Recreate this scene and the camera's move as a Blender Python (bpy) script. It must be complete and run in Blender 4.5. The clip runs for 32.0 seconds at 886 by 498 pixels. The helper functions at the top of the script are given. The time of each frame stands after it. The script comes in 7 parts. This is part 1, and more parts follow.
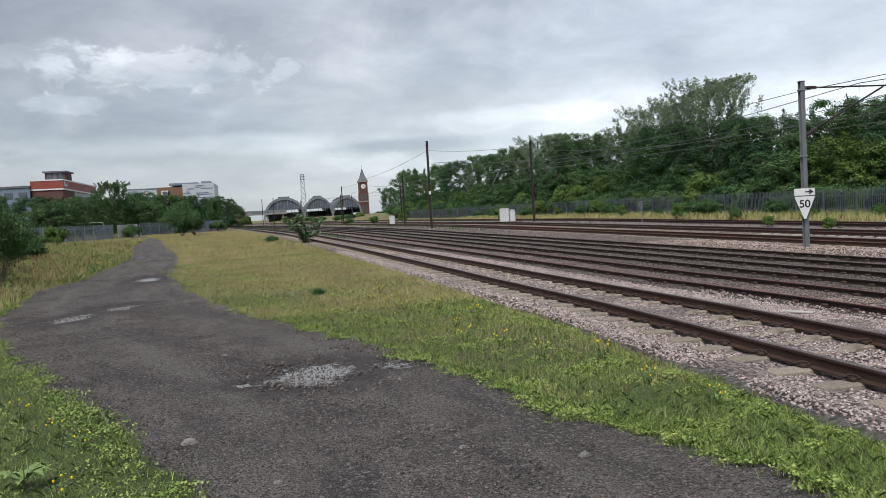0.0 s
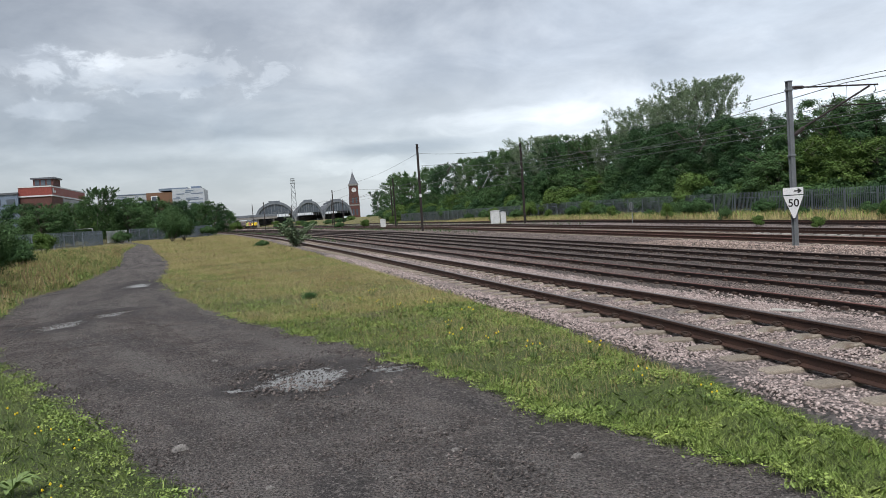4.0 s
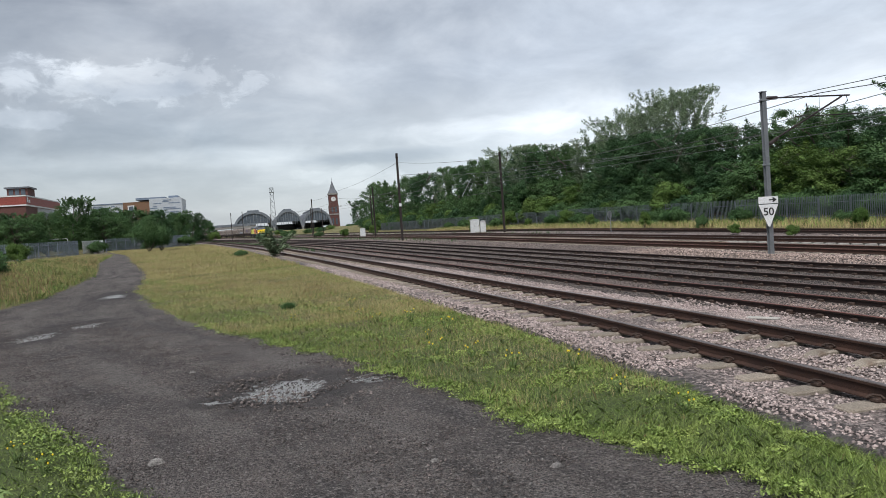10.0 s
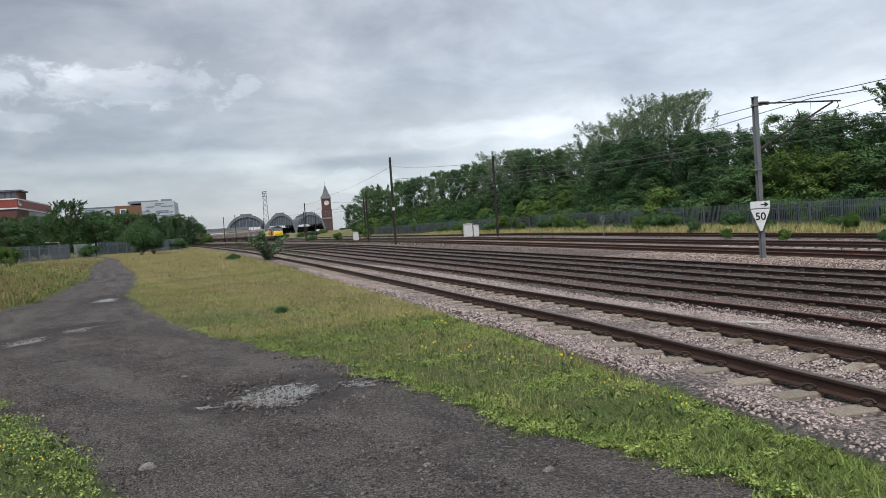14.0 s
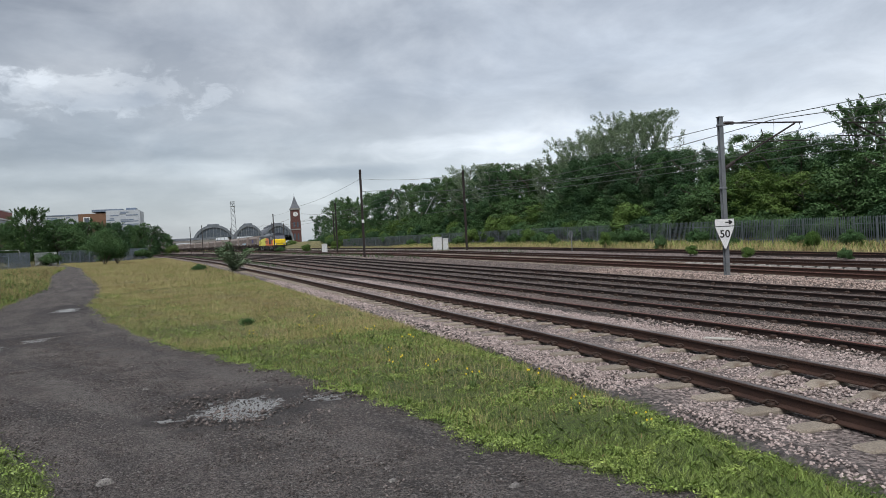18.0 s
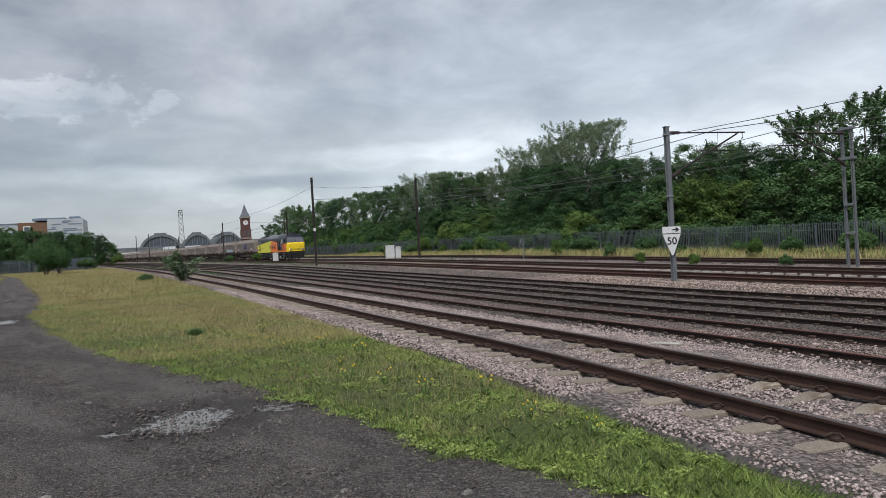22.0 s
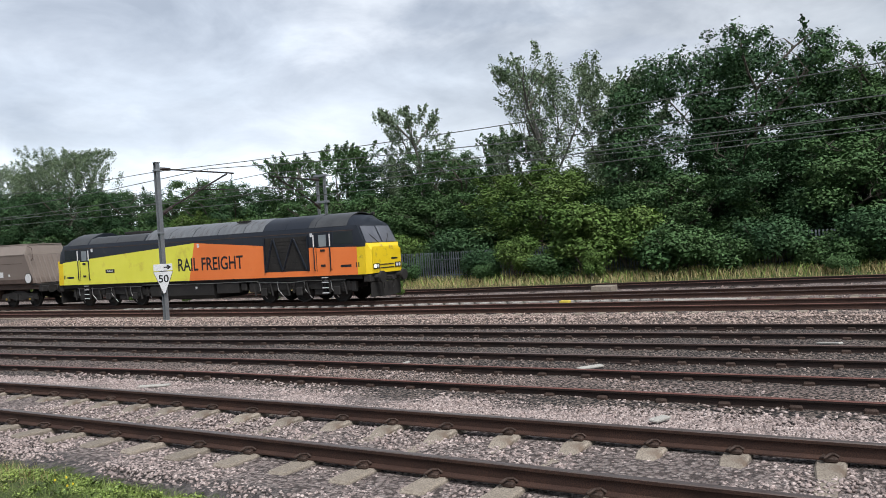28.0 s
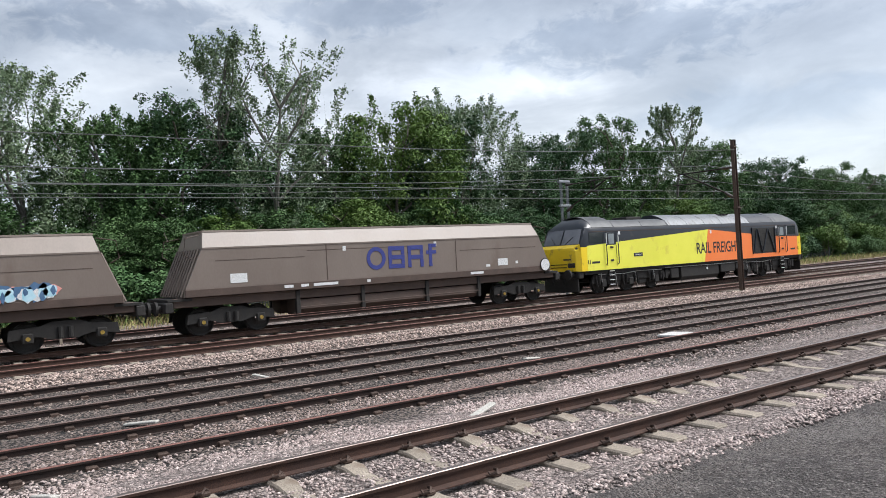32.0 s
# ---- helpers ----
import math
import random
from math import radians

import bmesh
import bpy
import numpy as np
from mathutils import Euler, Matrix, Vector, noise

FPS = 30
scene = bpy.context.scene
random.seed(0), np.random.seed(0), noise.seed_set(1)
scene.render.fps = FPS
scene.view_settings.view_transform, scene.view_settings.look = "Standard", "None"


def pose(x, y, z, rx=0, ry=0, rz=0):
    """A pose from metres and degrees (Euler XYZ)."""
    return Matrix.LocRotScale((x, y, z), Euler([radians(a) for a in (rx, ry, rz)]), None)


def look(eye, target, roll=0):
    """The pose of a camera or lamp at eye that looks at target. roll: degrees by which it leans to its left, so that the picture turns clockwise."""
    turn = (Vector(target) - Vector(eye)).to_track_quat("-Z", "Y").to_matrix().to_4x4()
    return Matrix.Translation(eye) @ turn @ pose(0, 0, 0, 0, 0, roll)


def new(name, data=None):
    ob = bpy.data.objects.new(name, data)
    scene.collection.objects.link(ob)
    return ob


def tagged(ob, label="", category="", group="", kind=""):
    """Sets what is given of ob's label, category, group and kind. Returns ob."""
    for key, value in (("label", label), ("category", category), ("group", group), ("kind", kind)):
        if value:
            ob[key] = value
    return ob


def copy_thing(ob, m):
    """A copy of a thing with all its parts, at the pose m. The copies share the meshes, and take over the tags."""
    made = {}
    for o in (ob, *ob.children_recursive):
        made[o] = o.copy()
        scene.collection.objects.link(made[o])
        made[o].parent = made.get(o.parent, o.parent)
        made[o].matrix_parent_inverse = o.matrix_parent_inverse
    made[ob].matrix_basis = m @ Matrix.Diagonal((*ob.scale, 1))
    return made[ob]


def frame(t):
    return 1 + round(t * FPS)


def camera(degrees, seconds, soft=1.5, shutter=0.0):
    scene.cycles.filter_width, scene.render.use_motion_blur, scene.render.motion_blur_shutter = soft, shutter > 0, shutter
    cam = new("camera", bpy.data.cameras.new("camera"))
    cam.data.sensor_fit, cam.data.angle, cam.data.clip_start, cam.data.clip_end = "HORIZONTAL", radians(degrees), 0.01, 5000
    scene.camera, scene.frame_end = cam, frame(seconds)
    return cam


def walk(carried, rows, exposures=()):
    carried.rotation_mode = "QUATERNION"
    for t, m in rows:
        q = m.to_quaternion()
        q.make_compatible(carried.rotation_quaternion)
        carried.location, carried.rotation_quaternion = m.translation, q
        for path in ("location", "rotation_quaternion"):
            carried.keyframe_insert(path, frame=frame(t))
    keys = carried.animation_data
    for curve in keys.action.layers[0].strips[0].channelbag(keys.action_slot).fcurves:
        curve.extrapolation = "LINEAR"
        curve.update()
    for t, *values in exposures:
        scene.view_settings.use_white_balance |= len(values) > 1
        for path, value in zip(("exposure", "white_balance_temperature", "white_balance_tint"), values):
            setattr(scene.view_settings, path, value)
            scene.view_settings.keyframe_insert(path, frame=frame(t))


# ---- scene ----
cam = camera(61.5, 32.0, soft=0.7)
PATH = [
    (0, (0.693, -0.139, 1.972), (1.103, 1.816, 1.874), -3.3),
    (0.5, (0.691, -0.142, 1.974), (1.103, 1.813, 1.88), -3.5),
    (1, (0.692, -0.141, 1.972), (1.105, 1.814, 1.883), -3.5),
    (1.5, (0.697, -0.141, 1.974), (1.112, 1.813, 1.889), -3.7),
    (2, (0.7, -0.129, 1.976), (1.12, 1.825, 1.891), -3.9),
    (2.5, (0.701, -0.13, 1.976), (1.123, 1.822, 1.891), -4.0),
    (3, (0.702, -0.148, 1.977), (1.124, 1.805, 1.89), -4.0),
    (3.5, (0.702, -0.126, 1.971), (1.132, 1.825, 1.88), -3.8),
    (5.5, (0.706, -0.13, 1.967), (1.148, 1.818, 1.873), -4.1),
    (6, (0.706, -0.146, 1.98), (1.151, 1.801, 1.886), -4.0),
    (6.5, (0.7, -0.146, 1.976), (1.153, 1.8, 1.881), -3.9),
    (7, (0.705, -0.137, 1.977), (1.161, 1.808, 1.88), -3.9),
    (7.5, (0.709, -0.135, 1.978), (1.17, 1.809, 1.883), -3.9),
    (8, (0.705, -0.133, 1.981), (1.177, 1.808, 1.892), -3.9),
    (8.5, (0.705, -0.158, 1.976), (1.185, 1.782, 1.897), -4.0),
    (9, (0.711, -0.134, 1.973), (1.199, 1.805, 1.9), -3.9),
    (9.5, (0.704, -0.141, 1.973), (1.193, 1.798, 1.9), -3.9),
    (10, (0.713, -0.139, 1.981), (1.2, 1.799, 1.909), -4.0),
    (10.5, (0.706, -0.138, 1.98), (1.193, 1.8, 1.908), -3.9),
    (11, (0.707, -0.138, 1.977), (1.193, 1.8, 1.906), -3.9),
    (11.5, (0.713, -0.145, 1.984), (1.199, 1.794, 1.917), -4.1),
    (12, (0.712, -0.138, 1.976), (1.199, 1.801, 1.916), -4.2),
    (12.5, (0.708, -0.147, 1.983), (1.197, 1.791, 1.924), -4.0),
    (13, (0.715, -0.137, 1.979), (1.211, 1.8, 1.92), -3.9),
    (13.5, (0.714, -0.137, 1.977), (1.215, 1.798, 1.915), -3.9),
    (15.5, (0.715, -0.127, 1.981), (1.239, 1.802, 1.921), -3.8),
    (16, (0.722, -0.128, 1.978), (1.255, 1.799, 1.923), -3.9),
    (16.5, (0.712, -0.135, 1.98), (1.253, 1.79, 1.93), -4.0),
    (17, (0.725, -0.131, 1.984), (1.281, 1.79, 1.942), -3.6),
    (17.5, (0.725, -0.12, 1.977), (1.301, 1.795, 1.943), -3.3),
    (18, (0.727, -0.12, 1.985), (1.314, 1.791, 1.953), -3.1),
    (18.5, (0.723, -0.124, 1.983), (1.318, 1.785, 1.953), -3.2),
    (19, (0.721, -0.13, 1.981), (1.324, 1.776, 1.95), -3.3),
    (19.5, (0.729, -0.112, 1.973), (1.343, 1.791, 1.941), -3.4),
    (20, (0.732, -0.118, 1.978), (1.353, 1.783, 1.947), -3.4),
    (20.5, (0.731, -0.114, 1.98), (1.363, 1.784, 1.953), -3.5),
    (21, (0.737, -0.111, 1.979), (1.388, 1.779, 1.954), -3.5),
    (21.5, (0.736, -0.152, 1.981), (1.415, 1.729, 1.96), -3.4),
    (22, (0.737, -0.116, 1.974), (1.445, 1.754, 1.957), -3.3),
    (22.5, (0.74, -0.124, 1.968), (1.479, 1.734, 1.953), -3.1),
    (23, (0.74, -0.122, 1.977), (1.512, 1.723, 1.974), -3.1),
    (23.5, (0.745, -0.125, 1.971), (1.561, 1.701, 1.967), -2.9),
    (24, (0.732, -0.133, 1.978), (1.603, 1.667, 1.965), -2.2),
    (24.5, (0.715, -0.152, 1.989), (1.68, 1.6, 1.979), -2.2),
    (26.5, (0.787, -0.208, 2.002), (2.123, 1.281, 1.997), -3.3),
    (27, (0.822, -0.207, 2.01), (2.274, 1.169, 1.994), -3.4),
    (27.5, (0.801, -0.252, 2.014), (2.383, 0.972, 2.0), -3.5),
    (28, (0.822, -0.271, 2.011), (2.521, 0.782, 2.007), -3.8),
    (28.5, (0.864, -0.308, 2.022), (2.695, 0.496, 2.031), -4.41),
    (29, (0.789, -0.319, 2.040), (2.737, 0.131, 2.069), -3.73),
    (29.5, (0.778, -0.343, 2.033), (2.777, -0.292, 2.082), -3.56),
    (30, (0.813, -0.407, 2.043), (2.783, -0.753, 2.091), -3.29),
    (30.5, (0.837, -0.424, 2.037), (2.721, -1.090, 2.086), -2.69),
    (31, (0.874, -0.482, 2.052), (2.682, -1.333, 2.107), -2.68),
    (31.5, (0.898, -0.491, 2.006), (2.608, -1.527, 2.058), -3.29),
    (32, (0.833, -0.504, 2.052), (2.450, -1.680, 2.081), -3.29),
]
walk(cam, [(t, look(eye, target, roll)) for t, eye, target, roll in PATH],
     exposures=[(0, 0.02, 6380, 10), (10, 0.0, 6380, 10), (19, -0.16, 6350, 10), (24.5, -0.22, 6350, 10), (28, 0.18, 6350, 10), (30, 0.56, 6350, 10), (32, 0.66, 6330, 10)])

# ---- light ----
world = bpy.data.worlds.new("overcast_sky")
scene.world = world
world.use_nodes = True


def build_world():
    nt = world.node_tree
    nt.nodes.clear()
    N, L = nt.nodes.new, nt.links.new
    out, bg = N("ShaderNodeOutputWorld"), N("ShaderNodeBackground")
    sky = N("ShaderNodeTexSky")
    sky.sky_type, sky.sun_disc = "NISHITA", False
    sky.sun_elevation, sky.sun_rotation = radians(40), radians(SUN_TURN)
    tc = N("ShaderNodeTexCoord")
    sep = N("ShaderNodeSeparateXYZ")
    L(tc.outputs["Generated"], sep.inputs[0])
    # flatten the direction onto a cloud deck
    up = N("ShaderNodeMath"); up.operation = "MAXIMUM"; up.inputs[1].default_value = 0.0
    L(sep.outputs["Z"], up.inputs[0])
    add = N("ShaderNodeMath"); add.operation = "ADD"; add.inputs[1].default_value = 0.24
    L(up.outputs[0], add.inputs[0])
    dx, dy = N("ShaderNodeMath"), N("ShaderNodeMath")
    for d, ax in ((dx, "X"), (dy, "Y")):
        d.operation = "DIVIDE"
        L(sep.outputs[ax], d.inputs[0]); L(add.outputs[0], d.inputs[1])
    comb = N("ShaderNodeCombineXYZ")
    L(dx.outputs[0], comb.inputs[0]); L(dy.outputs[0], comb.inputs[1])

    def noise_tex(scale, detail, rough, distort, src):
        n = N("ShaderNodeTexNoise")
        n.inputs["Scale"].default_value, n.inputs["Detail"].default_value = scale, detail
        n.inputs["Roughness"].default_value, n.inputs["Distortion"].default_value = rough, distort
        L(src, n.inputs["Vector"])
        return n.outputs["Fac"]

    def ramp(src, *stops):
        r = N("ShaderNodeValToRGB")
        while len(r.color_ramp.elements) < len(stops):
            r.color_ramp.elements.new(0.5)
        for e, (p, c) in zip(r.color_ramp.elements, stops):
            e.position, e.color = p, (*c, 1)
        L(src, r.inputs[0])
        return r.outputs["Color"]

    def mix(fac, a, b, kind="MIX"):
        m = N("ShaderNodeMix"); m.data_type, m.blend_type = "RGBA", kind
        if isinstance(fac, float):
            m.inputs[0].default_value = fac
        else:
            L(fac, m.inputs[0])
        for slot, v in ((6, a), (7, b)):
            if isinstance(v, tuple):
                m.inputs[slot].default_value = (*v, 1)
            else:
                L(v, m.inputs[slot])
        return m.outputs[2]

    def span01(src):
        r = N("ShaderNodeMapRange"); r.inputs[1].default_value, r.inputs[2].default_value = -1, 1
        L(src, r.inputs[0])
        return r.outputs[0]

    big = ramp(noise_tex(0.8, 7, 0.55, 0.3, comb.outputs[0]), (0.32, (0.34, 0.38, 0.44)), (0.45, (0.52, 0.56, 0.62)), (0.56, (0.80, 0.83, 0.87)), (0.70, (0.50, 0.54, 0.60)))
    puffs = ramp(noise_tex(2.6, 9, 0.58, 0.4, comb.outputs[0]), (0.36, (0.70, 0.71, 0.73)), (0.50, (0.98, 0.98, 0.98)), (0.66, (1.30, 1.30, 1.28)))
    deck = mix(0.9, big, puffs, "MULTIPLY")
    # brighter break in the cloud low over the horizon
    low = ramp(sep.outputs["Z"], (0.0, (0.62, 0.68, 0.76)), (0.09, (0.78, 0.83, 0.88)), (0.15, (0.98, 0.99, 1.0)), (0.26, (0.80, 0.81, 0.83)))
    lowfac = ramp(sep.outputs["Z"], (0.0, (0.85,) * 3), (0.10, (0.5,) * 3), (0.20, (0.30,) * 3), (0.36, (0.0,) * 3))
    clouds = mix(lowfac, deck, low)
    # the cloud is thinner, and brighter, towards the north-east
    side = N("ShaderNodeVectorMath"); side.operation = "DOT_PRODUCT"; side.inputs[1].default_value = (0.643, 0.766, 0.0)
    L(tc.outputs["Generated"], side.inputs[0])
    clouds = mix(1.0, clouds, ramp(span01(side.outputs["Value"]), (0.0, (0.72,) * 3), (0.66, (0.66,) * 3), (0.85, (0.78,) * 3), (0.93, (0.94,) * 3), (0.97, (1.20,) * 3), (1.0, (1.48,) * 3)), "MULTIPLY")

    # single cloud banks: bearing and height in degrees, half width, half height, softness, raggedness, tint
    def calc(op, a, b=None):
        m = N("ShaderNodeMath"); m.operation = op
        for i, v in enumerate((a, b)):
            if isinstance(v, (int, float)):
                m.inputs[i].default_value = v
            elif v is not None:
                L(v, m.inputs[i])
        return m.outputs[0]
    bearing = calc("MULTIPLY", calc("ARCTAN2", sep.outputs["X"], sep.outputs["Y"]), 57.2958)
    height = calc("MULTIPLY", calc("ARCSINE", sep.outputs["Z"]), 57.2958)
    flat = N("ShaderNodeCombineXYZ"); L(bearing, flat.inputs[0]); L(calc("MULTIPLY", height, 1.7), flat.inputs[1])
    lumps, shreds = noise_tex(0.42, 8, 0.6, 0.5, flat.outputs[0]), noise_tex(0.16, 6, 0.55, 0.8, flat.outputs[0])
    for az, el, w, hgt, soft, ragged, tint in CLOUD_BANKS:
        px, pz = calc("DIVIDE", calc("SUBTRACT", bearing, az), w), calc("DIVIDE", calc("SUBTRACT", height, el), hgt)
        d = calc("SQRT", calc("ADD", calc("MULTIPLY", px, px), calc("MULTIPLY", pz, pz)))
        d = calc("ADD", d, calc("MULTIPLY", calc("SUBTRACT", 0.5, lumps if soft < 0.5 else shreds), ragged))
        r = N("ShaderNodeMapRange"); r.interpolation_type = "SMOOTHSTEP"
        r.inputs[1].default_value, r.inputs[2].default_value = 1.0 + soft * 0.5, 1.0 - soft
        L(d, r.inputs[0])
        clouds = mix(r.outputs[0], clouds, mix(1.0, clouds, tint, "MULTIPLY"))
    tinted = mix(CLOUD_COVER, sky.outputs[0], clouds)
    L(tinted, bg.inputs["Color"])
    bg.inputs["Strength"].default_value = SKY_STRENGTH
    L(bg.outputs[0], out.inputs[0])


CLOUD_BANKS = (
    (-9, 8.2, 15, 2.8, 0.9, 1.6, (0.70, 0.73, 0.77)), (20, 11.5, 14, 3.0, 0.9, 1.8, (0.88, 0.89, 0.91)), (-2, 15.5, 12, 2.0, 0.9, 1.8, (0.86, 0.87, 0.89)),
    (-7.5, 11.3, 8.0, 1.5, 0.35, 3.2, (1.34, 1.34, 1.33)), (-16.5, 12.0, 6.0, 0.9, 0.4, 3.0, (1.22, 1.22, 1.22)), (-14.5, 8.7, 2.6, 0.7, 0.4, 2.6, (1.26, 1.26, 1.26)),
    (-6.5, 10.7, 5.0, 0.6, 0.45, 2.4, (0.84, 0.85, 0.87)), (-4, 5.9, 13, 0.8, 0.6, 2.2, (1.34, 1.33, 1.30)), (18, 6.9, 8, 0.8, 0.6, 2.4, (1.28, 1.27, 1.25)),
    (9, 5.3, 6, 0.6, 0.6, 2.0, (0.76, 0.78, 0.82)), (7.5, 4.0, 3.6, 0.9, 0.35, 2.6, (1.14, 1.14, 1.13)), (34, 9.0, 10, 1.6, 0.8, 2.2, (0.88, 0.89, 0.91)),
    (62, 17, 9, 1.3, 0.6, 2.6, (0.80, 0.82, 0.85)), (74, 13.5, 6, 0.8, 0.5, 2.4, (0.86, 0.87, 0.90)), (104, 17.5, 8, 2.0, 0.45, 2.8, (0.70, 0.73, 0.78)), (120, 18.5, 6, 1.6, 0.45, 2.8, (0.76, 0.79, 0.84)),
    (127, 13.0, 8, 1.8, 0.5, 2.8, (1.20, 1.20, 1.20)), (141, 15.5, 10, 2.2, 0.45, 2.8, (0.72, 0.75, 0.80)), (150, 9.5, 8, 2.0, 0.5, 2.6, (0.82, 0.86, 0.92)),
)
SUN_TURN, SKY_STRENGTH, CLOUD_COVER = 200.0, 0.80, 0.97
build_world()
sun = new("sun", bpy.data.lights.new("sun", "SUN"))
sun.data.energy, sun.data.angle, sun.data.color = 3.6, radians(24), (1.0, 0.98, 0.955)
sun.matrix_basis = look((0, 0, 60), (24, 36, 0))


# ---- mesh building ----
class MB:
    """Gathers vertices and faces for one mesh."""

    def __init__(self):
        self.v, self.f = [], []

    def add(self, verts, faces):
        n = len(self.v)
        self.v += [tuple(p) for p in verts]
        self.f += [tuple(i + n for i in q) for q in faces]
        return self

    def box(self, x0, y0, z0, x1, y1, z1, c=0.0):
        if c <= 0:
            v = [(x, y, z) for z in (z0, z1) for y in (y0, y1) for x in (x0, x1)]
            return self.add(v, [(0, 2, 3, 1), (4, 5, 7, 6), (0, 1, 5, 4), (2, 6, 7, 3), (0, 4, 6, 2), (1, 3, 7, 5)])
        c = min(c, (x1 - x0) * 0.45, (y1 - y0) * 0.45, (z1 - z0) * 0.45)
        rings = [(z0, c), (z0 + c, 0), (z1 - c, 0), (z1, c)]
        v = []
        for z, k in rings:
            a0, b0, a1, b1 = x0 + k, y0 + k, x1 - k, y1 - k
            d = c if k == 0 else c * 0.3
            v += [(a0 + d, b0, z), (a1 - d, b0, z), (a1, b0 + d, z), (a1, b1 - d, z), (a1 - d, b1, z), (a0 + d, b1, z), (a0, b1 - d, z), (a0, b0 + d, z)]
        return self.rings_faces(v, 4, 8)

    def rings_faces(self, v, n, k, closed=True, caps=True):
        f = []
        for i in range(n - 1):
            for j in range(k if closed else k - 1):
                a, b = i * k + j, i * k + (j + 1) % k
                f.append((a, b, b + k, a + k))
        if caps:
            f.append(tuple(range(k - 1, -1, -1)))
            f.append(tuple(range((n - 1) * k, n * k)))
        return self.add(v, f)

    def cyl(self, p0, p1, r0, r1=None, n=10, caps=True):
        r1 = r0 if r1 is None else r1
        return self.tube([p0, p1], [r0, r1], n, caps)

    def tube(self, pts, radii, n=8, caps=True):
        pts = [Vector(p) for p in pts]
        v = []
        for i, p in enumerate(pts):
            d = (pts[min(i + 1, len(pts) - 1)] - pts[max(i - 1, 0)]).normalized()
            a = d.orthogonal().normalized() if abs(d.z) > 0.99 else d.cross(Vector((0, 0, 1))).normalized()
            b = a.cross(d)
            r = radii[i] if isinstance(radii, (list, tuple)) else radii
            v += [tuple(p + (a * math.cos(k * math.tau / n) + b * math.sin(k * math.tau / n)) * r) for k in range(n)]
        return self.rings_faces(v, len(pts), n, True, caps)

    def prism(self, prof, axis, a, b):
        """A closed outline (2D, in the two axes that are left) pushed from a to b along an axis."""
        put = {"x": lambda p, t: (t, p[0], p[1]), "y": lambda p, t: (p[0], t, p[1]), "z": lambda p, t: (p[0], p[1], t)}[axis]
        return self.rings_faces([put(p, t) for t in (a, b) for p in prof], 2, len(prof))

    def loft(self, rings, closed=True, caps=True):
        return self.rings_faces([p for r in rings for p in r], len(rings), len(rings[0]), closed, caps)

    def moved(self, m, start=0):
        self.v[start:] = [tuple(m @ Vector(p)) for p in self.v[start:]]
        return self

    def mesh(self, name, *mats, smooth=False):
        me = bpy.data.meshes.new(name)
        me.from_pydata(self.v, [], self.f)
        for m in mats:
            me.materials.append(m)
        bm = bmesh.new()
        bm.from_mesh(me)
        bmesh.ops.recalc_face_normals(bm, faces=bm.faces)
        bm.to_mesh(me)
        bm.free()
        if smooth:
            me.shade_smooth()
            me.set_sharp_from_angle(angle=radians(38))
        return me


def part(name, mb, material, parent, label="", smooth=False, m=None):
    """Links a gathered mesh, or a mesh that is there, as one object under a thing or a part."""
    me = mb.mesh(name, material, smooth=smooth) if isinstance(mb, MB) else mb
    ob = new(name, me)
    ob.parent = parent
    if m is not None:
        ob.matrix_basis = m
    return tagged(ob, label)


def empty(name, m, label, category, group=""):
    ob = new(name)
    ob.matrix_basis = m
    ob.empty_display_size = 0.3
    return tagged(ob, label, category, group)


def thing(name, mb, material, label, category, group="", kind="", smooth=False, m=None):
    ob = new(name, mb.mesh(name, material, smooth=smooth) if isinstance(mb, MB) else mb)
    if m is not None:
        ob.matrix_basis = m
    return tagged(ob, label, category, group, kind)


def raw_mesh(name, verts, faces, material, attrs=()):
    """A big mesh from arrays; faces all of one size."""
    verts, faces = np.asarray(verts, np.float32), np.asarray(faces, np.int32)
    me = bpy.data.meshes.new(name)
    k = faces.shape[1]
    me.vertices.add(len(verts)); me.vertices.foreach_set("co", verts.ravel())
    me.loops.add(faces.size); me.loops.foreach_set("vertex_index", faces.ravel())
    me.polygons.add(len(faces))
    me.polygons.foreach_set("loop_start", np.arange(0, faces.size, k, dtype=np.int32))
    for key, values in attrs:
        me.attributes.new(key, "FLOAT", "POINT").data.foreach_set("value", np.asarray(values, np.float32))
    me.materials.append(material)
    me.update(calc_edges=True)
    return me


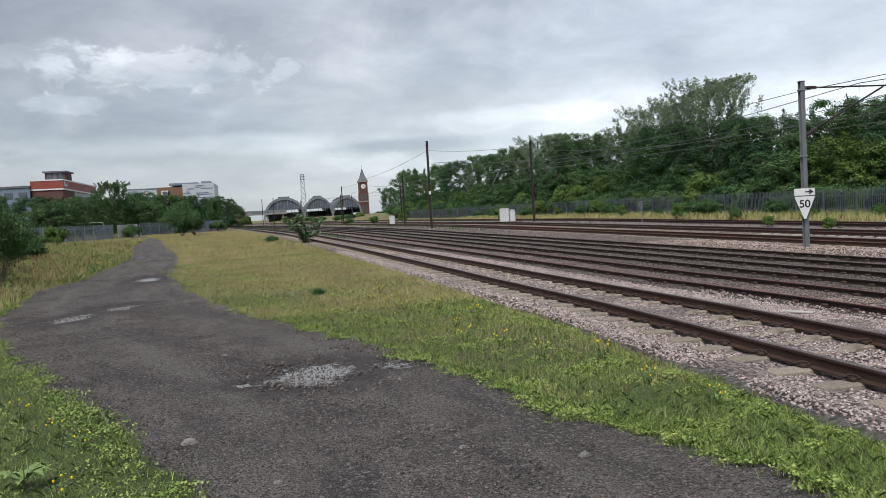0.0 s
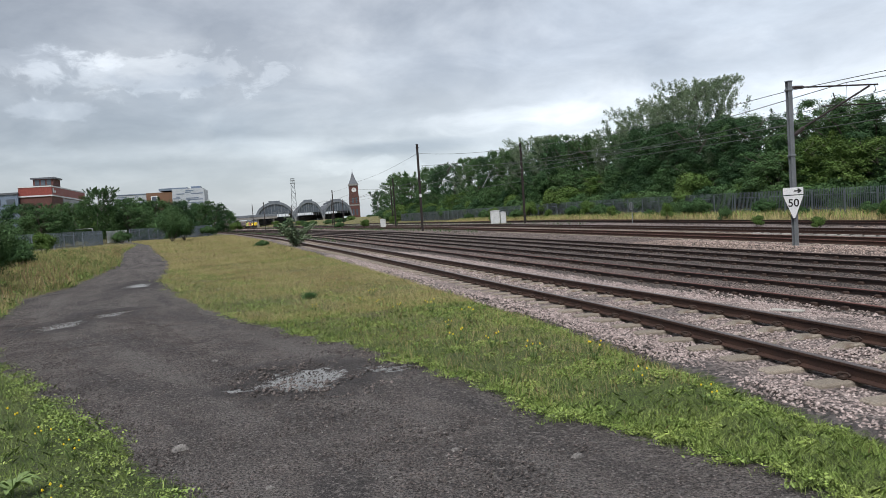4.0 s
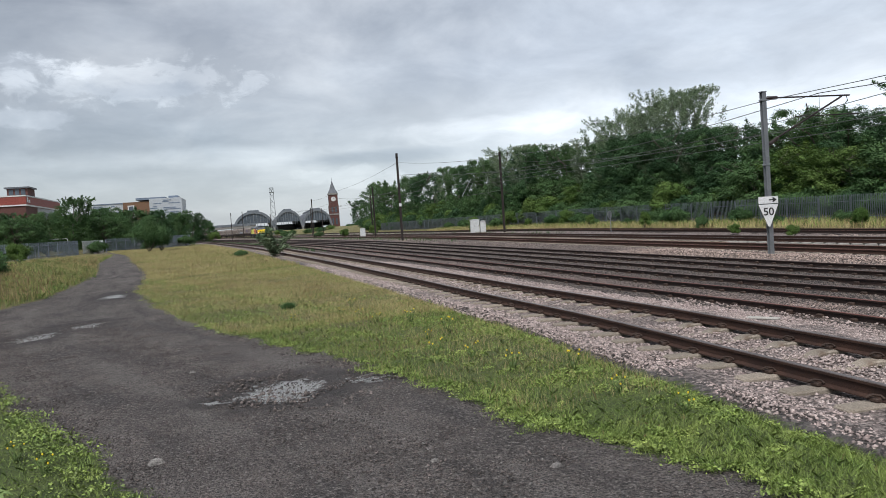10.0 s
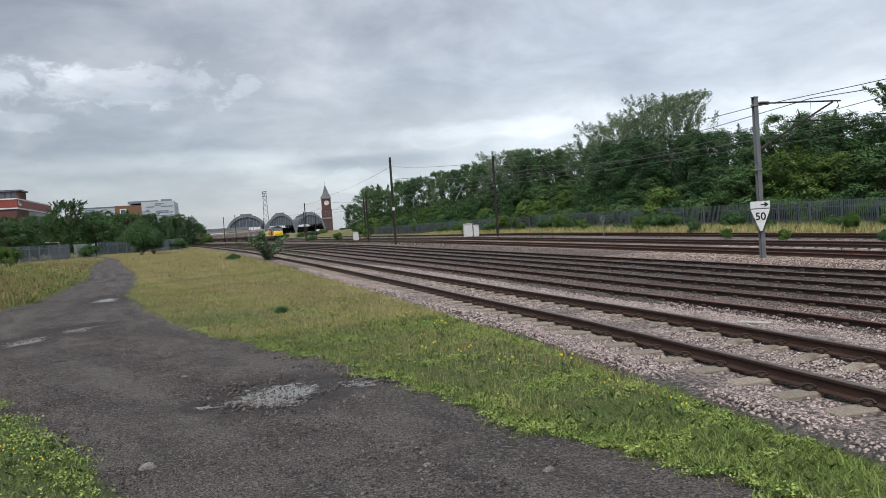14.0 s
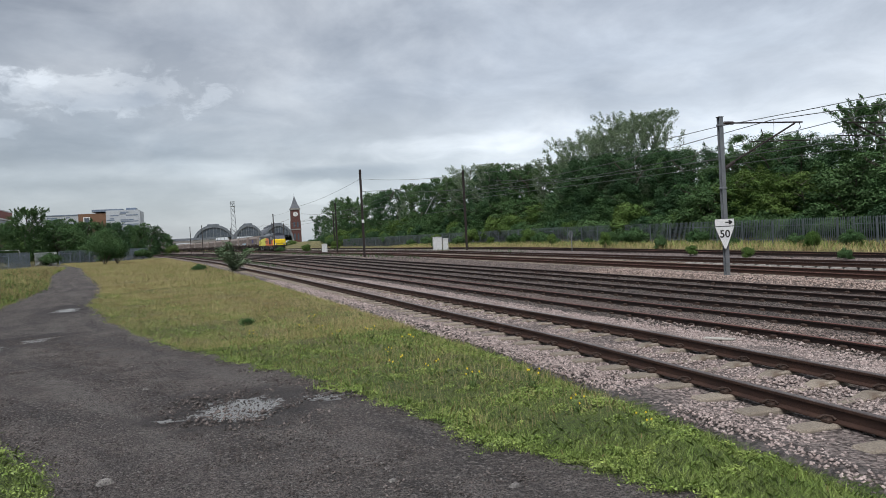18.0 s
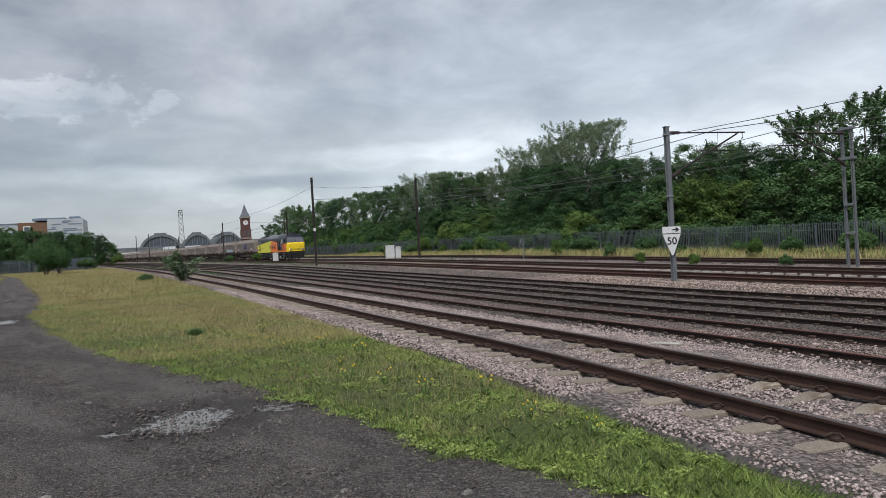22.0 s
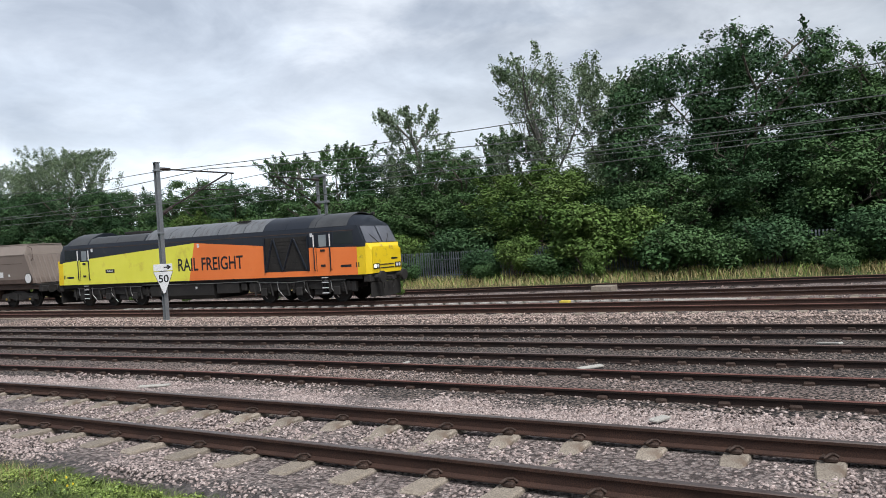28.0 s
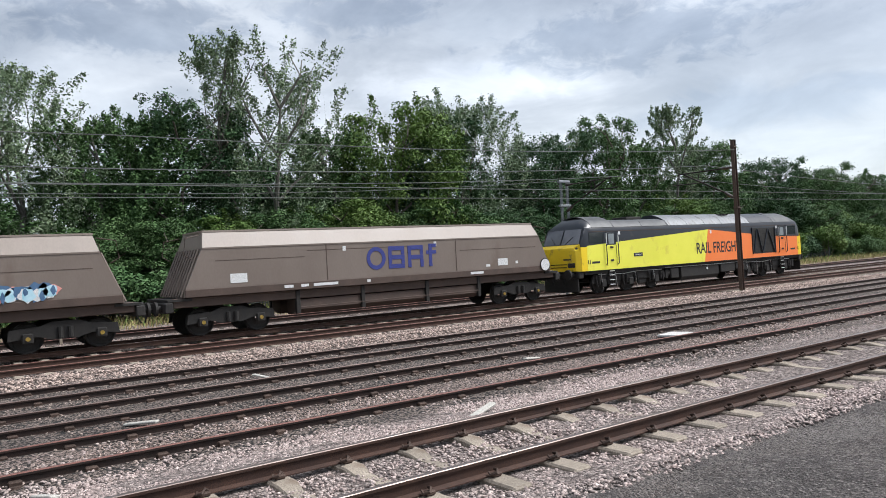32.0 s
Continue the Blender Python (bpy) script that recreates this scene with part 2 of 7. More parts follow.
# ---- materials ----
def material(name, c1, c2, rough=0.7, metal=0.0, scale=6.0, fine=60.0, bump=0.3, rand=0.0, spots=None, coat=0.0, space="Object", island=False, dist=0.01, stretch=(1, 1, 1), mid=0.5, grain=1.0):
    """A surface of two colours at two scales of noise, with relief; spots: (colour, scale, amount) of stains."""
    mt = bpy.data.materials.new(name)
    mt.use_nodes = True
    nt = mt.node_tree
    N, L = nt.nodes.new, nt.links.new
    b = nt.nodes["Principled BSDF"]
    b.inputs["Roughness"].default_value, b.inputs["Metallic"].default_value = rough, metal
    b.inputs["Coat Weight"].default_value = coat
    if space == "Object":
        vec = N("ShaderNodeTexCoord").outputs["Object"]
    else:
        vec = N("ShaderNodeNewGeometry").outputs["Position"]
    if stretch != (1, 1, 1):
        mp = N("ShaderNodeMapping"); mp.inputs["Scale"].default_value = stretch
        L(vec, mp.inputs["Vector"]); vec = mp.outputs[0]

    def tex(s, d=5.0):
        n = N("ShaderNodeTexNoise")
        n.inputs["Scale"].default_value, n.inputs["Detail"].default_value, n.inputs["Roughness"].default_value = s, d, 0.62
        L(vec, n.inputs["Vector"])
        return n.outputs["Fac"]

    def mix(f, a, c, kind="MIX"):
        m = N("ShaderNodeMix"); m.data_type, m.blend_type = "RGBA", kind
        for slot, v in ((0, f), (6, a), (7, c)):
            if isinstance(v, (int, float)):
                m.inputs[slot].default_value = v
            elif isinstance(v, tuple):
                m.inputs[slot].default_value = (*v, 1)
            else:
                L(v, m.inputs[slot])
        return m.outputs[2]

    def span(src, lo, hi):
        r = N("ShaderNodeMapRange"); r.inputs[1].default_value, r.inputs[2].default_value = lo, hi
        L(src, r.inputs[0])
        return r.outputs[0]

    a, f = tex(scale), tex(fine, 3.0)
    col = mix(span(a, mid - 0.18, mid + 0.18), c1, c2)
    dark = tuple(x * 0.62 for x in c1)
    if bump > 0:
        spk = N("ShaderNodeMath"); spk.operation = "MULTIPLY"; spk.inputs[1].default_value = grain
        L(span(f, 0.62, 0.34), spk.inputs[0])
        col = mix(spk.outputs[0], col, dark)
    if spots:
        sc, ss, amount = spots
        col = mix(span(tex(ss), 0.66 - 0.2 * amount, 0.80 - 0.2 * amount), col, sc)
    if rand > 0:
        src = N("ShaderNodeNewGeometry").outputs["Random Per Island"] if island else N("ShaderNodeObjectInfo").outputs["Random"]
        hv = N("ShaderNodeHueSaturation")
        r = N("ShaderNodeMapRange"); r.inputs[3].default_value, r.inputs[4].default_value = 1 - rand, 1 + rand
        L(src, r.inputs[0]); L(r.outputs[0], hv.inputs["Value"]); L(col, hv.inputs["Color"])
        col = hv.outputs[0]
    L(col, b.inputs["Base Color"])
    rr = N("ShaderNodeMapRange"); rr.inputs[3].default_value, rr.inputs[4].default_value = max(rough - 0.12, 0.02), min(rough + 0.12, 1)
    L(a, rr.inputs[0]); L(rr.outputs[0], b.inputs["Roughness"])
    if bump > 0:
        bp = N("ShaderNodeBump"); bp.inputs["Strength"].default_value, bp.inputs["Distance"].default_value = bump, dist
        L(f, bp.inputs["Height"]); L(bp.outputs[0], b.inputs["Normal"])
    return mt


def glow(name, c, strength):
    mt = bpy.data.materials.new(name)
    mt.use_nodes = True
    b = mt.node_tree.nodes["Principled BSDF"]
    b.inputs["Base Color"].default_value = b.inputs["Emission Color"].default_value = (*c, 1)
    b.inputs["Emission Strength"].default_value = strength
    return mt


M = dict(
    rust=material("rusty_rail_steel", (0.045, 0.022, 0.016), (0.09, 0.045, 0.03), 0.75, 0.2, 3, 90, 0.35),
    railtop=material("worn_rail_head", (0.22, 0.18, 0.165), (0.13, 0.09, 0.08), 0.42, 0.7, 2, 60, 0.08),
    railrust=material("rusty_rail_head", (0.15, 0.058, 0.045), (0.22, 0.095, 0.075), 0.62, 0.2, 2, 60, 0.15),
    sidinghead=material("dull_siding_rail_head", (0.14, 0.092, 0.08), (0.21, 0.145, 0.128), 0.5, 0.4, 2, 60, 0.1),
    darkrail=material("dark_siding_rail", (0.022, 0.014, 0.012), (0.055, 0.03, 0.023), 0.7, 0.25, 3, 80, 0.3),
    sleeper=material("concrete_sleeper", (0.25, 0.21, 0.165), (0.36, 0.31, 0.255), 0.9, 0, 5, 60, 0.5, rand=0.15, spots=((0.16, 0.12, 0.09), 3, 0.5)),
    timber=material("creosoted_sleeper", (0.035, 0.028, 0.024), (0.09, 0.07, 0.055), 0.9, 0, 4, 50, 0.6, rand=0.3, stretch=(1, 6, 1)),
    clip=material("rusty_clip_iron", (0.05, 0.03, 0.022), (0.11, 0.075, 0.06), 0.7, 0.4, 20, 120, 0.3, rand=0.2),
    galv=material("galvanised_steel", (0.28, 0.30, 0.32), (0.38, 0.40, 0.42), 0.5, 0.6, 3, 70, 0.1),
    mastbrown=material("brown_painted_mast", (0.022, 0.016, 0.015), (0.046, 0.032, 0.028), 0.7, 0.1, 4, 60, 0.2),
    mastrust=material("rusty_mast", (0.075, 0.048, 0.038), (0.13, 0.085, 0.066), 0.8, 0.1, 4, 60, 0.3),
    wire=material("copper_wire", (0.10, 0.11, 0.105), (0.16, 0.17, 0.16), 0.6, 0.5, 3, 40, 0.0),
    insul=material("insulator", (0.025, 0.018, 0.016), (0.05, 0.034, 0.03), 0.35, 0.0, 6, 40, 0.0),
    white=material("white_sign_paint", (0.72, 0.73, 0.74), (0.80, 0.80, 0.80), 0.45, 0, 3, 50, 0.03, spots=((0.5, 0.49, 0.45), 9, 0.3)),
    black=material("black_sign_paint", (0.012, 0.012, 0.013), (0.02, 0.02, 0.02), 0.5, 0, 5, 50, 0.02),
    palebark=material("pale_bark", (0.12, 0.112, 0.098), (0.24, 0.228, 0.20), 0.9, 0, 6, 40, 0.5),
    bark=material("bark", (0.09, 0.075, 0.06), (0.20, 0.18, 0.15), 0.95, 0, 6, 40, 0.7),
    cab=material("cabinet_paint", (0.62, 0.64, 0.64), (0.72, 0.73, 0.72), 0.5, 0, 2, 40, 0.05, spots=((0.35, 0.34, 0.3), 3, 0.4)),
    palesleeper=material("pale_concrete_sleeper", (0.32, 0.30, 0.275), (0.44, 0.42, 0.39), 0.85, 0, 5, 60, 0.4, rand=0.2, spots=((0.2, 0.17, 0.14), 3, 0.4)),
    yardfence=material("blue_grey_palisade", (0.22, 0.26, 0.32), (0.32, 0.37, 0.44), 0.5, 0.3, 2, 40, 0.1, rand=0.12),
    fence=material("weathered_palisade", (0.13, 0.155, 0.17), (0.21, 0.24, 0.255), 0.55, 0.45, 2, 40, 0.1, rand=0.12),
)


def leaf_material(name, c1, c2, rough=0.65):
    mt = material(name, c1, c2, rough, 0, 0.35, 3, 0, rand=0.28, island=True, space="World")
    b = mt.node_tree.nodes["Principled BSDF"]
    b.inputs["Specular IOR Level"].default_value = 0.18
    return mt


LEAF = dict(
    dark=leaf_material("dark_leaves", (0.027, 0.066, 0.029), (0.060, 0.120, 0.048)),
    mid=leaf_material("green_leaves", (0.040, 0.092, 0.032), (0.090, 0.158, 0.058)),
    silver=leaf_material("silver_poplar_leaves", (0.090, 0.140, 0.074), (0.21, 0.27, 0.165)),
    light=leaf_material("light_green_leaves", (0.066, 0.130, 0.028), (0.130, 0.195, 0.052)),
)

# ---- the plan: tracks run along y, bend to the west far off, and climb a little towards the station ----
NEAR_BEND = ((-400, 0), (12, 0), (22, -0.5), (30, -1.2), (38, -1.9), (45, -2.7), (58, -4.2), (72, -5.6), (92, -7.9), (134, -12.4), (200, -20.5), (300, -36), (460, -66))
MAIN_BEND = ((-400, 0), (14, 0), (25, -0.6), (34.8, -1.3), (42.5, -1.9), (60, -3.7), (79, -5.6), (93.5, -7.0), (121, -9.4), (150, -11.8), (187, -15.2), (228, -18.9), (300, -27.5), (400, -44), (560, -80))
BANK_BEND = ((-400, 0), (15, 0), (40, -1.0), (60, -2.3), (86, -4.3), (110, -6.0), (190, -10.0), (246, -17.0), (400, -42.0), (560, -75))
CLIMB = ((-400, 0), (20, 0), (36, 0.18), (72, 0.68), (105, 0.84), (200, 1.2), (300, 1.5), (450, 2.1), (900, 2.6), (4000, 3))


def along(table, y):
    t = np.array(table, float)
    # smoothed, so that no kink shows
    y = np.asarray(y, float)
    w = np.clip(0.10 * np.abs(y - 5), 1, 22)
    return sum(np.interp(y + k * w, t[:, 0], t[:, 1]) for k in (-1, -0.5, 0, 0.5, 1)) / 5


def bend(u, y):
    """The shift of a line that lies u east of the camera's line."""
    f = np.clip((np.asarray(u, float) - 18.6) / 3.0, 0, 1)
    f = f * f * (3 - 2 * f)
    b = np.clip((np.asarray(u, float) - 29.0) / 3.0, 0, 1)
    b = b * b * (3 - 2 * b)
    return along(NEAR_BEND, y) * (1 - f) + (along(MAIN_BEND, y) * (1 - b) + along(BANK_BEND, y) * b) * f


def climb(y):
    return along(CLIMB, y)


SECTION = ((-400, 0.3), (-60, 0.1), (-9, -0.02), (-6, -0.10), (0, -0.12), (3.6, -0.11), (4.6, -0.06), (5.1, -0.10), (5.45, -0.01), (5.75, -0.045), (6.2, -0.06), (8.1, -0.06), (8.6, -0.045), (9.7, -0.22), (10.2, -0.245), (19.2, -0.25), (20.6, -0.22), (21.6, -0.31), (28.8, -0.31), (30.5, -0.32), (33.6, -0.30), (36, -0.15), (40, -0.05), (43, 0.3), (50, 1.2), (60, 1.6), (110, 1.8), (400, 2.5))


def ground_z(u, y):
    t = np.array(SECTION)
    return np.interp(u, t[:, 0], t[:, 1]) + climb(y)


def spot(u, y, dz=0.0):
    """The place on the ground at u on the plan's cross-section."""
    return float(u + bend(u, y)), float(y), float(ground_z(u, y) + dz)

# ---- ground ----
TRACK_EDGE_R = ((-60, 5.75), (-3, 5.6), (0, 5.4), (1.5, 4.9), (3.2, 4.55), (4.3, 4.2), (5.3, 3.95), (6.9, 3.33), (9.5, 2.75), (12.2, 1.9), (15.6, 0.55), (19.2, -0.85), (25.3, -2.5), (31.8, -3.9), (43, -4.9), (60, -8.1), (90, -13.2), (160, -30))
TRACK_EDGE_L = ((-60, -6), (0, -3.0), (3, -1.2), (5.8, -0.15), (7.4, -0.86), (9.4, -1.8), (11.7, -3.0), (15, -4.6), (20, -6.5), (28.4, -8.0), (32, -7.5), (47, -8.5), (65, -11.8), (96, -15.8), (160, -33))


def grid_lines(lo, hi, fine_lo, fine_hi, step, grow=1.16):
    a = list(np.arange(fine_lo, fine_hi + 1e-6, step))
    s = step
    while a[-1] < hi:
        s *= grow
        a.append(a[-1] + s)
    s = step
    while a[0] > lo:
        s *= grow
        a.insert(0, a[0] - s)
    return np.array(a)


def rough_noise(x, y, s, seed=0.0):
    r = np.zeros_like(x)
    for k, (fx, fy) in enumerate(((1.0, 0.37), (-0.63, 1.1), (0.29, -1.31), (1.7, 0.9), (-1.9, 1.3), (0.8, 2.3))):
        r += np.sin((x * fx + y * fy) * s * (1 + 0.35 * k) + seed + 1.7 * k) / (1 + 0.5 * k)
    return r / 2.6


def build_ground():
    us = grid_lines(-2500, 2500, -9, 10.5, 0.22)
    ys = grid_lines(-1500, 4000, -12, 36, 0.26)
    U, Y = np.meshgrid(us, ys)
    X = U + bend(U, Y)
    Z = ground_z(U, Y)
    edge_r = np.interp(Y, *np.array(TRACK_EDGE_R).T)
    edge_l = np.interp(Y, *np.array(TRACK_EDGE_L).T)
    wob = 0.30 * rough_noise(X, Y, 1.7) + 0.22 * rough_noise(X, Y, 5.1, 2.0)
    lane = np.clip(np.minimum(edge_r - X, X - edge_l) / 0.45 + wob * 1.2, -2, 2)
    stone = np.clip(np.minimum(U - 5.25, 34.6 - U) / 0.35 + wob, -2, 2)
    stone = np.where((Y < -1.5) & (U > 4.6), np.maximum(stone, np.clip((U - 5.35) / 0.25, -2, 2)), stone)
    soot = np.clip(np.minimum(U - 9.9, 19.6 - U) / 0.5, -2, 2)
    tan = np.clip(np.minimum(U - 19.3, 22.2 - U) / 0.5, -2, 2)
    tan = np.maximum(tan, np.clip(np.minimum(U - 10.95, 12.15 - U) / 0.4 + wob, -2, 2))
    grit = np.clip((5.55 - U) / 0.35 + wob * 1.2, -2, 2)
    across = (X - edge_l) / np.maximum(edge_r - edge_l, 0.3)
    pud = np.full_like(X, -2.0)
    for px, py, ax, ay, k in ((0.95, 10.1, 0.55, 0.75, 1.0), (0.1, 9.85, 0.22, 0.2, 0.7), (2.15, 10.2, 0.5, 0.35, 0.62), (-4.6, 19.5, 0.45, 0.8, 0.75), (-3.8, 21.3, 0.5, 0.7, 0.66), (-4.7, 30.8, 0.5, 1.2, 0.72)):
        d = np.sqrt(((X - px) / ax) ** 2 + ((Y - py) / ay) ** 2)
        pud = np.maximum(pud, k * np.clip(1.4 - d * (1 + 0.25 * rough_noise(X, Y, 5.0, px)), -2, 1.2))
    # ruts and bumps
    near = np.exp(-((np.maximum(np.hypot(X, Y) - 45, 0)) / 30) ** 2)
    Z = Z + near * np.where(lane > 0, 0.022 * rough_noise(X, Y, 2.6) + 0.016 * rough_noise(X, Y, 8.0, 1.0), 0.03 * rough_noise(X, Y, 1.3, 4.0))
    Z = Z - 0.035 * np.clip(pud, 0, 1) + 0.03 * np.exp(-((pud + 0.25) / 0.25) ** 2) * (0.6 + 0.6 * rough_noise(X, Y, 3.0, 6.0))
    Z = np.where((lane < -0.3) & (U < 4.9), Z + 0.05 * near, Z)
    ny, nx = X.shape
    idx = np.arange(ny * nx).reshape(ny, nx)
    faces = np.stack([idx[:-1, :-1], idx[:-1, 1:], idx[1:, 1:], idx[1:, :-1]], -1).reshape(-1, 4)
    me = raw_mesh("ground", np.stack([X, Y, Z], -1).reshape(-1, 3), faces, ground_material(),
                  [("lane", lane.ravel()), ("stone", stone.ravel()), ("soot", soot.ravel()), ("tan", tan.ravel()), ("dried", pud.ravel()), ("grit", grit.ravel()), ("across", across.ravel())])
    me.shade_smooth()
    thing("ground", me, None, "cinder lane, rough grass verge and railway ballast bed", "ground", kind="structure")


def ground_material():
    mt = bpy.data.materials.new("yard_ground")
    mt.use_nodes = True
    nt = mt.node_tree
    N, L = nt.nodes.new, nt.links.new
    b = nt.nodes["Principled BSDF"]
    pos = N("ShaderNodeNewGeometry").outputs["Position"]

    def attr(n):
        a = N("ShaderNodeAttribute"); a.attribute_name = n
        return a.outputs["Fac"]

    def tex(s, d=5.0, r=0.6):
        n = N("ShaderNodeTexNoise")
        n.inputs["Scale"].default_value, n.inputs["Detail"].default_value, n.inputs["Roughness"].default_value = s, d, r
        L(pos, n.inputs["Vector"])
        return n.outputs["Fac"]

    def vor(s):
        v = N("ShaderNodeTexVoronoi"); v.inputs["Scale"].default_value = s
        L(pos, v.inputs["Vector"])
        return v

    def math_(op, a, c):
        m = N("ShaderNodeMath"); m.operation = op
        for i, v in enumerate((a, c)):
            if isinstance(v, (int, float)):
                m.inputs[i].default_value = v
            else:
                L(v, m.inputs[i])
        return m.outputs[0]

    def span(src, lo, hi):
        r = N("ShaderNodeMapRange"); r.inputs[1].default_value, r.inputs[2].default_value = lo, hi
        L(src, r.inputs[0])
        return r.outputs[0]

    def mix(f, a, c, kind="MIX"):
        m = N("ShaderNodeMix"); m.data_type, m.blend_type = "RGBA", kind
        for slot, v in ((0, f), (6, a), (7, c)):
            if isinstance(v, (int, float)):
                m.inputs[slot].default_value = v
            elif isinstance(v, tuple):
                m.inputs[slot].default_value = (*v, 1)
            else:
                L(v, m.inputs[slot])
        return m.outputs[2]

    n1, n2, n3, n4 = tex(0.35), tex(1.6), tex(9.0), tex(45.0, 4.0)
    pebble = vor(34.0)
    # soil and turf below the grass
    turf = mix(span(n2, 0.38, 0.62), (0.085, 0.135, 0.022), (0.15, 0.205, 0.04))
    northing = N("ShaderNodeSeparateXYZ"); L(pos, northing.inputs[0])
    turf = mix(math_("MULTIPLY", span(northing.outputs["Y"], 8.0, 15.0), span(n1, 0.42, 0.60)), turf, (0.22, 0.185, 0.08))
    turf = mix(span(n3, 0.62, 0.72), turf, (0.14, 0.12, 0.06))
    turf = mix(math_("MULTIPLY", span(northing.outputs["Y"], 14.0, 26.0), span(n2, 0.30, 0.52)), turf, mix(span(n3, 0.42, 0.6), mix(span(n2, 0.45, 0.62), (0.35, 0.28, 0.125), (0.28, 0.175, 0.085)), (0.19, 0.21, 0.065)))
    turf = mix(span(n4, 0.6, 0.35), turf, (0.03, 0.035, 0.012))
    # cinder lane
    lane = mix(span(n2, 0.38, 0.62), (0.104, 0.086, 0.078), (0.208, 0.175, 0.160))
    lane = mix(span(n1, 0.47, 0.60), lane, mix(span(n3, 0.4, 0.6), (0.057, 0.046, 0.043), (0.122, 0.103, 0.096)))
    trail = N("ShaderNodeCombineXYZ"); L(math_("MULTIPLY", attr("across"), 5.0), trail.inputs[0]); L(math_("MULTIPLY", northing.outputs["Y"], 0.22), trail.inputs[1])
    rut = N("ShaderNodeTexNoise"); rut.inputs["Scale"].default_value, rut.inputs["Detail"].default_value = 1.3, 4.0
    L(trail.outputs[0], rut.inputs["Vector"])
    lane = mix(span(rut.outputs["Fac"], 0.53, 0.64), lane, (0.054, 0.046, 0.045))
    lane = mix(span(rut.outputs["Fac"], 0.47, 0.36), lane, (0.208, 0.183, 0.169))
    lane = mix(span(n3, 0.54, 0.68), lane, (0.167, 0.152, 0.142))
    n5 = tex(130.0, 2.0)
    lane = mix(span(n5, 0.55, 0.70), lane, (0.239, 0.218, 0.203))
    lane = mix(span(n5, 0.46, 0.34), lane, (0.023, 0.019, 0.018))
    # darker where the bump is low: relief shade put into the colour
    lane = mix(span(n4, 0.54, 0.40), lane, (0.027, 0.022, 0.021))
    lane = mix(span(tex(18.0, 6.0, 0.75), 0.53, 0.64), lane, (0.249, 0.221, 0.205))
    chips = N("ShaderNodeSeparateColor"); L(pebble.outputs["Color"], chips.inputs[0])
    lane = mix(math_("MULTIPLY", span(chips.outputs[0], 0.84, 0.92), span(pebble.outputs["Distance"], 0.42, 0.25)), lane, (0.281, 0.255, 0.234))
    silt = math_("ADD", attr("dried"), math_("ADD", math_("MULTIPLY", math_("SUBTRACT", n3, 0.5), 1.5), math_("MULTIPLY", math_("SUBTRACT", n2, 0.5), 1.2)))
    lane = mix(math_("MULTIPLY", span(silt, -0.75, -0.05), 0.72), lane, (0.035, 0.031, 0.031))
    lane = mix(span(silt, 0.42, 0.62), lane, mix(span(n4, 0.36, 0.6), (0.249, 0.249, 0.245), (0.489, 0.494, 0.494)))
    # ballast; the darkened cell rims paint shade into the gaps between stones
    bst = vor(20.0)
    bc = N("ShaderNodeSeparateColor"); L(bst.outputs["Color"], bc.inputs[0])
    rock = mix(bc.outputs[0], (0.23, 0.18, 0.165), (0.44, 0.37, 0.34))
    cinder = mix(bc.outputs[1], (0.045, 0.040, 0.040), (0.19, 0.165, 0.155))
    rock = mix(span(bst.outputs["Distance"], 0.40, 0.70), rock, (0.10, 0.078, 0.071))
    dirty = mix(bc.outputs[1], (0.115, 0.087, 0.074), (0.32, 0.256, 0.222))
    dirty = mix(span(n1, 0.42, 0.6), dirty, mix(bc.outputs[0], (0.15, 0.113, 0.094), (0.36, 0.29, 0.247)))
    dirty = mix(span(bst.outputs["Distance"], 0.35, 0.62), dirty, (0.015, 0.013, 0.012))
    warm = mix(bc.outputs[2], (0.25, 0.185, 0.16), (0.46, 0.36, 0.315))
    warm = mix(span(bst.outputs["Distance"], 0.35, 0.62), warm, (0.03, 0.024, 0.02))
    ws = math_("MULTIPLY", math_("SUBTRACT", n3, 0.5), 1.6)
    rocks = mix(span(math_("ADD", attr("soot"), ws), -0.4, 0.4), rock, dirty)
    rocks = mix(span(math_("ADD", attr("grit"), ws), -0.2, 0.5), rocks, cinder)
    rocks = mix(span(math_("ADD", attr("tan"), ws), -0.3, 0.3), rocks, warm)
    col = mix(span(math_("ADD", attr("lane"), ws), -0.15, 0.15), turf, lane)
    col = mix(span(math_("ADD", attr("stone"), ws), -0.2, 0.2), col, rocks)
    L(col, b.inputs["Base Color"])
    wet = span(math_("ADD", attr("dried"), math_("MULTIPLY", math_("SUBTRACT", n3, 0.5), 2.2)), 0.5, 0.9)
    L(math_("SUBTRACT", 0.92, math_("MULTIPLY", wet, 0.35)), b.inputs["Roughness"])
    bp = N("ShaderNodeBump"); bp.inputs["Strength"].default_value, bp.inputs["Distance"].default_value = 1.0, 0.07
    L(math_("ADD", math_("MULTIPLY", n4, 1.0), math_("SUBTRACT", n3, math_("MULTIPLY", pebble.outputs["Distance"], 0.5))), bp.inputs["Height"])
    L(bp.outputs[0], b.inputs["Normal"])
    return mt


build_ground()

# ---- tracks ----
FLAT_RAIL = ((-0.07, 0), (0.07, 0), (0.07, 0.012), (0.012, 0.03), (0.009, 0.115), (0.035, 0.125), (0.036, 0.152), (0.028, 0.159), (-0.028, 0.159), (-0.036, 0.152), (-0.035, 0.125), (-0.009, 0.115), (-0.012, 0.03), (-0.07, 0.012))
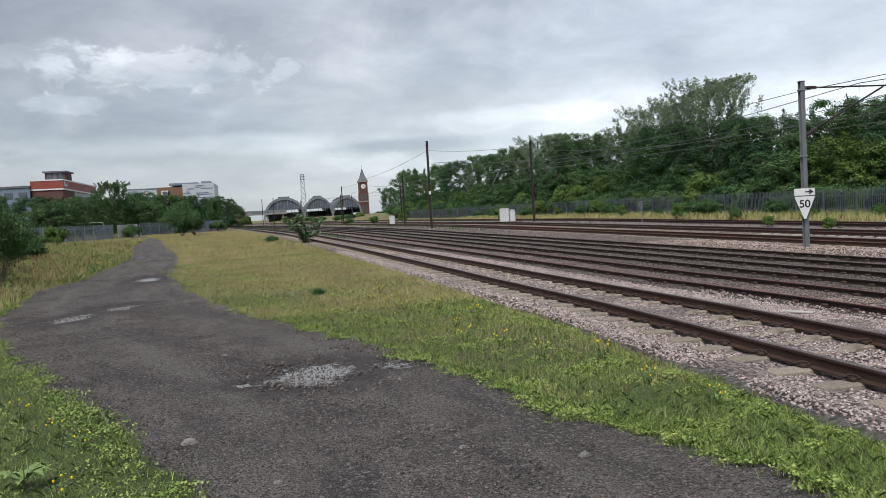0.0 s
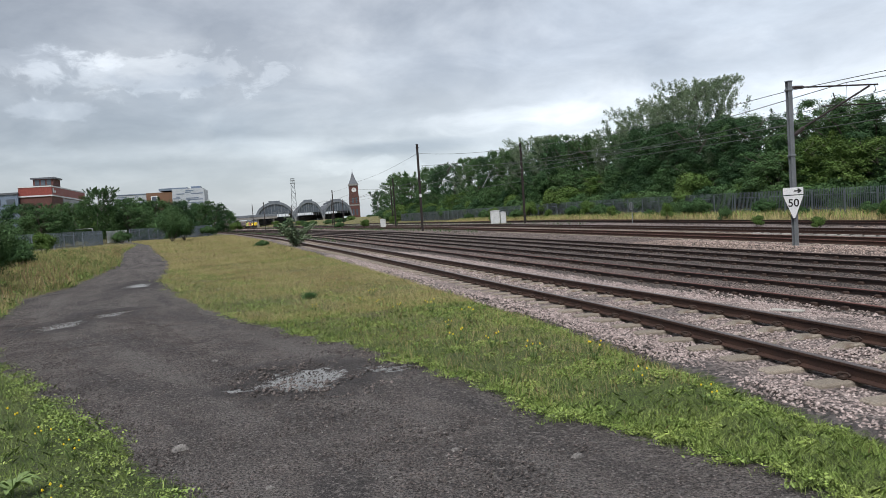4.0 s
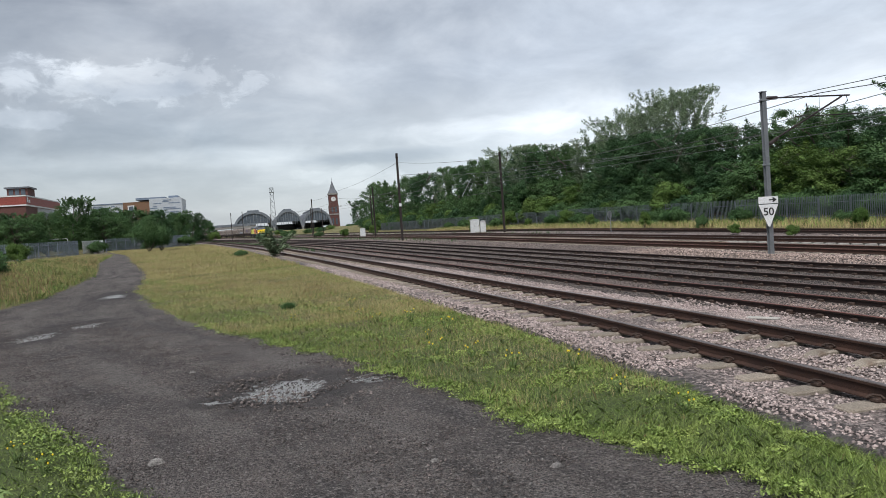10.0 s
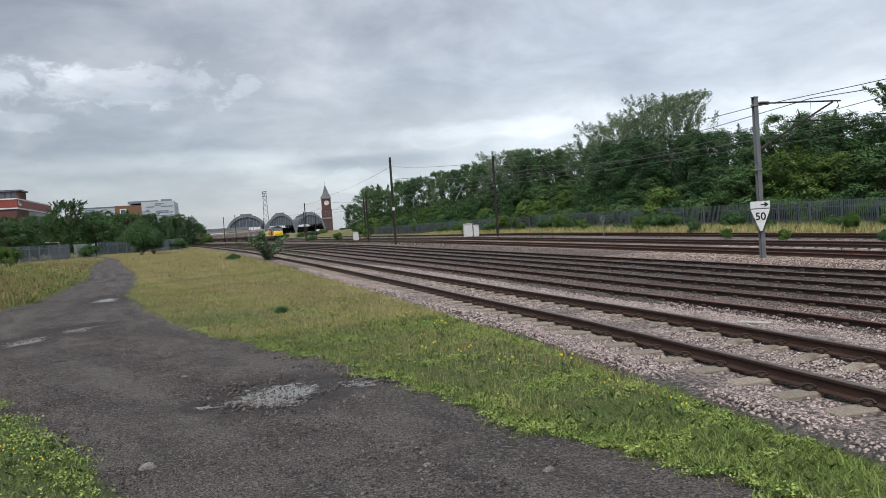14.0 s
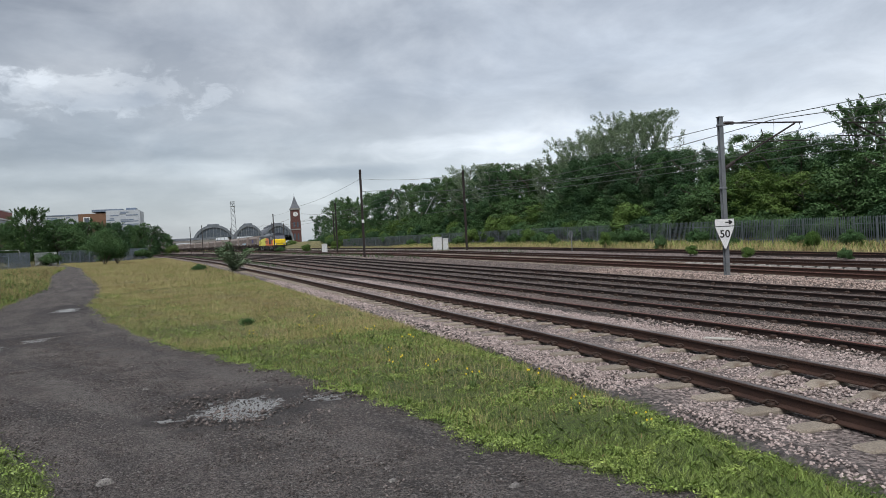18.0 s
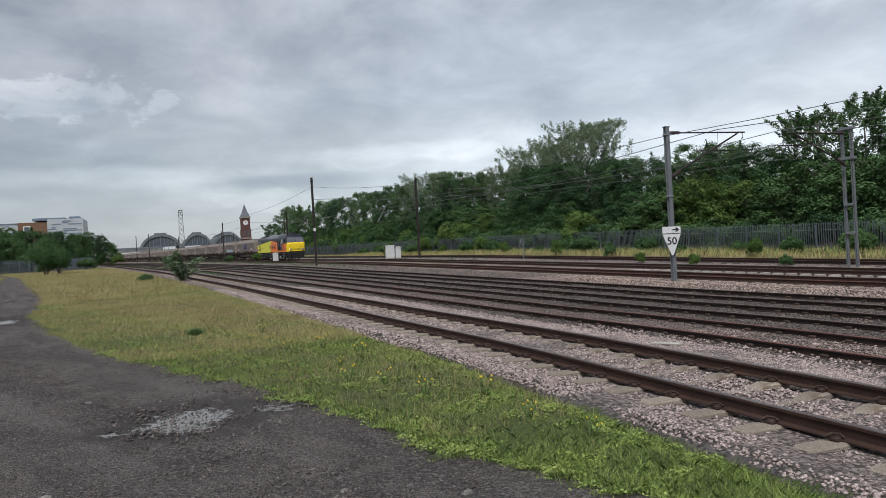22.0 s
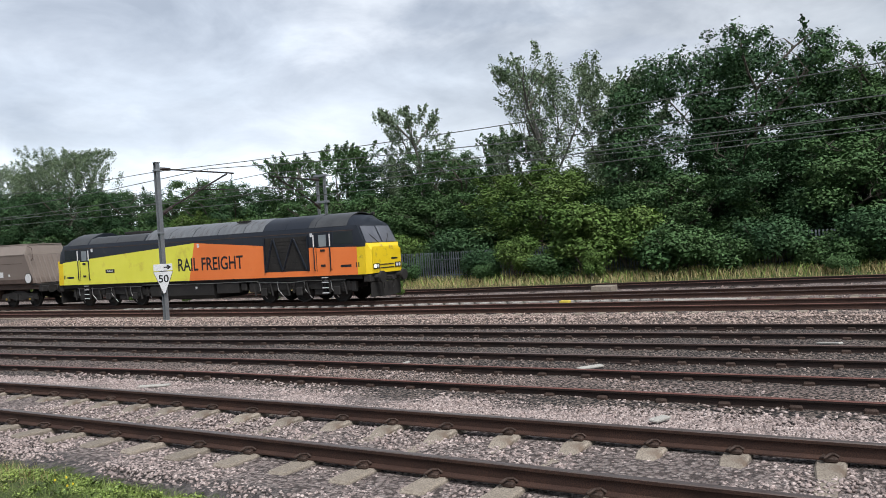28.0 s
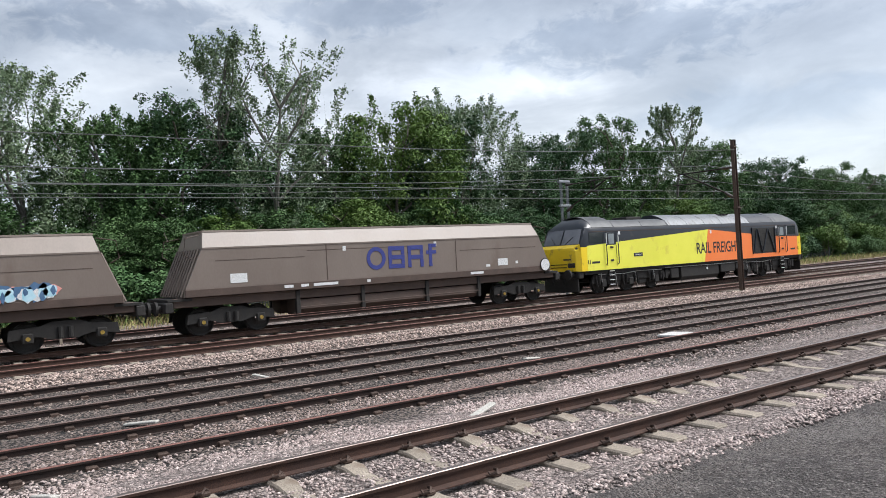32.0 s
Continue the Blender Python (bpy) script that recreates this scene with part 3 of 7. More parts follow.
BULL_RAIL = ((-0.03, 0), (0.03, 0), (0.034, 0.02), (0.010, 0.036), (0.010, 0.108), (0.035, 0.12), (0.036, 0.145), (0.028, 0.152), (-0.028, 0.152), (-0.036, 0.145), (-0.035, 0.12), (-0.010, 0.108), (-0.010, 0.036), (-0.034, 0.02))


def rail_mesh(u, zfoot, prof, y0, y1, body, head, name="rail"):
    ys = [y0]
    while ys[-1] < y1:
        ys.append(min(ys[-1] + (1.5 if -40 < ys[-1] < 120 else 8), y1))
    k = len(prof)
    v, f, mats = [], [], []
    tops = {j for j in range(k) if min(prof[j][1], prof[(j + 1) % k][1]) > 0.85 * prof[8][1]}
    for y in ys:
        x, z = u + float(bend(u, y)), float(climb(y)) + zfoot
        v += [(x + px, y, z + pz) for px, pz in prof]
    for i in range(len(ys) - 1):
        for j in range(k):
            a, b = i * k + j, i * k + (j + 1) % k
            f.append((a, b, b + k, a + k)); mats.append(1 if j in tops else 0)
    f += [tuple(range(k))[::-1], tuple(range((len(ys) - 1) * k, len(ys) * k))]
    mats += [0, 0]
    me = bpy.data.meshes.new(name)
    me.from_pydata(v, [], f)
    me.materials.append(body); me.materials.append(head)
    me.polygons.foreach_set("material_index", mats)
    me.update()
    return me


def concrete_sleeper(mat):
    mb = MB()
    rings = []
    for x, top, w in ((-1.25, 0.0, 0.11), (-1.22, 0.02, 0.13), (-0.95, 0.02, 0.13), (-0.5, 0.02, 0.13), (-0.3, -0.03, 0.10), (0.3, -0.03, 0.10), (0.5, 0.02, 0.13), (0.95, 0.02, 0.13), (1.22, 0.02, 0.13), (1.25, 0.0, 0.11)):
        rings.append([(x, -w, -0.18), (x, -w * 0.92, top - 0.02), (x, -w * 0.78, top), (x, w * 0.78, top), (x, w * 0.92, top - 0.02), (x, w, -0.18)])
    return mb.loft(rings).mesh("sleeper", mat)


def timber_sleeper():
    return MB().box(-1.3, -0.125, -0.14, 1.3, 0.125, 0.0, 0.02).mesh("sleeper", M["timber"])


def clip_mesh():
    """A sprung rail clip on its shoulder, seen beside the rail foot."""
    mb = MB()
    mb.box(0.075, -0.055, 0.0, 0.135, 0.055, 0.045, 0.012)
    mb.tube([(0.05, 0.06, 0.035), (0.06, 0.02, 0.06), (0.13, 0.0, 0.075), (0.17, -0.04, 0.05), (0.12, -0.075, 0.03), (0.06, -0.05, 0.045)], 0.013, 6)
    return mb.mesh("rail_clip", M["clip"])


def chair_mesh():
    """A cast chair that grips a bullhead rail from both sides."""
    mb = MB()
    mb.box(-0.19, -0.095, 0.0, 0.19, 0.095, 0.045, 0.012)
    for s in (-1, 1):
        mb.prism([(s * 0.035, 0.04), (s * 0.12, 0.04), (s * 0.085, 0.115), (s * 0.045, 0.125)], "y", -0.06, 0.06)
        mb.cyl((s * 0.155, 0.04, 0.04), (s * 0.155, 0.04, 0.07), 0.022, n=6)
    mb.box(-0.105, -0.075, 0.045, -0.03, 0.075, 0.118, 0.012)
    return mb.mesh("rail_chair", M["clip"])


def build_track(name, u, zhead, prof, y0, y1, body, head, sleeper, gap, sl0, sl1, fix, label, fix0, fix1, top_gap=0.0, bare=None):
    """A railway track: two rails, sleepers one by one, and what holds the rails on them."""
    zf = zhead - prof[8][1]
    root = empty(name, pose(0, 0, 0), label, "railway track", "tracks")
    for s in (-0.7525, 0.7525):
        part("rail", rail_mesh(u + s, zf, prof, y0, y1, body, head), None, root)
    y, k = sl0, 0
    rnd = random.Random(int(u * 100))
    while y < sl1:
        x, z = u + float(bend(u, y)), float(climb(y)) + zf - top_gap
        turn = -math.degrees(math.atan(float(bend(u, y + 1) - bend(u, y - 1)) / 2)) + rnd.uniform(-0.8, 0.8)
        m = pose(x, y, z, 0, 0, turn)
        if bare and bare[1] < y < bare[2]:
            part("sleeper", bare[0], None, root, "pale sleeper bared of ballast", m=m)
        else:
            part("sleeper", sleeper, None, root, m=m @ pose(0, 0, -0.05) if bare else m)
        if fix0 < y < fix1:
            for s in (-0.7525, 0.7525):
                if fix.name.startswith("rail_clip"):
                    part("rail_clip", fix, None, root, m=m @ pose(s, 0, 0.02 - 0.02 + top_gap))
                    part("rail_clip", fix, None, root, m=m @ pose(s, 0, top_gap, 0, 0, 180))
                else:
                    part("rail_chair", fix, None, root, m=m @ pose(s, 0, 0.0))
        y += gap * rnd.uniform(0.97, 1.03)
        k += 1
    return root


UA, UB, UC, UD, UE, UF, UG = 7.15, 11.52, 14.47, 17.56, 23.45, 27.05, 33.0
ZA, ZS, ZF = 0.15, -0.12, -0.05


def build_tracks():
    con, pale, tim, clip, chair = concrete_sleeper(M["sleeper"]), concrete_sleeper(M["palesleeper"]), timber_sleeper(), clip_mesh(), chair_mesh()
    build_track("railway_track", UA, ZA, FLAT_RAIL, -120, 330, M["rust"], M["railtop"], con, 0.76, -30, 70, clip,
                "flat-bottomed rails with worn heads on concrete sleepers in pink ballast", -16, 40, 0.02)
    for u in (UB, UC, UD):
        build_track("railway_track", u, ZS, BULL_RAIL, -120, 330, M["darkrail"], M["railrust"] if u == UB else M["sidinghead"], tim, 0.80, -36, 64, chair,
                    "dark siding rails in cast chairs on sooty timber sleepers", -26, 36, 0.04)
    build_track("railway_track", UE, ZS, FLAT_RAIL, -160, 420, M["rust"], M["railrust"], con, 0.70, -55, 60, clip,
                "rust-red running rails on concrete sleepers", -2, -1, 0.02)
    build_track("railway_track", UF, ZF, FLAT_RAIL, -160, 560, M["rust"], M["railtop"], con, 0.70, -55, 75, clip,
                "running rails under the freight train on pale concrete sleepers", -2, -1, 0.02, (pale, 7, 34))
    build_track("railway_track", UG, ZS, FLAT_RAIL, -160, 300, M["darkrail"], M["railrust"], tim, 0.80, -40, 55, clip,
                "rusty rails of the far siding beside dry grass", -2, -1, 0.02)


build_tracks()

# ---- trees ----
def tree_meshes(seed, height, spread, leaf, leaves, leaf_size, lean=0.0, stems=1, low=0.2, ragged=0.5, full=0.6, clumps=60, rise=0.0):
    """A trunk with limbs, and a crown of small leaf sprays set about the limb ends; returns both meshes."""
    rnd = random.Random(seed)
    mb = MB()
    tips = []

    def limb(p, d, length, r, depth):
        pts, rr = [p], [r]
        q = p.copy()
        for i in range(4):
            d = (d + Vector((rnd.gauss(0, 0.13), rnd.gauss(0, 0.13), rnd.gauss(0.03, 0.08)))).normalized()
            q = q + d * length / 4
            pts.append(q.copy()); rr.append(r * (1 - 0.19 * (i + 1)))
            if depth > 0 and i >= 1:
                for _ in range(2 if depth > 1 else 1):
                    a = rnd.uniform(0, math.tau)
                    side = Vector((math.cos(a), math.sin(a), rnd.uniform(0.1, 0.8) + rise))
                    limb(q.copy(), (d * 0.5 + side).normalized(), length * rnd.uniform(0.4, 0.62), r * 0.45, depth - 1)
        if depth < 2:
            tips.extend((x, depth) for x in pts[2:])
        mb.tube(pts, rr, 7 if depth > 1 else 5 if depth else 4)

    for s in range(stems):
        a = rnd.uniform(0, math.tau)
        off = Vector((math.cos(a), math.sin(a), 0)) * (0.25 * spread if stems > 1 else 0)
        d = Vector((lean + off.x * 0.12, off.y * 0.12, 1)).normalized()
        limb(Vector((0, 0, -0.3)) + off * 0.4, d, height * rnd.uniform(0.72, 0.86), 0.018 * height, 2)
    rng = np.random.default_rng(seed)
    base = np.array([t[0][:] for t in tips])
    rad = np.hypot(base[:, 0], base[:, 1])
    base[:, :2] *= np.minimum(1, spread / np.maximum(rad, 1e-3))[:, None]
    base[:, 2] = np.minimum(base[:, 2], 0.97 * height)
    # clumps of foliage: some at the limb ends, some round the crown's uneven outside
    k_out = max(4, int(clumps * full))
    k_tip = clumps - k_out
    zs = low + (0.95 - low) * (np.arange(k_out) + rng.random(k_out)) / k_out
    turn = np.arange(k_out) * 2.39996 + rng.normal(0, 0.3, k_out)
    reach = spread * np.sqrt(np.clip(1 - (np.abs(zs - 0.45) / 0.56) ** 2.2, 0.03, 1)) * rng.uniform(0.5, 1.0, k_out) * (1 + 0.16 * np.sin(3 * turn + seed))
    outer = np.stack([np.cos(turn) * reach, np.sin(turn) * reach, zs * height], 1)
    mid = np.concatenate([outer, base[rng.integers(0, len(base), k_tip)] + rng.normal(0, 0.05 * spread, (k_tip, 3))])
    size = spread * np.concatenate([rng.uniform(0.16, 0.33, k_out), rng.uniform(0.09, 0.22, k_tip)]) * (1 - 0.45 * ragged * rng.random(clumps))
    share = size ** 2 / (size ** 2).sum()
    which = rng.choice(clumps, leaves, p=share)
    d = rng.normal(0, 1, (leaves, 3)); d[:, 2] += 0.35
    d /= np.linalg.norm(d, axis=1)[:, None]
    r = rng.random((leaves, 1)) ** 0.42 * (1 + 0.45 * ragged * rng.standard_normal((leaves, 1)))
    allp = mid[which] + d * size[which][:, None] * r * np.array([1, 1, 0.72])
    # some clumps are slender sprays that point up and out and break the outline
    out = mid * np.array([1, 1, 0]); out /= np.maximum(np.linalg.norm(out, axis=1), 0.1)[:, None]
    axis = out * rng.uniform(0.1, 0.9, (clumps, 1)) + np.array([0, 0, 1.0]) + rng.normal(0, 0.25, (clumps, 3))
    axis /= np.linalg.norm(axis, axis=1)[:, None]
    spray = rng.random(clumps) < (0.9 if ragged > 0.6 else 0.10)
    t = rng.random((leaves, 1)) ** 0.8
    thin = mid[which] + axis[which] * size[which][:, None] * (2.3 * t - 0.8) + rng.normal(0, 1, (leaves, 3)) * size[which][:, None] * (0.34 - 0.24 * t)
    allp = np.where(spray[which][:, None], thin, allp)
    face = d * 0.9 + np.array([0, 0, 0.55]) + rng.normal(0, 0.5 if ragged < 0.6 else 0.9, (leaves, 3))
    lim = lambda x, y: min(1.0, 0.85 * spread / max(math.hypot(x, y), 1e-3))
    mb.v = [(x * lim(x, y), y * lim(x, y), min(z, 0.96 * height)) for x, y, z in mb.v]
    allp[:, 2] = np.abs(allp[:, 2]) + 0.02
    top = np.percentile(allp[:, 2], 99.7) / height
    mb.v = [(x, y, z / top) for x, y, z in mb.v]
    allp[:, 2] /= top
    return mb.mesh("trunk", M["palebark"] if ragged > 0.6 else M["bark"]), leaf_mesh(rng, allp, leaf_size, leaf, face=face)


def leaf_mesh(rng, centers, size, leaf, name="crown", face=None):
    """Small bent leaf sprays, four corners each; face: the way that each one's upper side looks."""
    n = len(centers)
    f = rng.normal(0, 1, (n, 3)) if face is None else face
    f = f / np.linalg.norm(f, axis=1)[:, None]
    a = np.cross(f, rng.normal(0, 1, (n, 3))); a /= np.linalg.norm(a, axis=1)[:, None]
    b = np.cross(f, a)
    s = size * rng.uniform(0.55, 1.35, (n, 1))
    v = np.stack([centers - a * s, centers + b * s * 0.55 + a * s * 0.1, centers + a * s - f * s * 0.3, centers - b * s * 0.55 + f * s * 0.25], 1).reshape(-1, 3)
    i = np.arange(n)[:, None] * 4
    return raw_mesh(name, v, np.concatenate([i, i + 1, i + 2, i + 3], 1), leaf)


def bush_crown(seed, w, d, hgt, leaf, leaves, size, lumps=26):
    rng = np.random.default_rng(seed)
    q = rng.normal(0, 1, (lumps, 3)); q[:, 2] = np.abs(q[:, 2]) - 0.25
    q /= np.linalg.norm(q, axis=1)[:, None]
    mid = q * np.array([w * 0.36, d * 0.36, hgt * 0.45]) * rng.uniform(0.5, 1.0, (lumps, 1)) + np.array([0, 0, hgt * 0.42])
    rad = rng.uniform(0.12, 0.24, lumps)
    k = rng.choice(lumps, leaves, p=rad ** 2 / (rad ** 2).sum())
    off = rng.normal(0, 1, (leaves, 3)); off[:, 2] += 0.3
    off /= np.linalg.norm(off, axis=1)[:, None]
    c = mid[k] + off * (rad[k] * rng.random(leaves) ** 0.4)[:, None] * np.array([w, d, hgt])
    c[:, 2] = np.abs(c[:, 2]) + 0.02
    return leaf_mesh(rng, c, size, leaf, face=off * 0.9 + np.array([0, 0, 0.5]) + rng.normal(0, 0.55, (leaves, 3)))


TREE_LABEL = dict(dark="dark green broad-leaved tree on the railway bank", silver="tall silvery poplar with an open ragged crown", mid="green broad-leaved tree on the railway bank", light="young yellow-green tree on the railway bank")
TREES, BUSHES = {}, {}


def make_tree(name, seed, height, spread, tone, leaves, size, **more):
    root = empty("tree", pose(0, 0, 0), TREE_LABEL[tone], "tree", "trees on the bank")
    t, c = tree_meshes(seed, height, spread, LEAF[tone], leaves, size, **more)
    part("trunk", t, None, root)
    part("crown", c, None, root)
    TREES[name] = [root, height, False]


def make_bush(name, seed, w, d, hgt, tone, leaves, size, label):
    root = empty("bush", pose(0, 0, 0), label, "bush", "bushes")
    rnd = random.Random(seed)
    mb = MB()
    for _ in range(7):
        a = rnd.uniform(0, math.tau)
        e = Vector((math.cos(a) * w * 0.3, math.sin(a) * d * 0.3, hgt * rnd.uniform(0.45, 0.8)))
        mb.tube([(0, 0, -0.1), e * 0.5 + Vector((0, 0, 0.1)), e], [0.035, 0.02, 0.008], 5)
    part("stem", mb, M["bark"], root)
    part("crown", bush_crown(seed, w, d, hgt, LEAF[tone], leaves, size), None, root)
    BUSHES[name] = [root, hgt, False]


def plant(store, key, x, y, z, scale=1.0, turn=0.0, wide=1.0, label=""):
    root, hgt, used = store[key]
    m = pose(x, y, z, 0, 0, turn) @ Matrix.Diagonal((scale * wide, scale * wide, scale, 1))
    if not used:
        store[key][2] = True
        root.matrix_basis = m
        ob = root
    else:
        ob = copy_thing(root, m)
        ob.scale = (scale * wide, scale * wide, scale)
    if label:
        ob["label"] = label
    return ob


make_tree("oak", 3, 11.0, 4.4, "dark", 33000, 0.100, low=0.08, full=0.8, clumps=110)
make_tree("ash", 5, 11.0, 3.9, "mid", 30000, 0.098, low=0.10, full=0.75, clumps=120, ragged=0.58)
make_tree("poplar", 8, 14.0, 4.4, "silver", 33000, 0.085, low=0.12, ragged=0.75, stems=2, full=0.6, clumps=260, rise=0.5)
make_tree("birch", 12, 12.0, 2.9, "silver", 20000, 0.080, low=0.12, ragged=0.75, full=0.55, clumps=170, rise=0.5)
make_tree("sallow", 15, 8.0, 3.8, "mid", 28000, 0.100, low=0.05, stems=3, full=0.8, clumps=110)
make_tree("maple", 19, 10.0, 4.4, "light", 32000, 0.100, low=0.06, full=0.8, clumps=120)
make_tree("alder", 23, 10.0, 3.0, "mid", 23000, 0.090, low=0.08, full=0.65, ragged=0.7, clumps=170, rise=0.3)
make_bush("bramble", 31, 3.4, 3.0, 2.2, "mid", 9500, 0.068, "rounded green bramble bush below the trees")
make_bush("elder", 33, 3.0, 2.8, 3.2, "light", 9500, 0.072, "light green elder bush on the bank")
make_bush("thorn", 36, 3.2, 3.2, 2.8, "dark", 10000, 0.066, "dark green thorn bush")
make_bush("hawthorn", 38, 3.6, 3.6, 3.9, "mid", 30000, 0.040, "dense green hawthorn bush beside the cinder lane")


def plant_bank():
    rnd = random.Random(77)

    def put(store, key, u, y, s, wide=1.0):
        x, yy, z = spot(u, y)
        plant(store, key, x, yy, z - 0.1, s, rnd.uniform(0, 360), wide)

    def tree(key, u, y, top, wide=1.0):
        x, yy, z = spot(u, y)
        k = (top - z + 0.1) / TREES[key][1]
        plant(TREES, key, x, yy, z - 0.1, k, rnd.uniform(0, 360), wide / max(k, 0.5) ** 0.4)

    # skyline: kind, plan u, y, height of the top
    for key, u, y, top in (("ash", 46, 206, 14.0), ("sallow", 45, 188, 13.2), ("ash", 46, 171, 13.6), ("oak", 46, 157, 12.8), ("birch", 47, 145, 13.2), ("ash", 46, 135, 12.2), ("oak", 47, 126, 12.0), ("ash", 46, 118, 12.2), ("poplar", 47, 113, 13.6),
                           ("oak", 47, 107, 11.8), ("birch", 46, 103.3, 12.6), ("oak", 46, 97, 11.0), ("ash", 46, 92, 11.2), ("birch", 47, 88, 11.6), ("ash", 48, 85, 10.6), ("poplar", 47.5, 80.5, 13.6), ("poplar", 47, 74.5, 13.7), ("poplar", 47.5, 69.3, 14.5),
                           ("oak", 45, 76, 10.2), ("oak", 44.5, 72, 10.0), ("oak", 45.5, 66.5, 9.6), ("ash", 47, 62.3, 9.4), ("oak", 46, 58.8, 8.8), ("sallow", 47, 54, 8.4), ("ash", 47, 50.3, 8.9), ("oak", 47, 46.5, 8.2), ("alder", 47, 41, 10.1), ("alder", 47, 36.7, 10.5),
                           ("oak", 48, 33.2, 8.8), ("birch", 47, 29.6, 12.0), ("ash", 46, 26.4, 8.4), ("alder", 48, 22.6, 9.8), ("poplar", 47, 18.0, 14.2), ("birch", 48, 14.8, 12.4), ("oak", 46.5, 10.8, 12.8), ("oak", 47, 6.2, 12.6), ("ash", 48, 2.6, 11.0), ("sallow", 47, -0.6, 9.6),
                           ("poplar", 47, -5.2, 14.5), ("alder", 47, -9.6, 11.2), ("alder", 47, -12.2, 11.9), ("oak", 48, -15.4, 12.4), ("poplar", 47, -20.2, 16.5), ("alder", 48, -25.2, 11.6), ("maple", 46.5, -30, 13.7), ("oak", 48, -34.2, 12.2), ("poplar", 47, -38.2, 15.1),
                           ("oak", 47, -44.5, 12.0), ("ash", 47, -51, 13.5), ("alder", 47, -57, 12.0), ("birch", 47, -62.6, 15.6), ("ash", 47, -69.2, 12.6), ("oak", 47, -79, 11.2), ("ash", 46, -88, 10.4), ("sallow", 46, -97.5, 10.0), ("oak", 46, -108, 9.6), ("ash", 46, -120, 9.4), ("sallow", 45, -132, 9.0), ("oak", 46, -145, 8.8), ("ash", 45, -156, 8.6)):
        tree(key, u, y, top * rnd.uniform(0.985, 1.015))
    # a fuller, lower rank in front and a dark one behind
    y = -150.0
    while y < 190:
        tree(rnd.choice(("sallow", "sallow", "oak", "maple", "ash", "alder")), rnd.uniform(43.2, 45), y, rnd.uniform(4.6, 6.8), 1.25)
        y += rnd.uniform(3.4, 5.2)
    y = -150.0
    while y < 190:
        tree(rnd.choice(("oak", "ash", "oak", "alder")), rnd.uniform(53, 57), y, rnd.uniform(7.0, 8.6) if y > 20 else rnd.uniform(8, 10.5), 1.2)
        y += rnd.uniform(5, 7)
    y = -150.0
    while y < 200:
        put(BUSHES, rnd.choice(("bramble", "elder", "thorn", "bramble")), rnd.uniform(40.4, 41.8) if y > 22 or -1 < y + 7 < 4 else rnd.uniform(37.6, 39.6), y, rnd.uniform(0.75, 1.35), 1.25)
        y += rnd.uniform(1.7, 2.8)
    y = -60.0
    while y < 120:
        put(BUSHES, rnd.choice(("bramble", "elder", "bramble")), rnd.uniform(37.4, 38.6), y, rnd.uniform(0.35, 0.8), 1.1)
        y += rnd.uniform(2.5, 8.0)
    # scrub beside the far rails
    for u, y, key, s, wide in ((30.4, 21.9, "elder", 0.42, 0.9), (31.2, 29.3, "bramble", 0.32, 0.9), (30.9, 40.4, "elder", 0.26, 1.2), (31.2, 21.2, "elder", 0.3, 1.0), (35, 57, "elder", 0.5, 0.8), (36, 68, "elder", 0.45, 0.8), (35.4, 50, "bramble", 0.5, 0.8),
                               (35.8, 36, "elder", 0.4, 1.0), (36.2, 13, "elder", 0.55, 0.8), (35.9, 2, "bramble", 0.45, 1.0), (37, -6, "elder", 0.6, 0.9), (30.2, 34.5, "elder", 0.25, 1.2), (31.5, 88, "elder", 0.5, 1.0), (24.5, 122, "elder", 0.5, 1.2), (25, 150, "bramble", 0.6, 1.3), (30, 128, "elder", 0.6, 1.2), (22.5, 178, "bramble", 0.6, 1.3)):
        put(BUSHES, key, u, y, s, wide)
    # west side: hedge trees behind the lane
    for x, y, key, top in ((-30, 75, "sallow", 6.5), (-36, 88, "ash", 7.5), (-41, 105, "sallow", 8.0), (-46, 120, "maple", 8.0), (-44, 112, "oak", 7.8), (-40, 117, "ash", 8.2), (-36.5, 123, "oak", 8.0), (-33, 121, "sallow", 7.4), (-30.5, 127, "ash", 8.0), (-27.4, 132, "alder", 8.6), (-24.5, 141, "ash", 8.8), (-21.5, 151, "sallow", 8.8), (-18.5, 160, "oak", 8.6), (-16, 176, "ash", 8.6), (-14.2, 196, "oak", 8.6), (-13.2, 216, "sallow", 7.8), (-23, 136, "sallow", 7.4), (-50, 140, "oak", 9.5), (-30, 150, "ash", 8.2), (-26, 165, "sallow", 7.8), (-36, 172, "maple", 9.4), (-30, 186, "ash", 9.6),
                           (-24, 196, "sallow", 8.6), (-34, 212, "oak", 10.5), (-27, 224, "ash", 10.2), (-22, 238, "sallow", 8.4), (-40, 236, "ash", 11.5), (-56, 150, "ash", 10.5), (-66, 165, "sallow", 10), (-62, 120, "maple", 8.5), (-54, 100, "sallow", 7.4), (-23, 262, "alder", 9.0), (-30, 280, "oak", 9.6), (-44, 200, "oak", 10.4), (-52, 190, "sallow", 10.5), (-76, 170, "oak", 10)):
        z = float(ground_z(x, y))
        plant(TREES, key, x, y, z - 0.1, (top * (1.2 if key == "alder" else 1.0) - z) / TREES[key][1], rnd.uniform(0, 360), 1.15, "green hedgerow tree behind the lane")
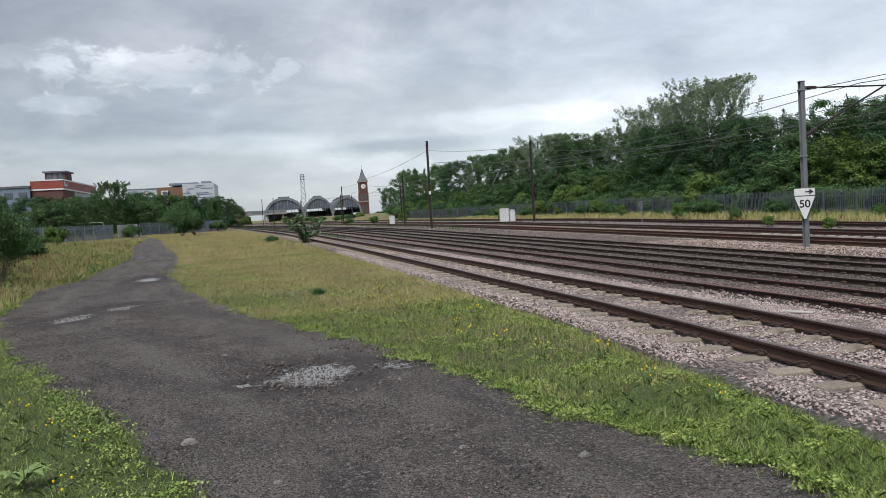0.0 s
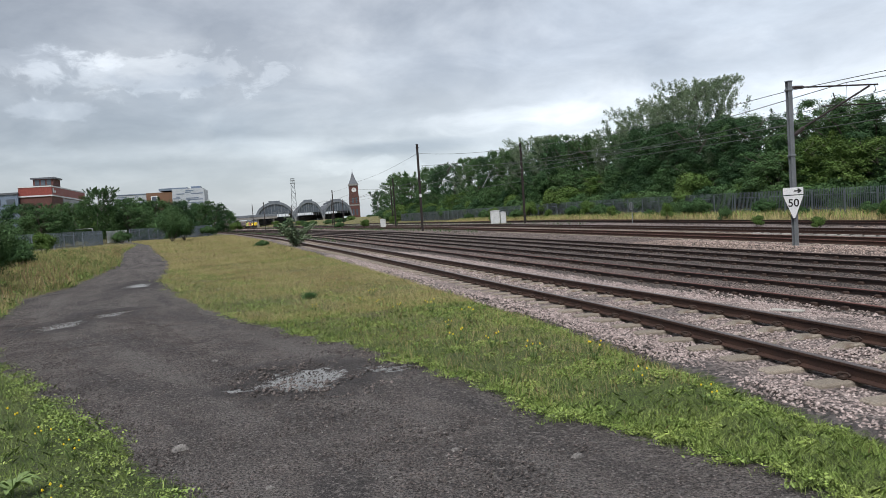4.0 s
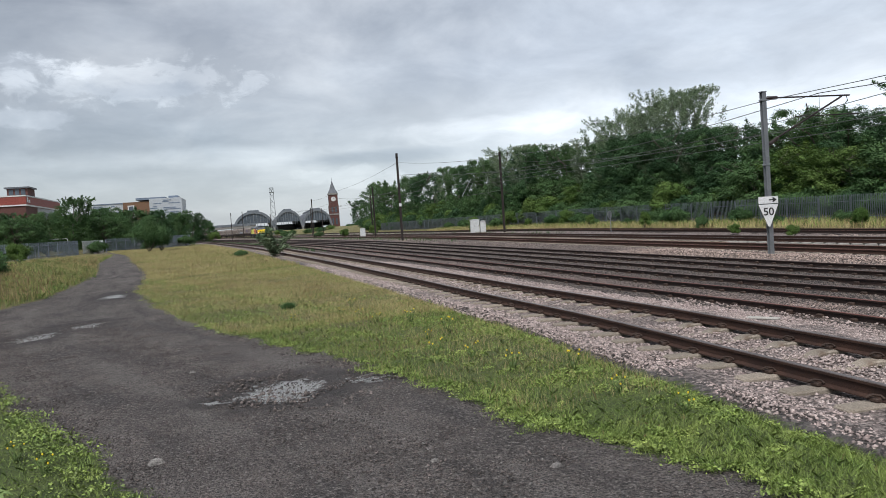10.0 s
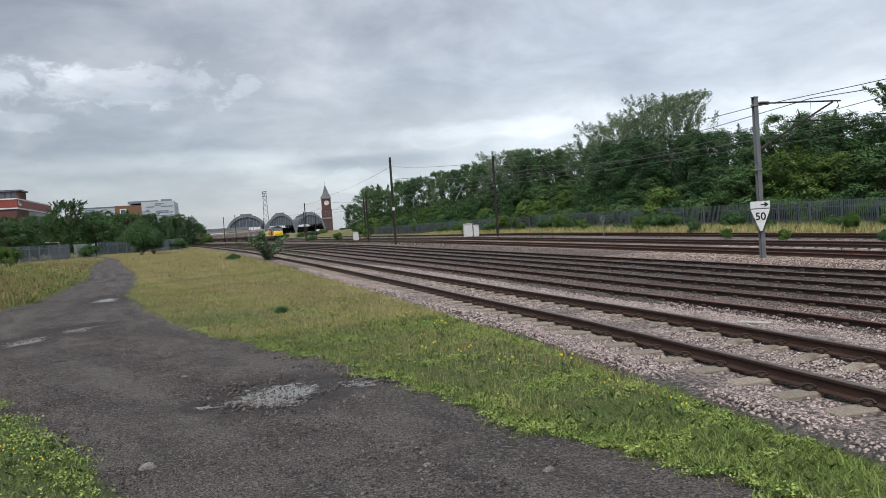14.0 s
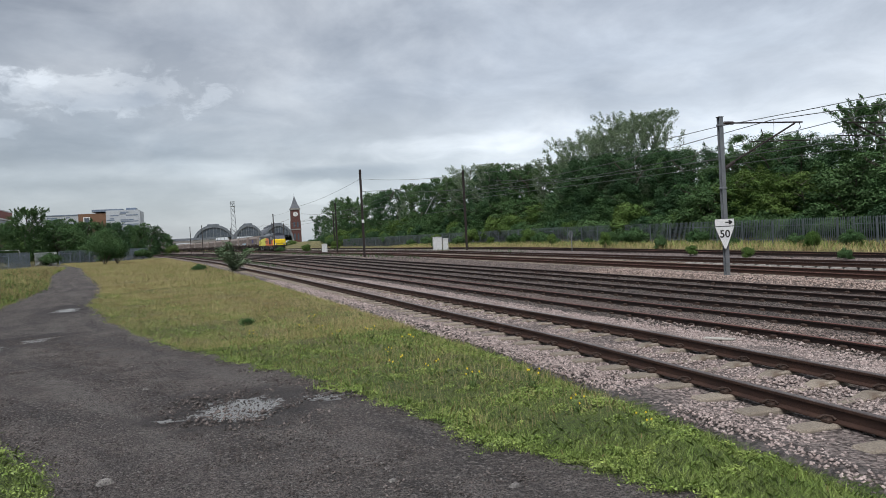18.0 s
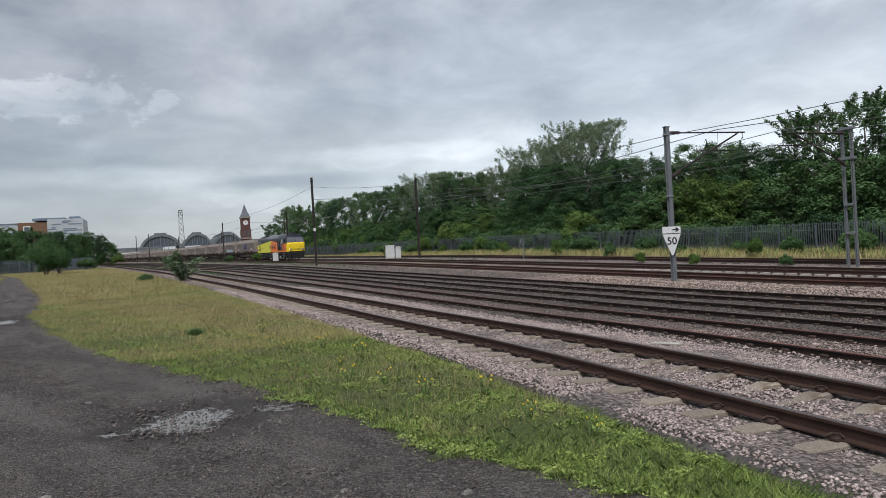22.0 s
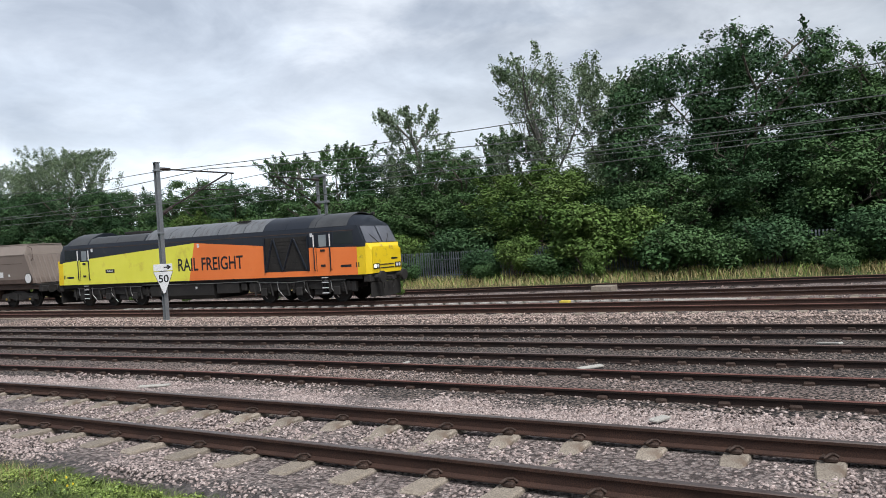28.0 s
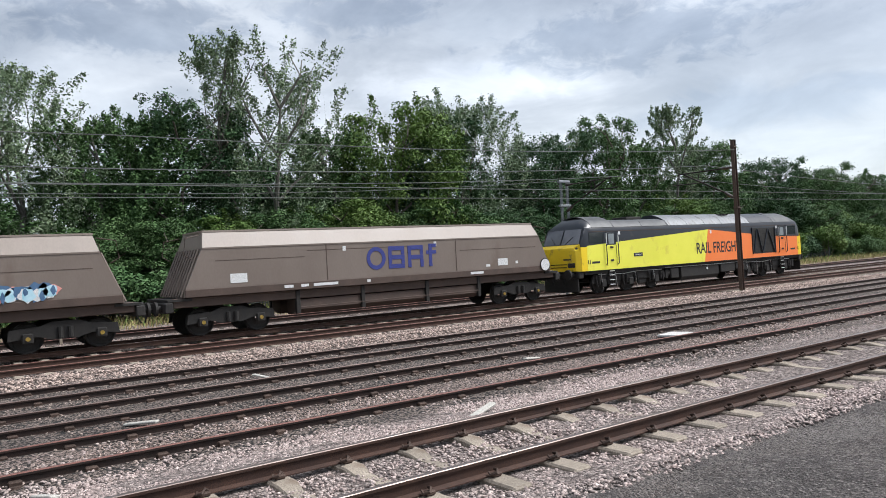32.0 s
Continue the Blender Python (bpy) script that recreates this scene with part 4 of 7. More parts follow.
    for x, y, key, s, wide in ((-12.4, 37.0, "hawthorn", 1.0, 0.9), (-14.9, 39.5, "elder", 1.25, 1.0), (-15.2, 35, "hawthorn", 1.05, 1.0), (-9.9, 30.5, "hawthorn", 1.0, 0.75), (-12.6, 32.0, "hawthorn", 1.08, 0.9), (-12.4, 101, "hawthorn", 1.25, 1.25), (-11.2, 104, "thorn", 1.2, 1.1), (-19.5, 46, "elder", 0.85, 1.0), (-17.5, 46, "elder", 0.9, 1.2), (-19, 62, "bramble", 0.95, 1.3), (-15.5, 52, "bramble", 0.7, 1.3), (-20.5, 76, "elder", 0.7, 1.2),
                               (-26, 70, "elder", 1.1, 1.2), (-0.4, 58, "bramble", 0.3, 1.4), (-22, 120, "bramble", 0.9, 1.2), (-12, 150, "bramble", 0.9, 1.4), (-8, 175, "elder", 0.8, 1.4), (-16, 130, "bramble", 0.7, 1.4)):
        plant(BUSHES, key, x, y, float(ground_z(x, y)) - 0.05, s, rnd.uniform(0, 360), wide)


def buddleia(x, y, scale):
    """An open shrub of thin arching stems with narrow leaves and a few pale plumes."""
    rng, rnd = np.random.default_rng(71), random.Random(71)
    root = empty("shrub", pose(x, y, float(ground_z(x + 4, y)) - 0.02), "open grey-green shrub of arching stems beside the track", "shrub")
    stems, c, f = MB(), [], []
    for k in range(17):
        a = rnd.uniform(0, math.tau)
        out = Vector((math.cos(a), math.sin(a), 0)) * rnd.uniform(0.2, 1.25)
        up = rnd.uniform(0.9, 2.3) * (1 - 0.25 * out.length)
        pts = [Vector((0, 0, 0)), out * 0.3 + Vector((0, 0, up * 0.5)), out * 0.7 + Vector((0, 0, up * 0.88)), out + Vector((0, 0, up))]
        stems.tube([p * scale for p in pts], [0.012, 0.009, 0.006, 0.003], 5)
        for _ in range(260):
            t = rnd.uniform(0.6, 3) if k % 3 else rnd.uniform(0.2, 3)
            i = min(int(t), 2)
            p = pts[i].lerp(pts[i + 1], t - i)
            c.append((p + Vector((rnd.gauss(0, 0.10), rnd.gauss(0, 0.10), rnd.gauss(0, 0.07)))) * scale)
            f.append((rnd.gauss(0, 0.5), rnd.gauss(0, 0.5), 1))
    part("stems", stems, M["bark"], root)
    part("foliage", leaf_mesh(rng, np.array([q[:] for q in c]), 0.07, LEAF["silver"], "foliage", np.array(f)), None, root)


def plant_station():
    """Scrub and a tree on the open ground before the station."""
    rnd = random.Random(77)
    for k in range(58):
        x, y = rnd.uniform(-2, 74), rnd.uniform(250, 345)
        if abs(x - 27.05 - float(bend(27.05, y))) < 4 or abs(x - 23.45 - float(bend(23.45, y))) < 4:
            continue
        plant(BUSHES, rnd.choice(("bramble", "elder", "thorn")), x, y, float(ground_z(x, y)) - 0.1, rnd.uniform(0.4, 1.0), rnd.uniform(0, 360), 1.5)
    buddleia(2.0, 53.4, 1.15)
    plant(TREES, "oak", 56, 395, float(ground_z(56, 395)) - 0.1, 13.5 / TREES["oak"][1], 30, 1.0, "dark tree beside the station clock tower")


plant_bank()
plant_station()

# ---- overhead line ----
def set_on(x, y, dz=0.0):
    """A place on the ground at world x, y."""
    u = x
    for _ in range(6):
        u = x - float(bend(u, y))
    return x, y, float(ground_z(u, y)) + dz


def build_mast(x, y, height, mat, label, width=0.17):
    root = empty("overhead_line_mast", pose(*set_on(x, y, -0.02)), label, "mast", "overhead line masts")
    mb = MB()
    mb.box(-0.09, -width / 2, 0, 0.09, -width / 2 + 0.018, height)
    mb.box(-0.09, width / 2 - 0.018, 0, 0.09, width / 2, height)
    mb.box(-0.009, -width / 2 + 0.018, 0, 0.009, width / 2 - 0.018, height)
    part("post", mb, mat, root)
    part("footing", MB().box(-0.4, -0.4, -0.3, 0.4, 0.4, 0.05, 0.03), M["sleeper"], root, "concrete footing")
    part("cap_plate", MB().box(-0.11, -width / 2 - 0.02, height + 0.002, 0.11, width / 2 + 0.02, height + 0.03), mat, root)
    for z in (height * 0.55, height - 0.35):
        part("bracket", MB().box(-0.12, -width / 2 - 0.03, z, 0.12, width / 2 + 0.03, z + 0.07, 0.01), mat, root)
    return root


def cantilever(root, side, reach, ztop, zlow):
    """Top tube, raking strut and registration arm with their insulators; side: +1 east, -1 west."""
    s = side
    part("insulator", MB().tube([(s * 0.12, 0, ztop), (s * 0.2, 0, ztop), (s * 0.62, 0, ztop), (s * 0.7, 0, ztop)], [0.03, 0.07, 0.07, 0.03], 8), M["insul"], root, "ribbed brown insulator")
    part("top_tube", MB().cyl((s * 0.7, 0, ztop), (s * (reach + 0.5), 0, ztop + 0.02), 0.032, n=8), M["mastbrown"], root)
    part("strut_insulator", MB().tube([(s * 0.12, 0, zlow), (s * 0.2, 0, zlow + 0.05), (s * 0.55, 0, zlow + 0.27), (s * 0.62, 0, zlow + 0.32)], [0.03, 0.075, 0.075, 0.03], 8), M["insul"], root, "ribbed brown insulator")
    part("strut", MB().cyl((s * 0.62, 0, zlow + 0.32), (s * (reach + 0.1), 0, ztop - 0.03), 0.038, n=8), M["mastbrown"], root)
    zr = zlow + 0.32 + 0.42 * (ztop - zlow)
    part("registration_arm", MB().tube([(s * 1.45, 0, zr), (s * 2.2, 0, zr), (s * (reach + 0.9), 0, zr + 0.03)], 0.026, 7), M["mastbrown"], root)
    part("drop_bracket", MB().tube([(s * 2.0, 0, zr + 0.5), (s * 2.08, 0, zr + 0.2), (s * 2.05, 0, zr)], 0.02, 6), M["mastbrown"], root)
    part("steady_clamp", MB().tube([(s * (reach + 0.35), 0, ztop), (s * (reach + 0.4), 0, ztop - 0.2), (s * (reach + 0.3), 0, ztop - 0.28)], 0.022, 6), M["mastbrown"], root)


def text_mesh(words, size, mat, depth=0.002, condensed=1.0, weight=0.0):
    cu = bpy.data.curves.new("words", "FONT")
    cu.body, cu.size, cu.extrude, cu.align_x, cu.align_y, cu.offset = words, size, depth, "CENTER", "CENTER", weight
    ob = new("words", cu)
    me = bpy.data.meshes.new_from_object(ob.evaluated_get(bpy.context.evaluated_depsgraph_get()))
    bpy.data.objects.remove(ob)
    me.transform(Matrix.Diagonal((condensed, 1, 1, 1)))
    me.materials.clear()
    me.materials.append(mat)
    return me


MAST_A, MAST_C, MAST_B, MAST_D = (20.57, 25.4), (14.75, 71.7), (26.95, 76.4), (21.75, -33.6)


def build_line():
    a = build_mast(*MAST_A, 6.45, M["galv"], "grey steel overhead line mast with a cantilever arm and speed sign")
    cantilever(a, 1, 3.6, 6.22, 4.35)
    c = build_mast(*MAST_C, 8.55, M["mastbrown"], "dark brown steel overhead line mast among the sidings", 0.26)
    part("number_plate", MB().box(-0.12, -0.16, 3.4, 0.12, -0.15, 3.7), M["white"], c, "small white plate")
    part("span_wire", MB().cyl((0.12, 0, 6.45), (4.2, 0, 6.5), 0.02, n=5), M["wire"], c)
    part("insulator", MB().tube([(3.3, 0, 6.45), (3.2, 0, 6.2), (2.9, 0, 5.7), (2.8, 0, 5.5)], [0.02, 0.07, 0.07, 0.02], 8), M["insul"], c, "hanging brown insulator")
    b = build_mast(*MAST_B, 8.7, M["mastbrown"], "dark brown steel overhead line mast beyond the running lines", 0.24)
    part("strut", MB().cyl((-3.4, 0, 6.0), (-4.5, 0, 4.2), 0.03, n=6), M["galv"], b)
    part("span_wire", MB().tube([(-0.12, 0, 4.6), (-2.2, 0, 4.4), (-4.5, 0, 4.2)], 0.02, 5), M["wire"], b)
    part("hanger", MB().cyl((-3.4, 0, 6.0), (-0.12, 0, 6.6), 0.015, n=5), M["wire"], b)
    d = build_mast(*MAST_D, 7.4, M["mastrust"], "rust-brown steel overhead line mast beside the track", 0.2)
    cantilever(d, 1, 2.8, 6.1, 4.6)
    # twin-legged mast
    for tx, ty in ((30.15, 25.0), (30.5, -30.7)):
        t = empty("twin_leg_mast", pose(*set_on(tx, ty, -0.05)), "grey twin-legged steel mast with braces and a cantilever arm", "mast", "overhead line masts")
        for s in (-0.24, 0.24):
            mb = MB()
            mb.box(-0.06, s - 0.055, 0, 0.06, s - 0.043, 6.5).box(-0.06, s + 0.043, 0, 0.06, s + 0.055, 6.5).box(-0.006, s - 0.043, 0, 0.006, s + 0.043, 6.5)
            part("leg", mb, M["galv"], t)
        for z in (1.6, 2.9, 5.0, 6.35):
            w = 0.42 if z > 4 else 0.24
            part("cross_tie", MB().box(-0.09, -w, z, 0.09, w, z + 0.12, 0.01), M["galv"], t)
        part("footing", MB().box(-0.45, -0.6, -0.25, 0.45, 0.6, 0.1, 0.03), M["sleeper"], t, "concrete footing")
        cantilever(t, -1, 3.0, 6.2, 4.7)
    # masts down the line
    far = ((12.2, 150, 7.6), (17.9, 108, 7.2), (-2, 205, 7.5), (-5.5, 225, 7.8), (-14, 262, 7.0), (-20, 270, 7.5), (19, 205, 7.2), (22.5, 140, 7.4), (14.5, 185, 6.9), (6, 240, 7.2))
    for x, y, hgt in far:
        build_mast(x, y, hgt, M["mastbrown"], "distant dark overhead line mast near the station", 0.24)
    # speed sign on the first mast
    x, y, z = set_on(*MAST_A)
    sg = empty("speed_sign", pose(x - 0.12, y - 0.14, z + 1.10, 0, 0, -42), "white triangular 50 speed sign with an arrow plate", "sign")
    part("triangle_board", MB().prism([(-0.36, 0.90), (0.36, 0.90), (0.34, 0.84), (0.035, 0.02), (-0.035, 0.02), (-0.34, 0.84)], "y", -0.02, 0.0), M["white"], sg)
    part("border", MB().prism([(-0.375, 0.915), (0.375, 0.915), (0.355, 0.83), (0.04, 0.0), (-0.04, 0.0), (-0.355, 0.83)], "y", 0.001, 0.012), M["black"], sg)
    part("arrow_board", MB().box(-0.36, -0.02, 0.935, 0.36, 0.0, 1.21, 0.004), M["white"], sg)
    part("arrow", MB().prism([(0.03, 1.05), (0.18, 1.05), (0.14, 0.99), (0.21, 0.99), (0.31, 1.075), (0.21, 1.16), (0.14, 1.16), (0.18, 1.10), (0.03, 1.10)], "y", -0.026, -0.0205), M["black"], sg)
    part("figures", text_mesh("50", 0.42, M["black"], 0.002, 0.95, 0.008), None, sg, m=pose(0, -0.0235, 0.60, 90, 0, 0))
    part("clamp", MB().box(-0.1, 0.0125, 0.55, 0.1, 0.09, 0.62).box(-0.1, 0.0125, 1.02, 0.1, 0.09, 1.08), M["galv"], sg)


def wire(label, pts, r, name="overhead_wire"):
    thing(name, MB().tube(pts, r, 5, False), M["wire"], label, "wire", "overhead wires")


def build_wires():
    for u in (UE, UF):
        stations = [(-160, -0.2), (-98, 0.2), (-33.6, -0.2), (25.2, 0.2), (72, -0.2), (120, 0.2), (180, -0.2), (240, 0.2), (300, 0.0)]
        cat, con = [], []
        for (y0, s0), (y1, s1) in zip(stations, stations[1:]):
            for k in range(8):
                f = k / 8
                y = y0 + (y1 - y0) * f
                x = u + float(bend(u, y)) + s0 + (s1 - s0) * f
                z0 = float(climb(y)) + ZS
                sag = 4 * f * (1 - f)
                cat.append((x, y, z0 + 6.15 - 0.85 * sag))
                con.append((x, y, z0 + 4.85))
        wire("thin grey catenary wire over the running line", cat, 0.017)
        wire("thin grey contact wire over the running line", con, 0.016)
        for c, d in list(zip(cat, con))[8:40:2]:
            if c[2] - d[2] > 0.25:
                thing("dropper_wire", MB().tube([c, (d[0], d[1], d[2])], 0.006, 4, False), M["wire"], "thin vertical dropper between catenary and contact wire", "wire", "dropper wires")
    # earth wires from mast to mast
    for pts in ([(21.75 - 0.1, -33.6, 6.6), (21.2, -5, 5.75), (20.5, 25.4, 5.85), (18.0, 48, 6.2), (14.75, 71.7, 8.1), (13, 108, 7.6), (12.2, 150, 8.0)], [(30.5, -30.7, 6.1), (30.4, -4, 5.2), (30.2, 25, 6.1), (28.8, 50, 5.9), (26.95, 76.4, 8.2), (22.5, 140, 7.6)]):
        smooth = []
        for p, q in zip(pts, pts[1:]):
            for k in range(6):
                f = k / 6
                smooth.append(tuple(a + (b - a) * f - (0.25 * 4 * f * (1 - f) if i == 2 else 0) for i, (a, b) in enumerate(zip(p, q))))
        wire("dark return wire strung along the masts", smooth + [pts[-1]], 0.014)


build_line()
build_wires()


# ---- fences and trackside things ----
def pale_mesh(height, coat):
    mb = MB()
    w = 0.034
    mb.add([(-w, 0.012, 0), (0, -0.012, 0), (w, 0.012, 0), (-w, 0.012, height - 0.12), (0, -0.012, height - 0.12), (w, 0.012, height - 0.12), (-w * 1.3, 0.0, height - 0.04), (0, -0.004, height), (w * 1.3, 0.0, height - 0.04)],
           [(0, 1, 4, 3), (1, 2, 5, 4), (3, 4, 7, 6), (4, 5, 8, 7), (2, 0, 3, 5), (5, 3, 6, 7), (5, 7, 8)])
    return mb.mesh("pale", M[coat])


def palisade(points, height, own0, own1, label, bay=2.75, step=0.16, coat="fence"):
    """A palisade fence along points of world x, y; pales between the distances own0 and own1 are parts of their own."""
    root = empty("palisade_fence", pose(0, 0, 0), label, "fence")
    pale = pale_mesh(height, coat)
    joined, post, rail = MB(), MB().box(-0.035, 0.02, -0.3, 0.035, 0.12, height - 0.12).mesh("post", M[coat]), None
    pv, pf = [v.co.copy() for v in pale.vertices], [tuple(f.vertices) for f in pale.polygons]
    d, n_bay, rnd = 0.0, 0.0, random.Random(5)
    for (x0, y0), (x1, y1) in zip(points, points[1:]):
        seg = math.hypot(x1 - x0, y1 - y0)
        turn = math.degrees(math.atan2(y1 - y0, x1 - x0))
        t = 0.0
        while t < seg:
            f = t / seg
            x, y, z = set_on(x0 + (x1 - x0) * f, y0 + (y1 - y0) * f, 0.04)
            m = pose(x, y, z, 0, rnd.uniform(-1, 1), turn)
            if own0 < d + t < own1:
                part("pale", pale, None, root, m=m)
            else:
                joined.add([m @ p for p in pv], pf)
            if d + t >= n_bay:
                part("post", post, None, root, m=m)
                f2 = min(1, (t + bay) / seg)
                xe, ye, ze = set_on(x0 + (x1 - x0) * f2, y0 + (y1 - y0) * f2, 0.04)
                for zz in (0.35, height - 0.45):
                    part("cross_rail", MB().tube([(x, y, z + zz), (xe, ye, ze + zz)], 0.025, 4), M[coat], root)
                n_bay += bay
            t += step
        d += seg
    if joined.v:
        ob = part("fencing", joined, M[coat], root)
        tagged(ob, kind="stuff")


def line_points(u, y0, y1, step):
    return [(u + float(bend(u, y)), y) for y in np.arange(y0, y1 + 0.1, step)]


def cabinet(x, y, w, d, hgt, label):
    root = empty("trackside_cabinet", pose(*set_on(x, y, 0), 0, 0, -8), label, "cabinet", "trackside cabinets")
    part("body", MB().box(-w / 2, -d / 2, 0.1, w / 2, d / 2, hgt, 0.015), M["cab"], root)
    part("plinth", MB().box(-w / 2 - 0.05, -d / 2 - 0.05, -0.2, w / 2 + 0.05, d / 2 + 0.05, 0.098), M["sleeper"], root)
    part("roof", MB().prism([(-w / 2 - 0.05, hgt + 0.002), (w / 2 + 0.05, hgt + 0.002), (w / 2 + 0.05, hgt + 0.04), (0, hgt + 0.1), (-w / 2 - 0.05, hgt + 0.04)], "y", -d / 2 - 0.05, d / 2 + 0.05), M["cab"], root)
    for s in ((-1, 1) if w > 0.8 else (0,)):
        ww = w / 4 - 0.02 if w > 0.8 else w / 2 - 0.04
        cx = s * w / 4
        door = part("door", MB().box(cx - ww, -d / 2 - 0.02, 0.16, cx + ww, -d / 2 - 0.003, hgt - 0.06, 0.005), M["cab"], root)
        part("handle", MB().box(cx + ww - 0.1, -d / 2 - 0.05, hgt * 0.5, cx + ww - 0.06, -d / 2 - 0.0205, hgt * 0.5 + 0.14), M["galv"], door)


def small_sites():
    palisade(line_points(39.0, -150, 175, 6), 1.75, 148, 195, "weathered grey palisade fence along the foot of the bank")
    palisade([(-34, 62), (-30, 74), (-26.5, 96), (-24.4, 108), (-24.2, 118)], 2.1, 0, 45, "blue-grey steel palisade fence beside the lane", coat="yardfence")
    palisade([(-21.5, 124), (-14.5, 142), (-12, 160)], 2.1, 0, 0.1, "blue-grey steel palisade fence beyond the gate", coat="yardfence")
    gate = empty("metal_gate", pose(*set_on(-23.9, 119, 0.05), 0, 0, 62), "pale steel gate across the end of the lane", "gate")
    for z in (0.15, 1.0, 1.85):
        part("gate_rail", MB().box(0, -0.03, z, 4.6, 0.03, z + 0.07), M["cab"], gate)
    for k in range(30):
        part("board", MB().box(0.05 + k * 0.152, -0.045, 0.1, 0.16 + k * 0.152, -0.032, 1.95), M["cab"], gate)
    part("brace", MB().tube([(0.1, -0.06, 0.2), (4.5, -0.06, 1.85)], 0.04, 4), M["white"], gate)
    barrier = empty("height_barrier", pose(*set_on(-32.0, 126, 0), 0, 0, 5), "pale tubular steel barrier over the fence line", "barrier")
    for s in (0, 4.6):
        part("upright", MB().cyl((s, 0, -0.2), (s, 0, 2.5), 0.05), M["cab"], barrier)
    part("top_bar", MB().tube([(-0.0, 0, 2.5), (0.3, 0, 2.58), (4.3, 0, 2.58), (4.6, 0, 2.5)], 0.05, 8), M["cab"], barrier)
    cabinet(25.3, 82, 1.0, 0.6, 1.55, "white double-door trackside equipment cabinet")
    cabinet(26.2, 81.8, 0.62, 0.5, 1.35, "narrow white trackside equipment cabinet")
    cabinet(16.6, 112, 0.8, 0.5, 1.3, "white trackside cabinet near the sidings")
    # round sign back on a post
    rs = empty("round_sign", pose(*set_on(29.8, 57.2), 0, 0, 30), "grey round sign on a post seen from behind", "sign")
    part("post", MB().cyl((0, 0, -0.1), (0, 0, 1.75), 0.035), M["galv"], rs)
    part("disc", MB().cyl((0, 0.04, 1.45), (0, 0.065, 1.45), 0.34, n=28), M["galv"], rs)
    for s in (-0.1, 0.1):
        part("stiffener", MB().box(s - 0.02, -0.0, 1.2, s + 0.02, 0.038, 1.7), M["fence"], rs)
    for x, y, hgt in ((29.3, -2.3, 1.3), (32.0 + 0.2, -5.25, 1.4)):
        mk = empty("marker_post", pose(*set_on(x, y)), "slim grey marker post with a white head", "post", "marker posts")
        part("stem", MB().box(-0.05, -0.05, -0.2, 0.05, 0.05, hgt - 0.28, 0.01), M["sleeper"], mk)
        part("head", MB().box(-0.09, -0.06, hgt - 0.276, 0.09, 0.06, hgt, 0.01), M["white"], mk)
    # bits lying by the running line
    wd = material("bleached_board", (0.42, 0.40, 0.36), (0.58, 0.56, 0.52), 0.85, 0, 4, 60, 0.3, stretch=(1, 8, 1))
    yel = material("yellow_paint", (0.62, 0.48, 0.05), (0.72, 0.58, 0.10), 0.6, 0, 5, 60, 0.2, spots=((0.25, 0.2, 0.1), 8, 0.4))
    for u, y, ln, w, turn in ((25.25, 7.6, 3.6, 0.24, 1), (25.9, 5.4, 2.6, 0.2, -1), (29.6, 6.2, 4.0, 0.3, 0)):
        thing("board", MB().box(-w / 2, -ln / 2, 0, w / 2, ln / 2, 0.06, 0.01), wd, "bleached timber board lying beside the running rail", "board", "boards", m=pose(*spot(u, y, 0.03), 0, 0, turn))
    thing("yellow_block", MB().box(-0.14, -0.18, 0, 0.14, 0.18, 0.16, 0.03), yel, "yellow painted block beside the running rail", "block", m=pose(*spot(25.3, 10.0, 0.02)))
    thing("grey_box", MB().box(-0.35, -0.45, 0, 0.35, 0.45, 0.34, 0.03), M["sleeper"], "grey concrete cable box beyond the running line", "box", m=pose(*spot(30.2, 10.3, 0)))
    rnd = random.Random(9)
    for u, y in ((9.3, 11.2), (9.25, 2.2), (9.5, -1.6), (12.9, 4.4), (13.0, -3.4), (8.9, -6.9), (12.6, 8.1), (16.0, 1.0), (15.9, -6.6), (12.9, -11.5)):
        thing("scrap_timber", MB().box(-0.05, -0.28, 0, 0.06, 0.3, 0.04, 0.012), wd, "splintered pale timber scrap among the ballast", "scrap", "timber scraps", m=pose(*spot(u, y, 0.03), rnd.uniform(-12, 12), rnd.uniform(-8, 8), rnd.uniform(0, 180)))
    plate = material("bleached_plate", (0.5, 0.49, 0.47), (0.62, 0.61, 0.6), 0.8, 0, 6, 50, 0.2)
    thing("concrete_slab", MB().box(-0.3, -0.55, 0, 0.3, 0.55, 0.05, 0.01), plate, "thin pale concrete slab lying between rails", "slab", m=pose(*spot(12.9, -16.5, 0.02), 2, 0, 20))


small_sites()

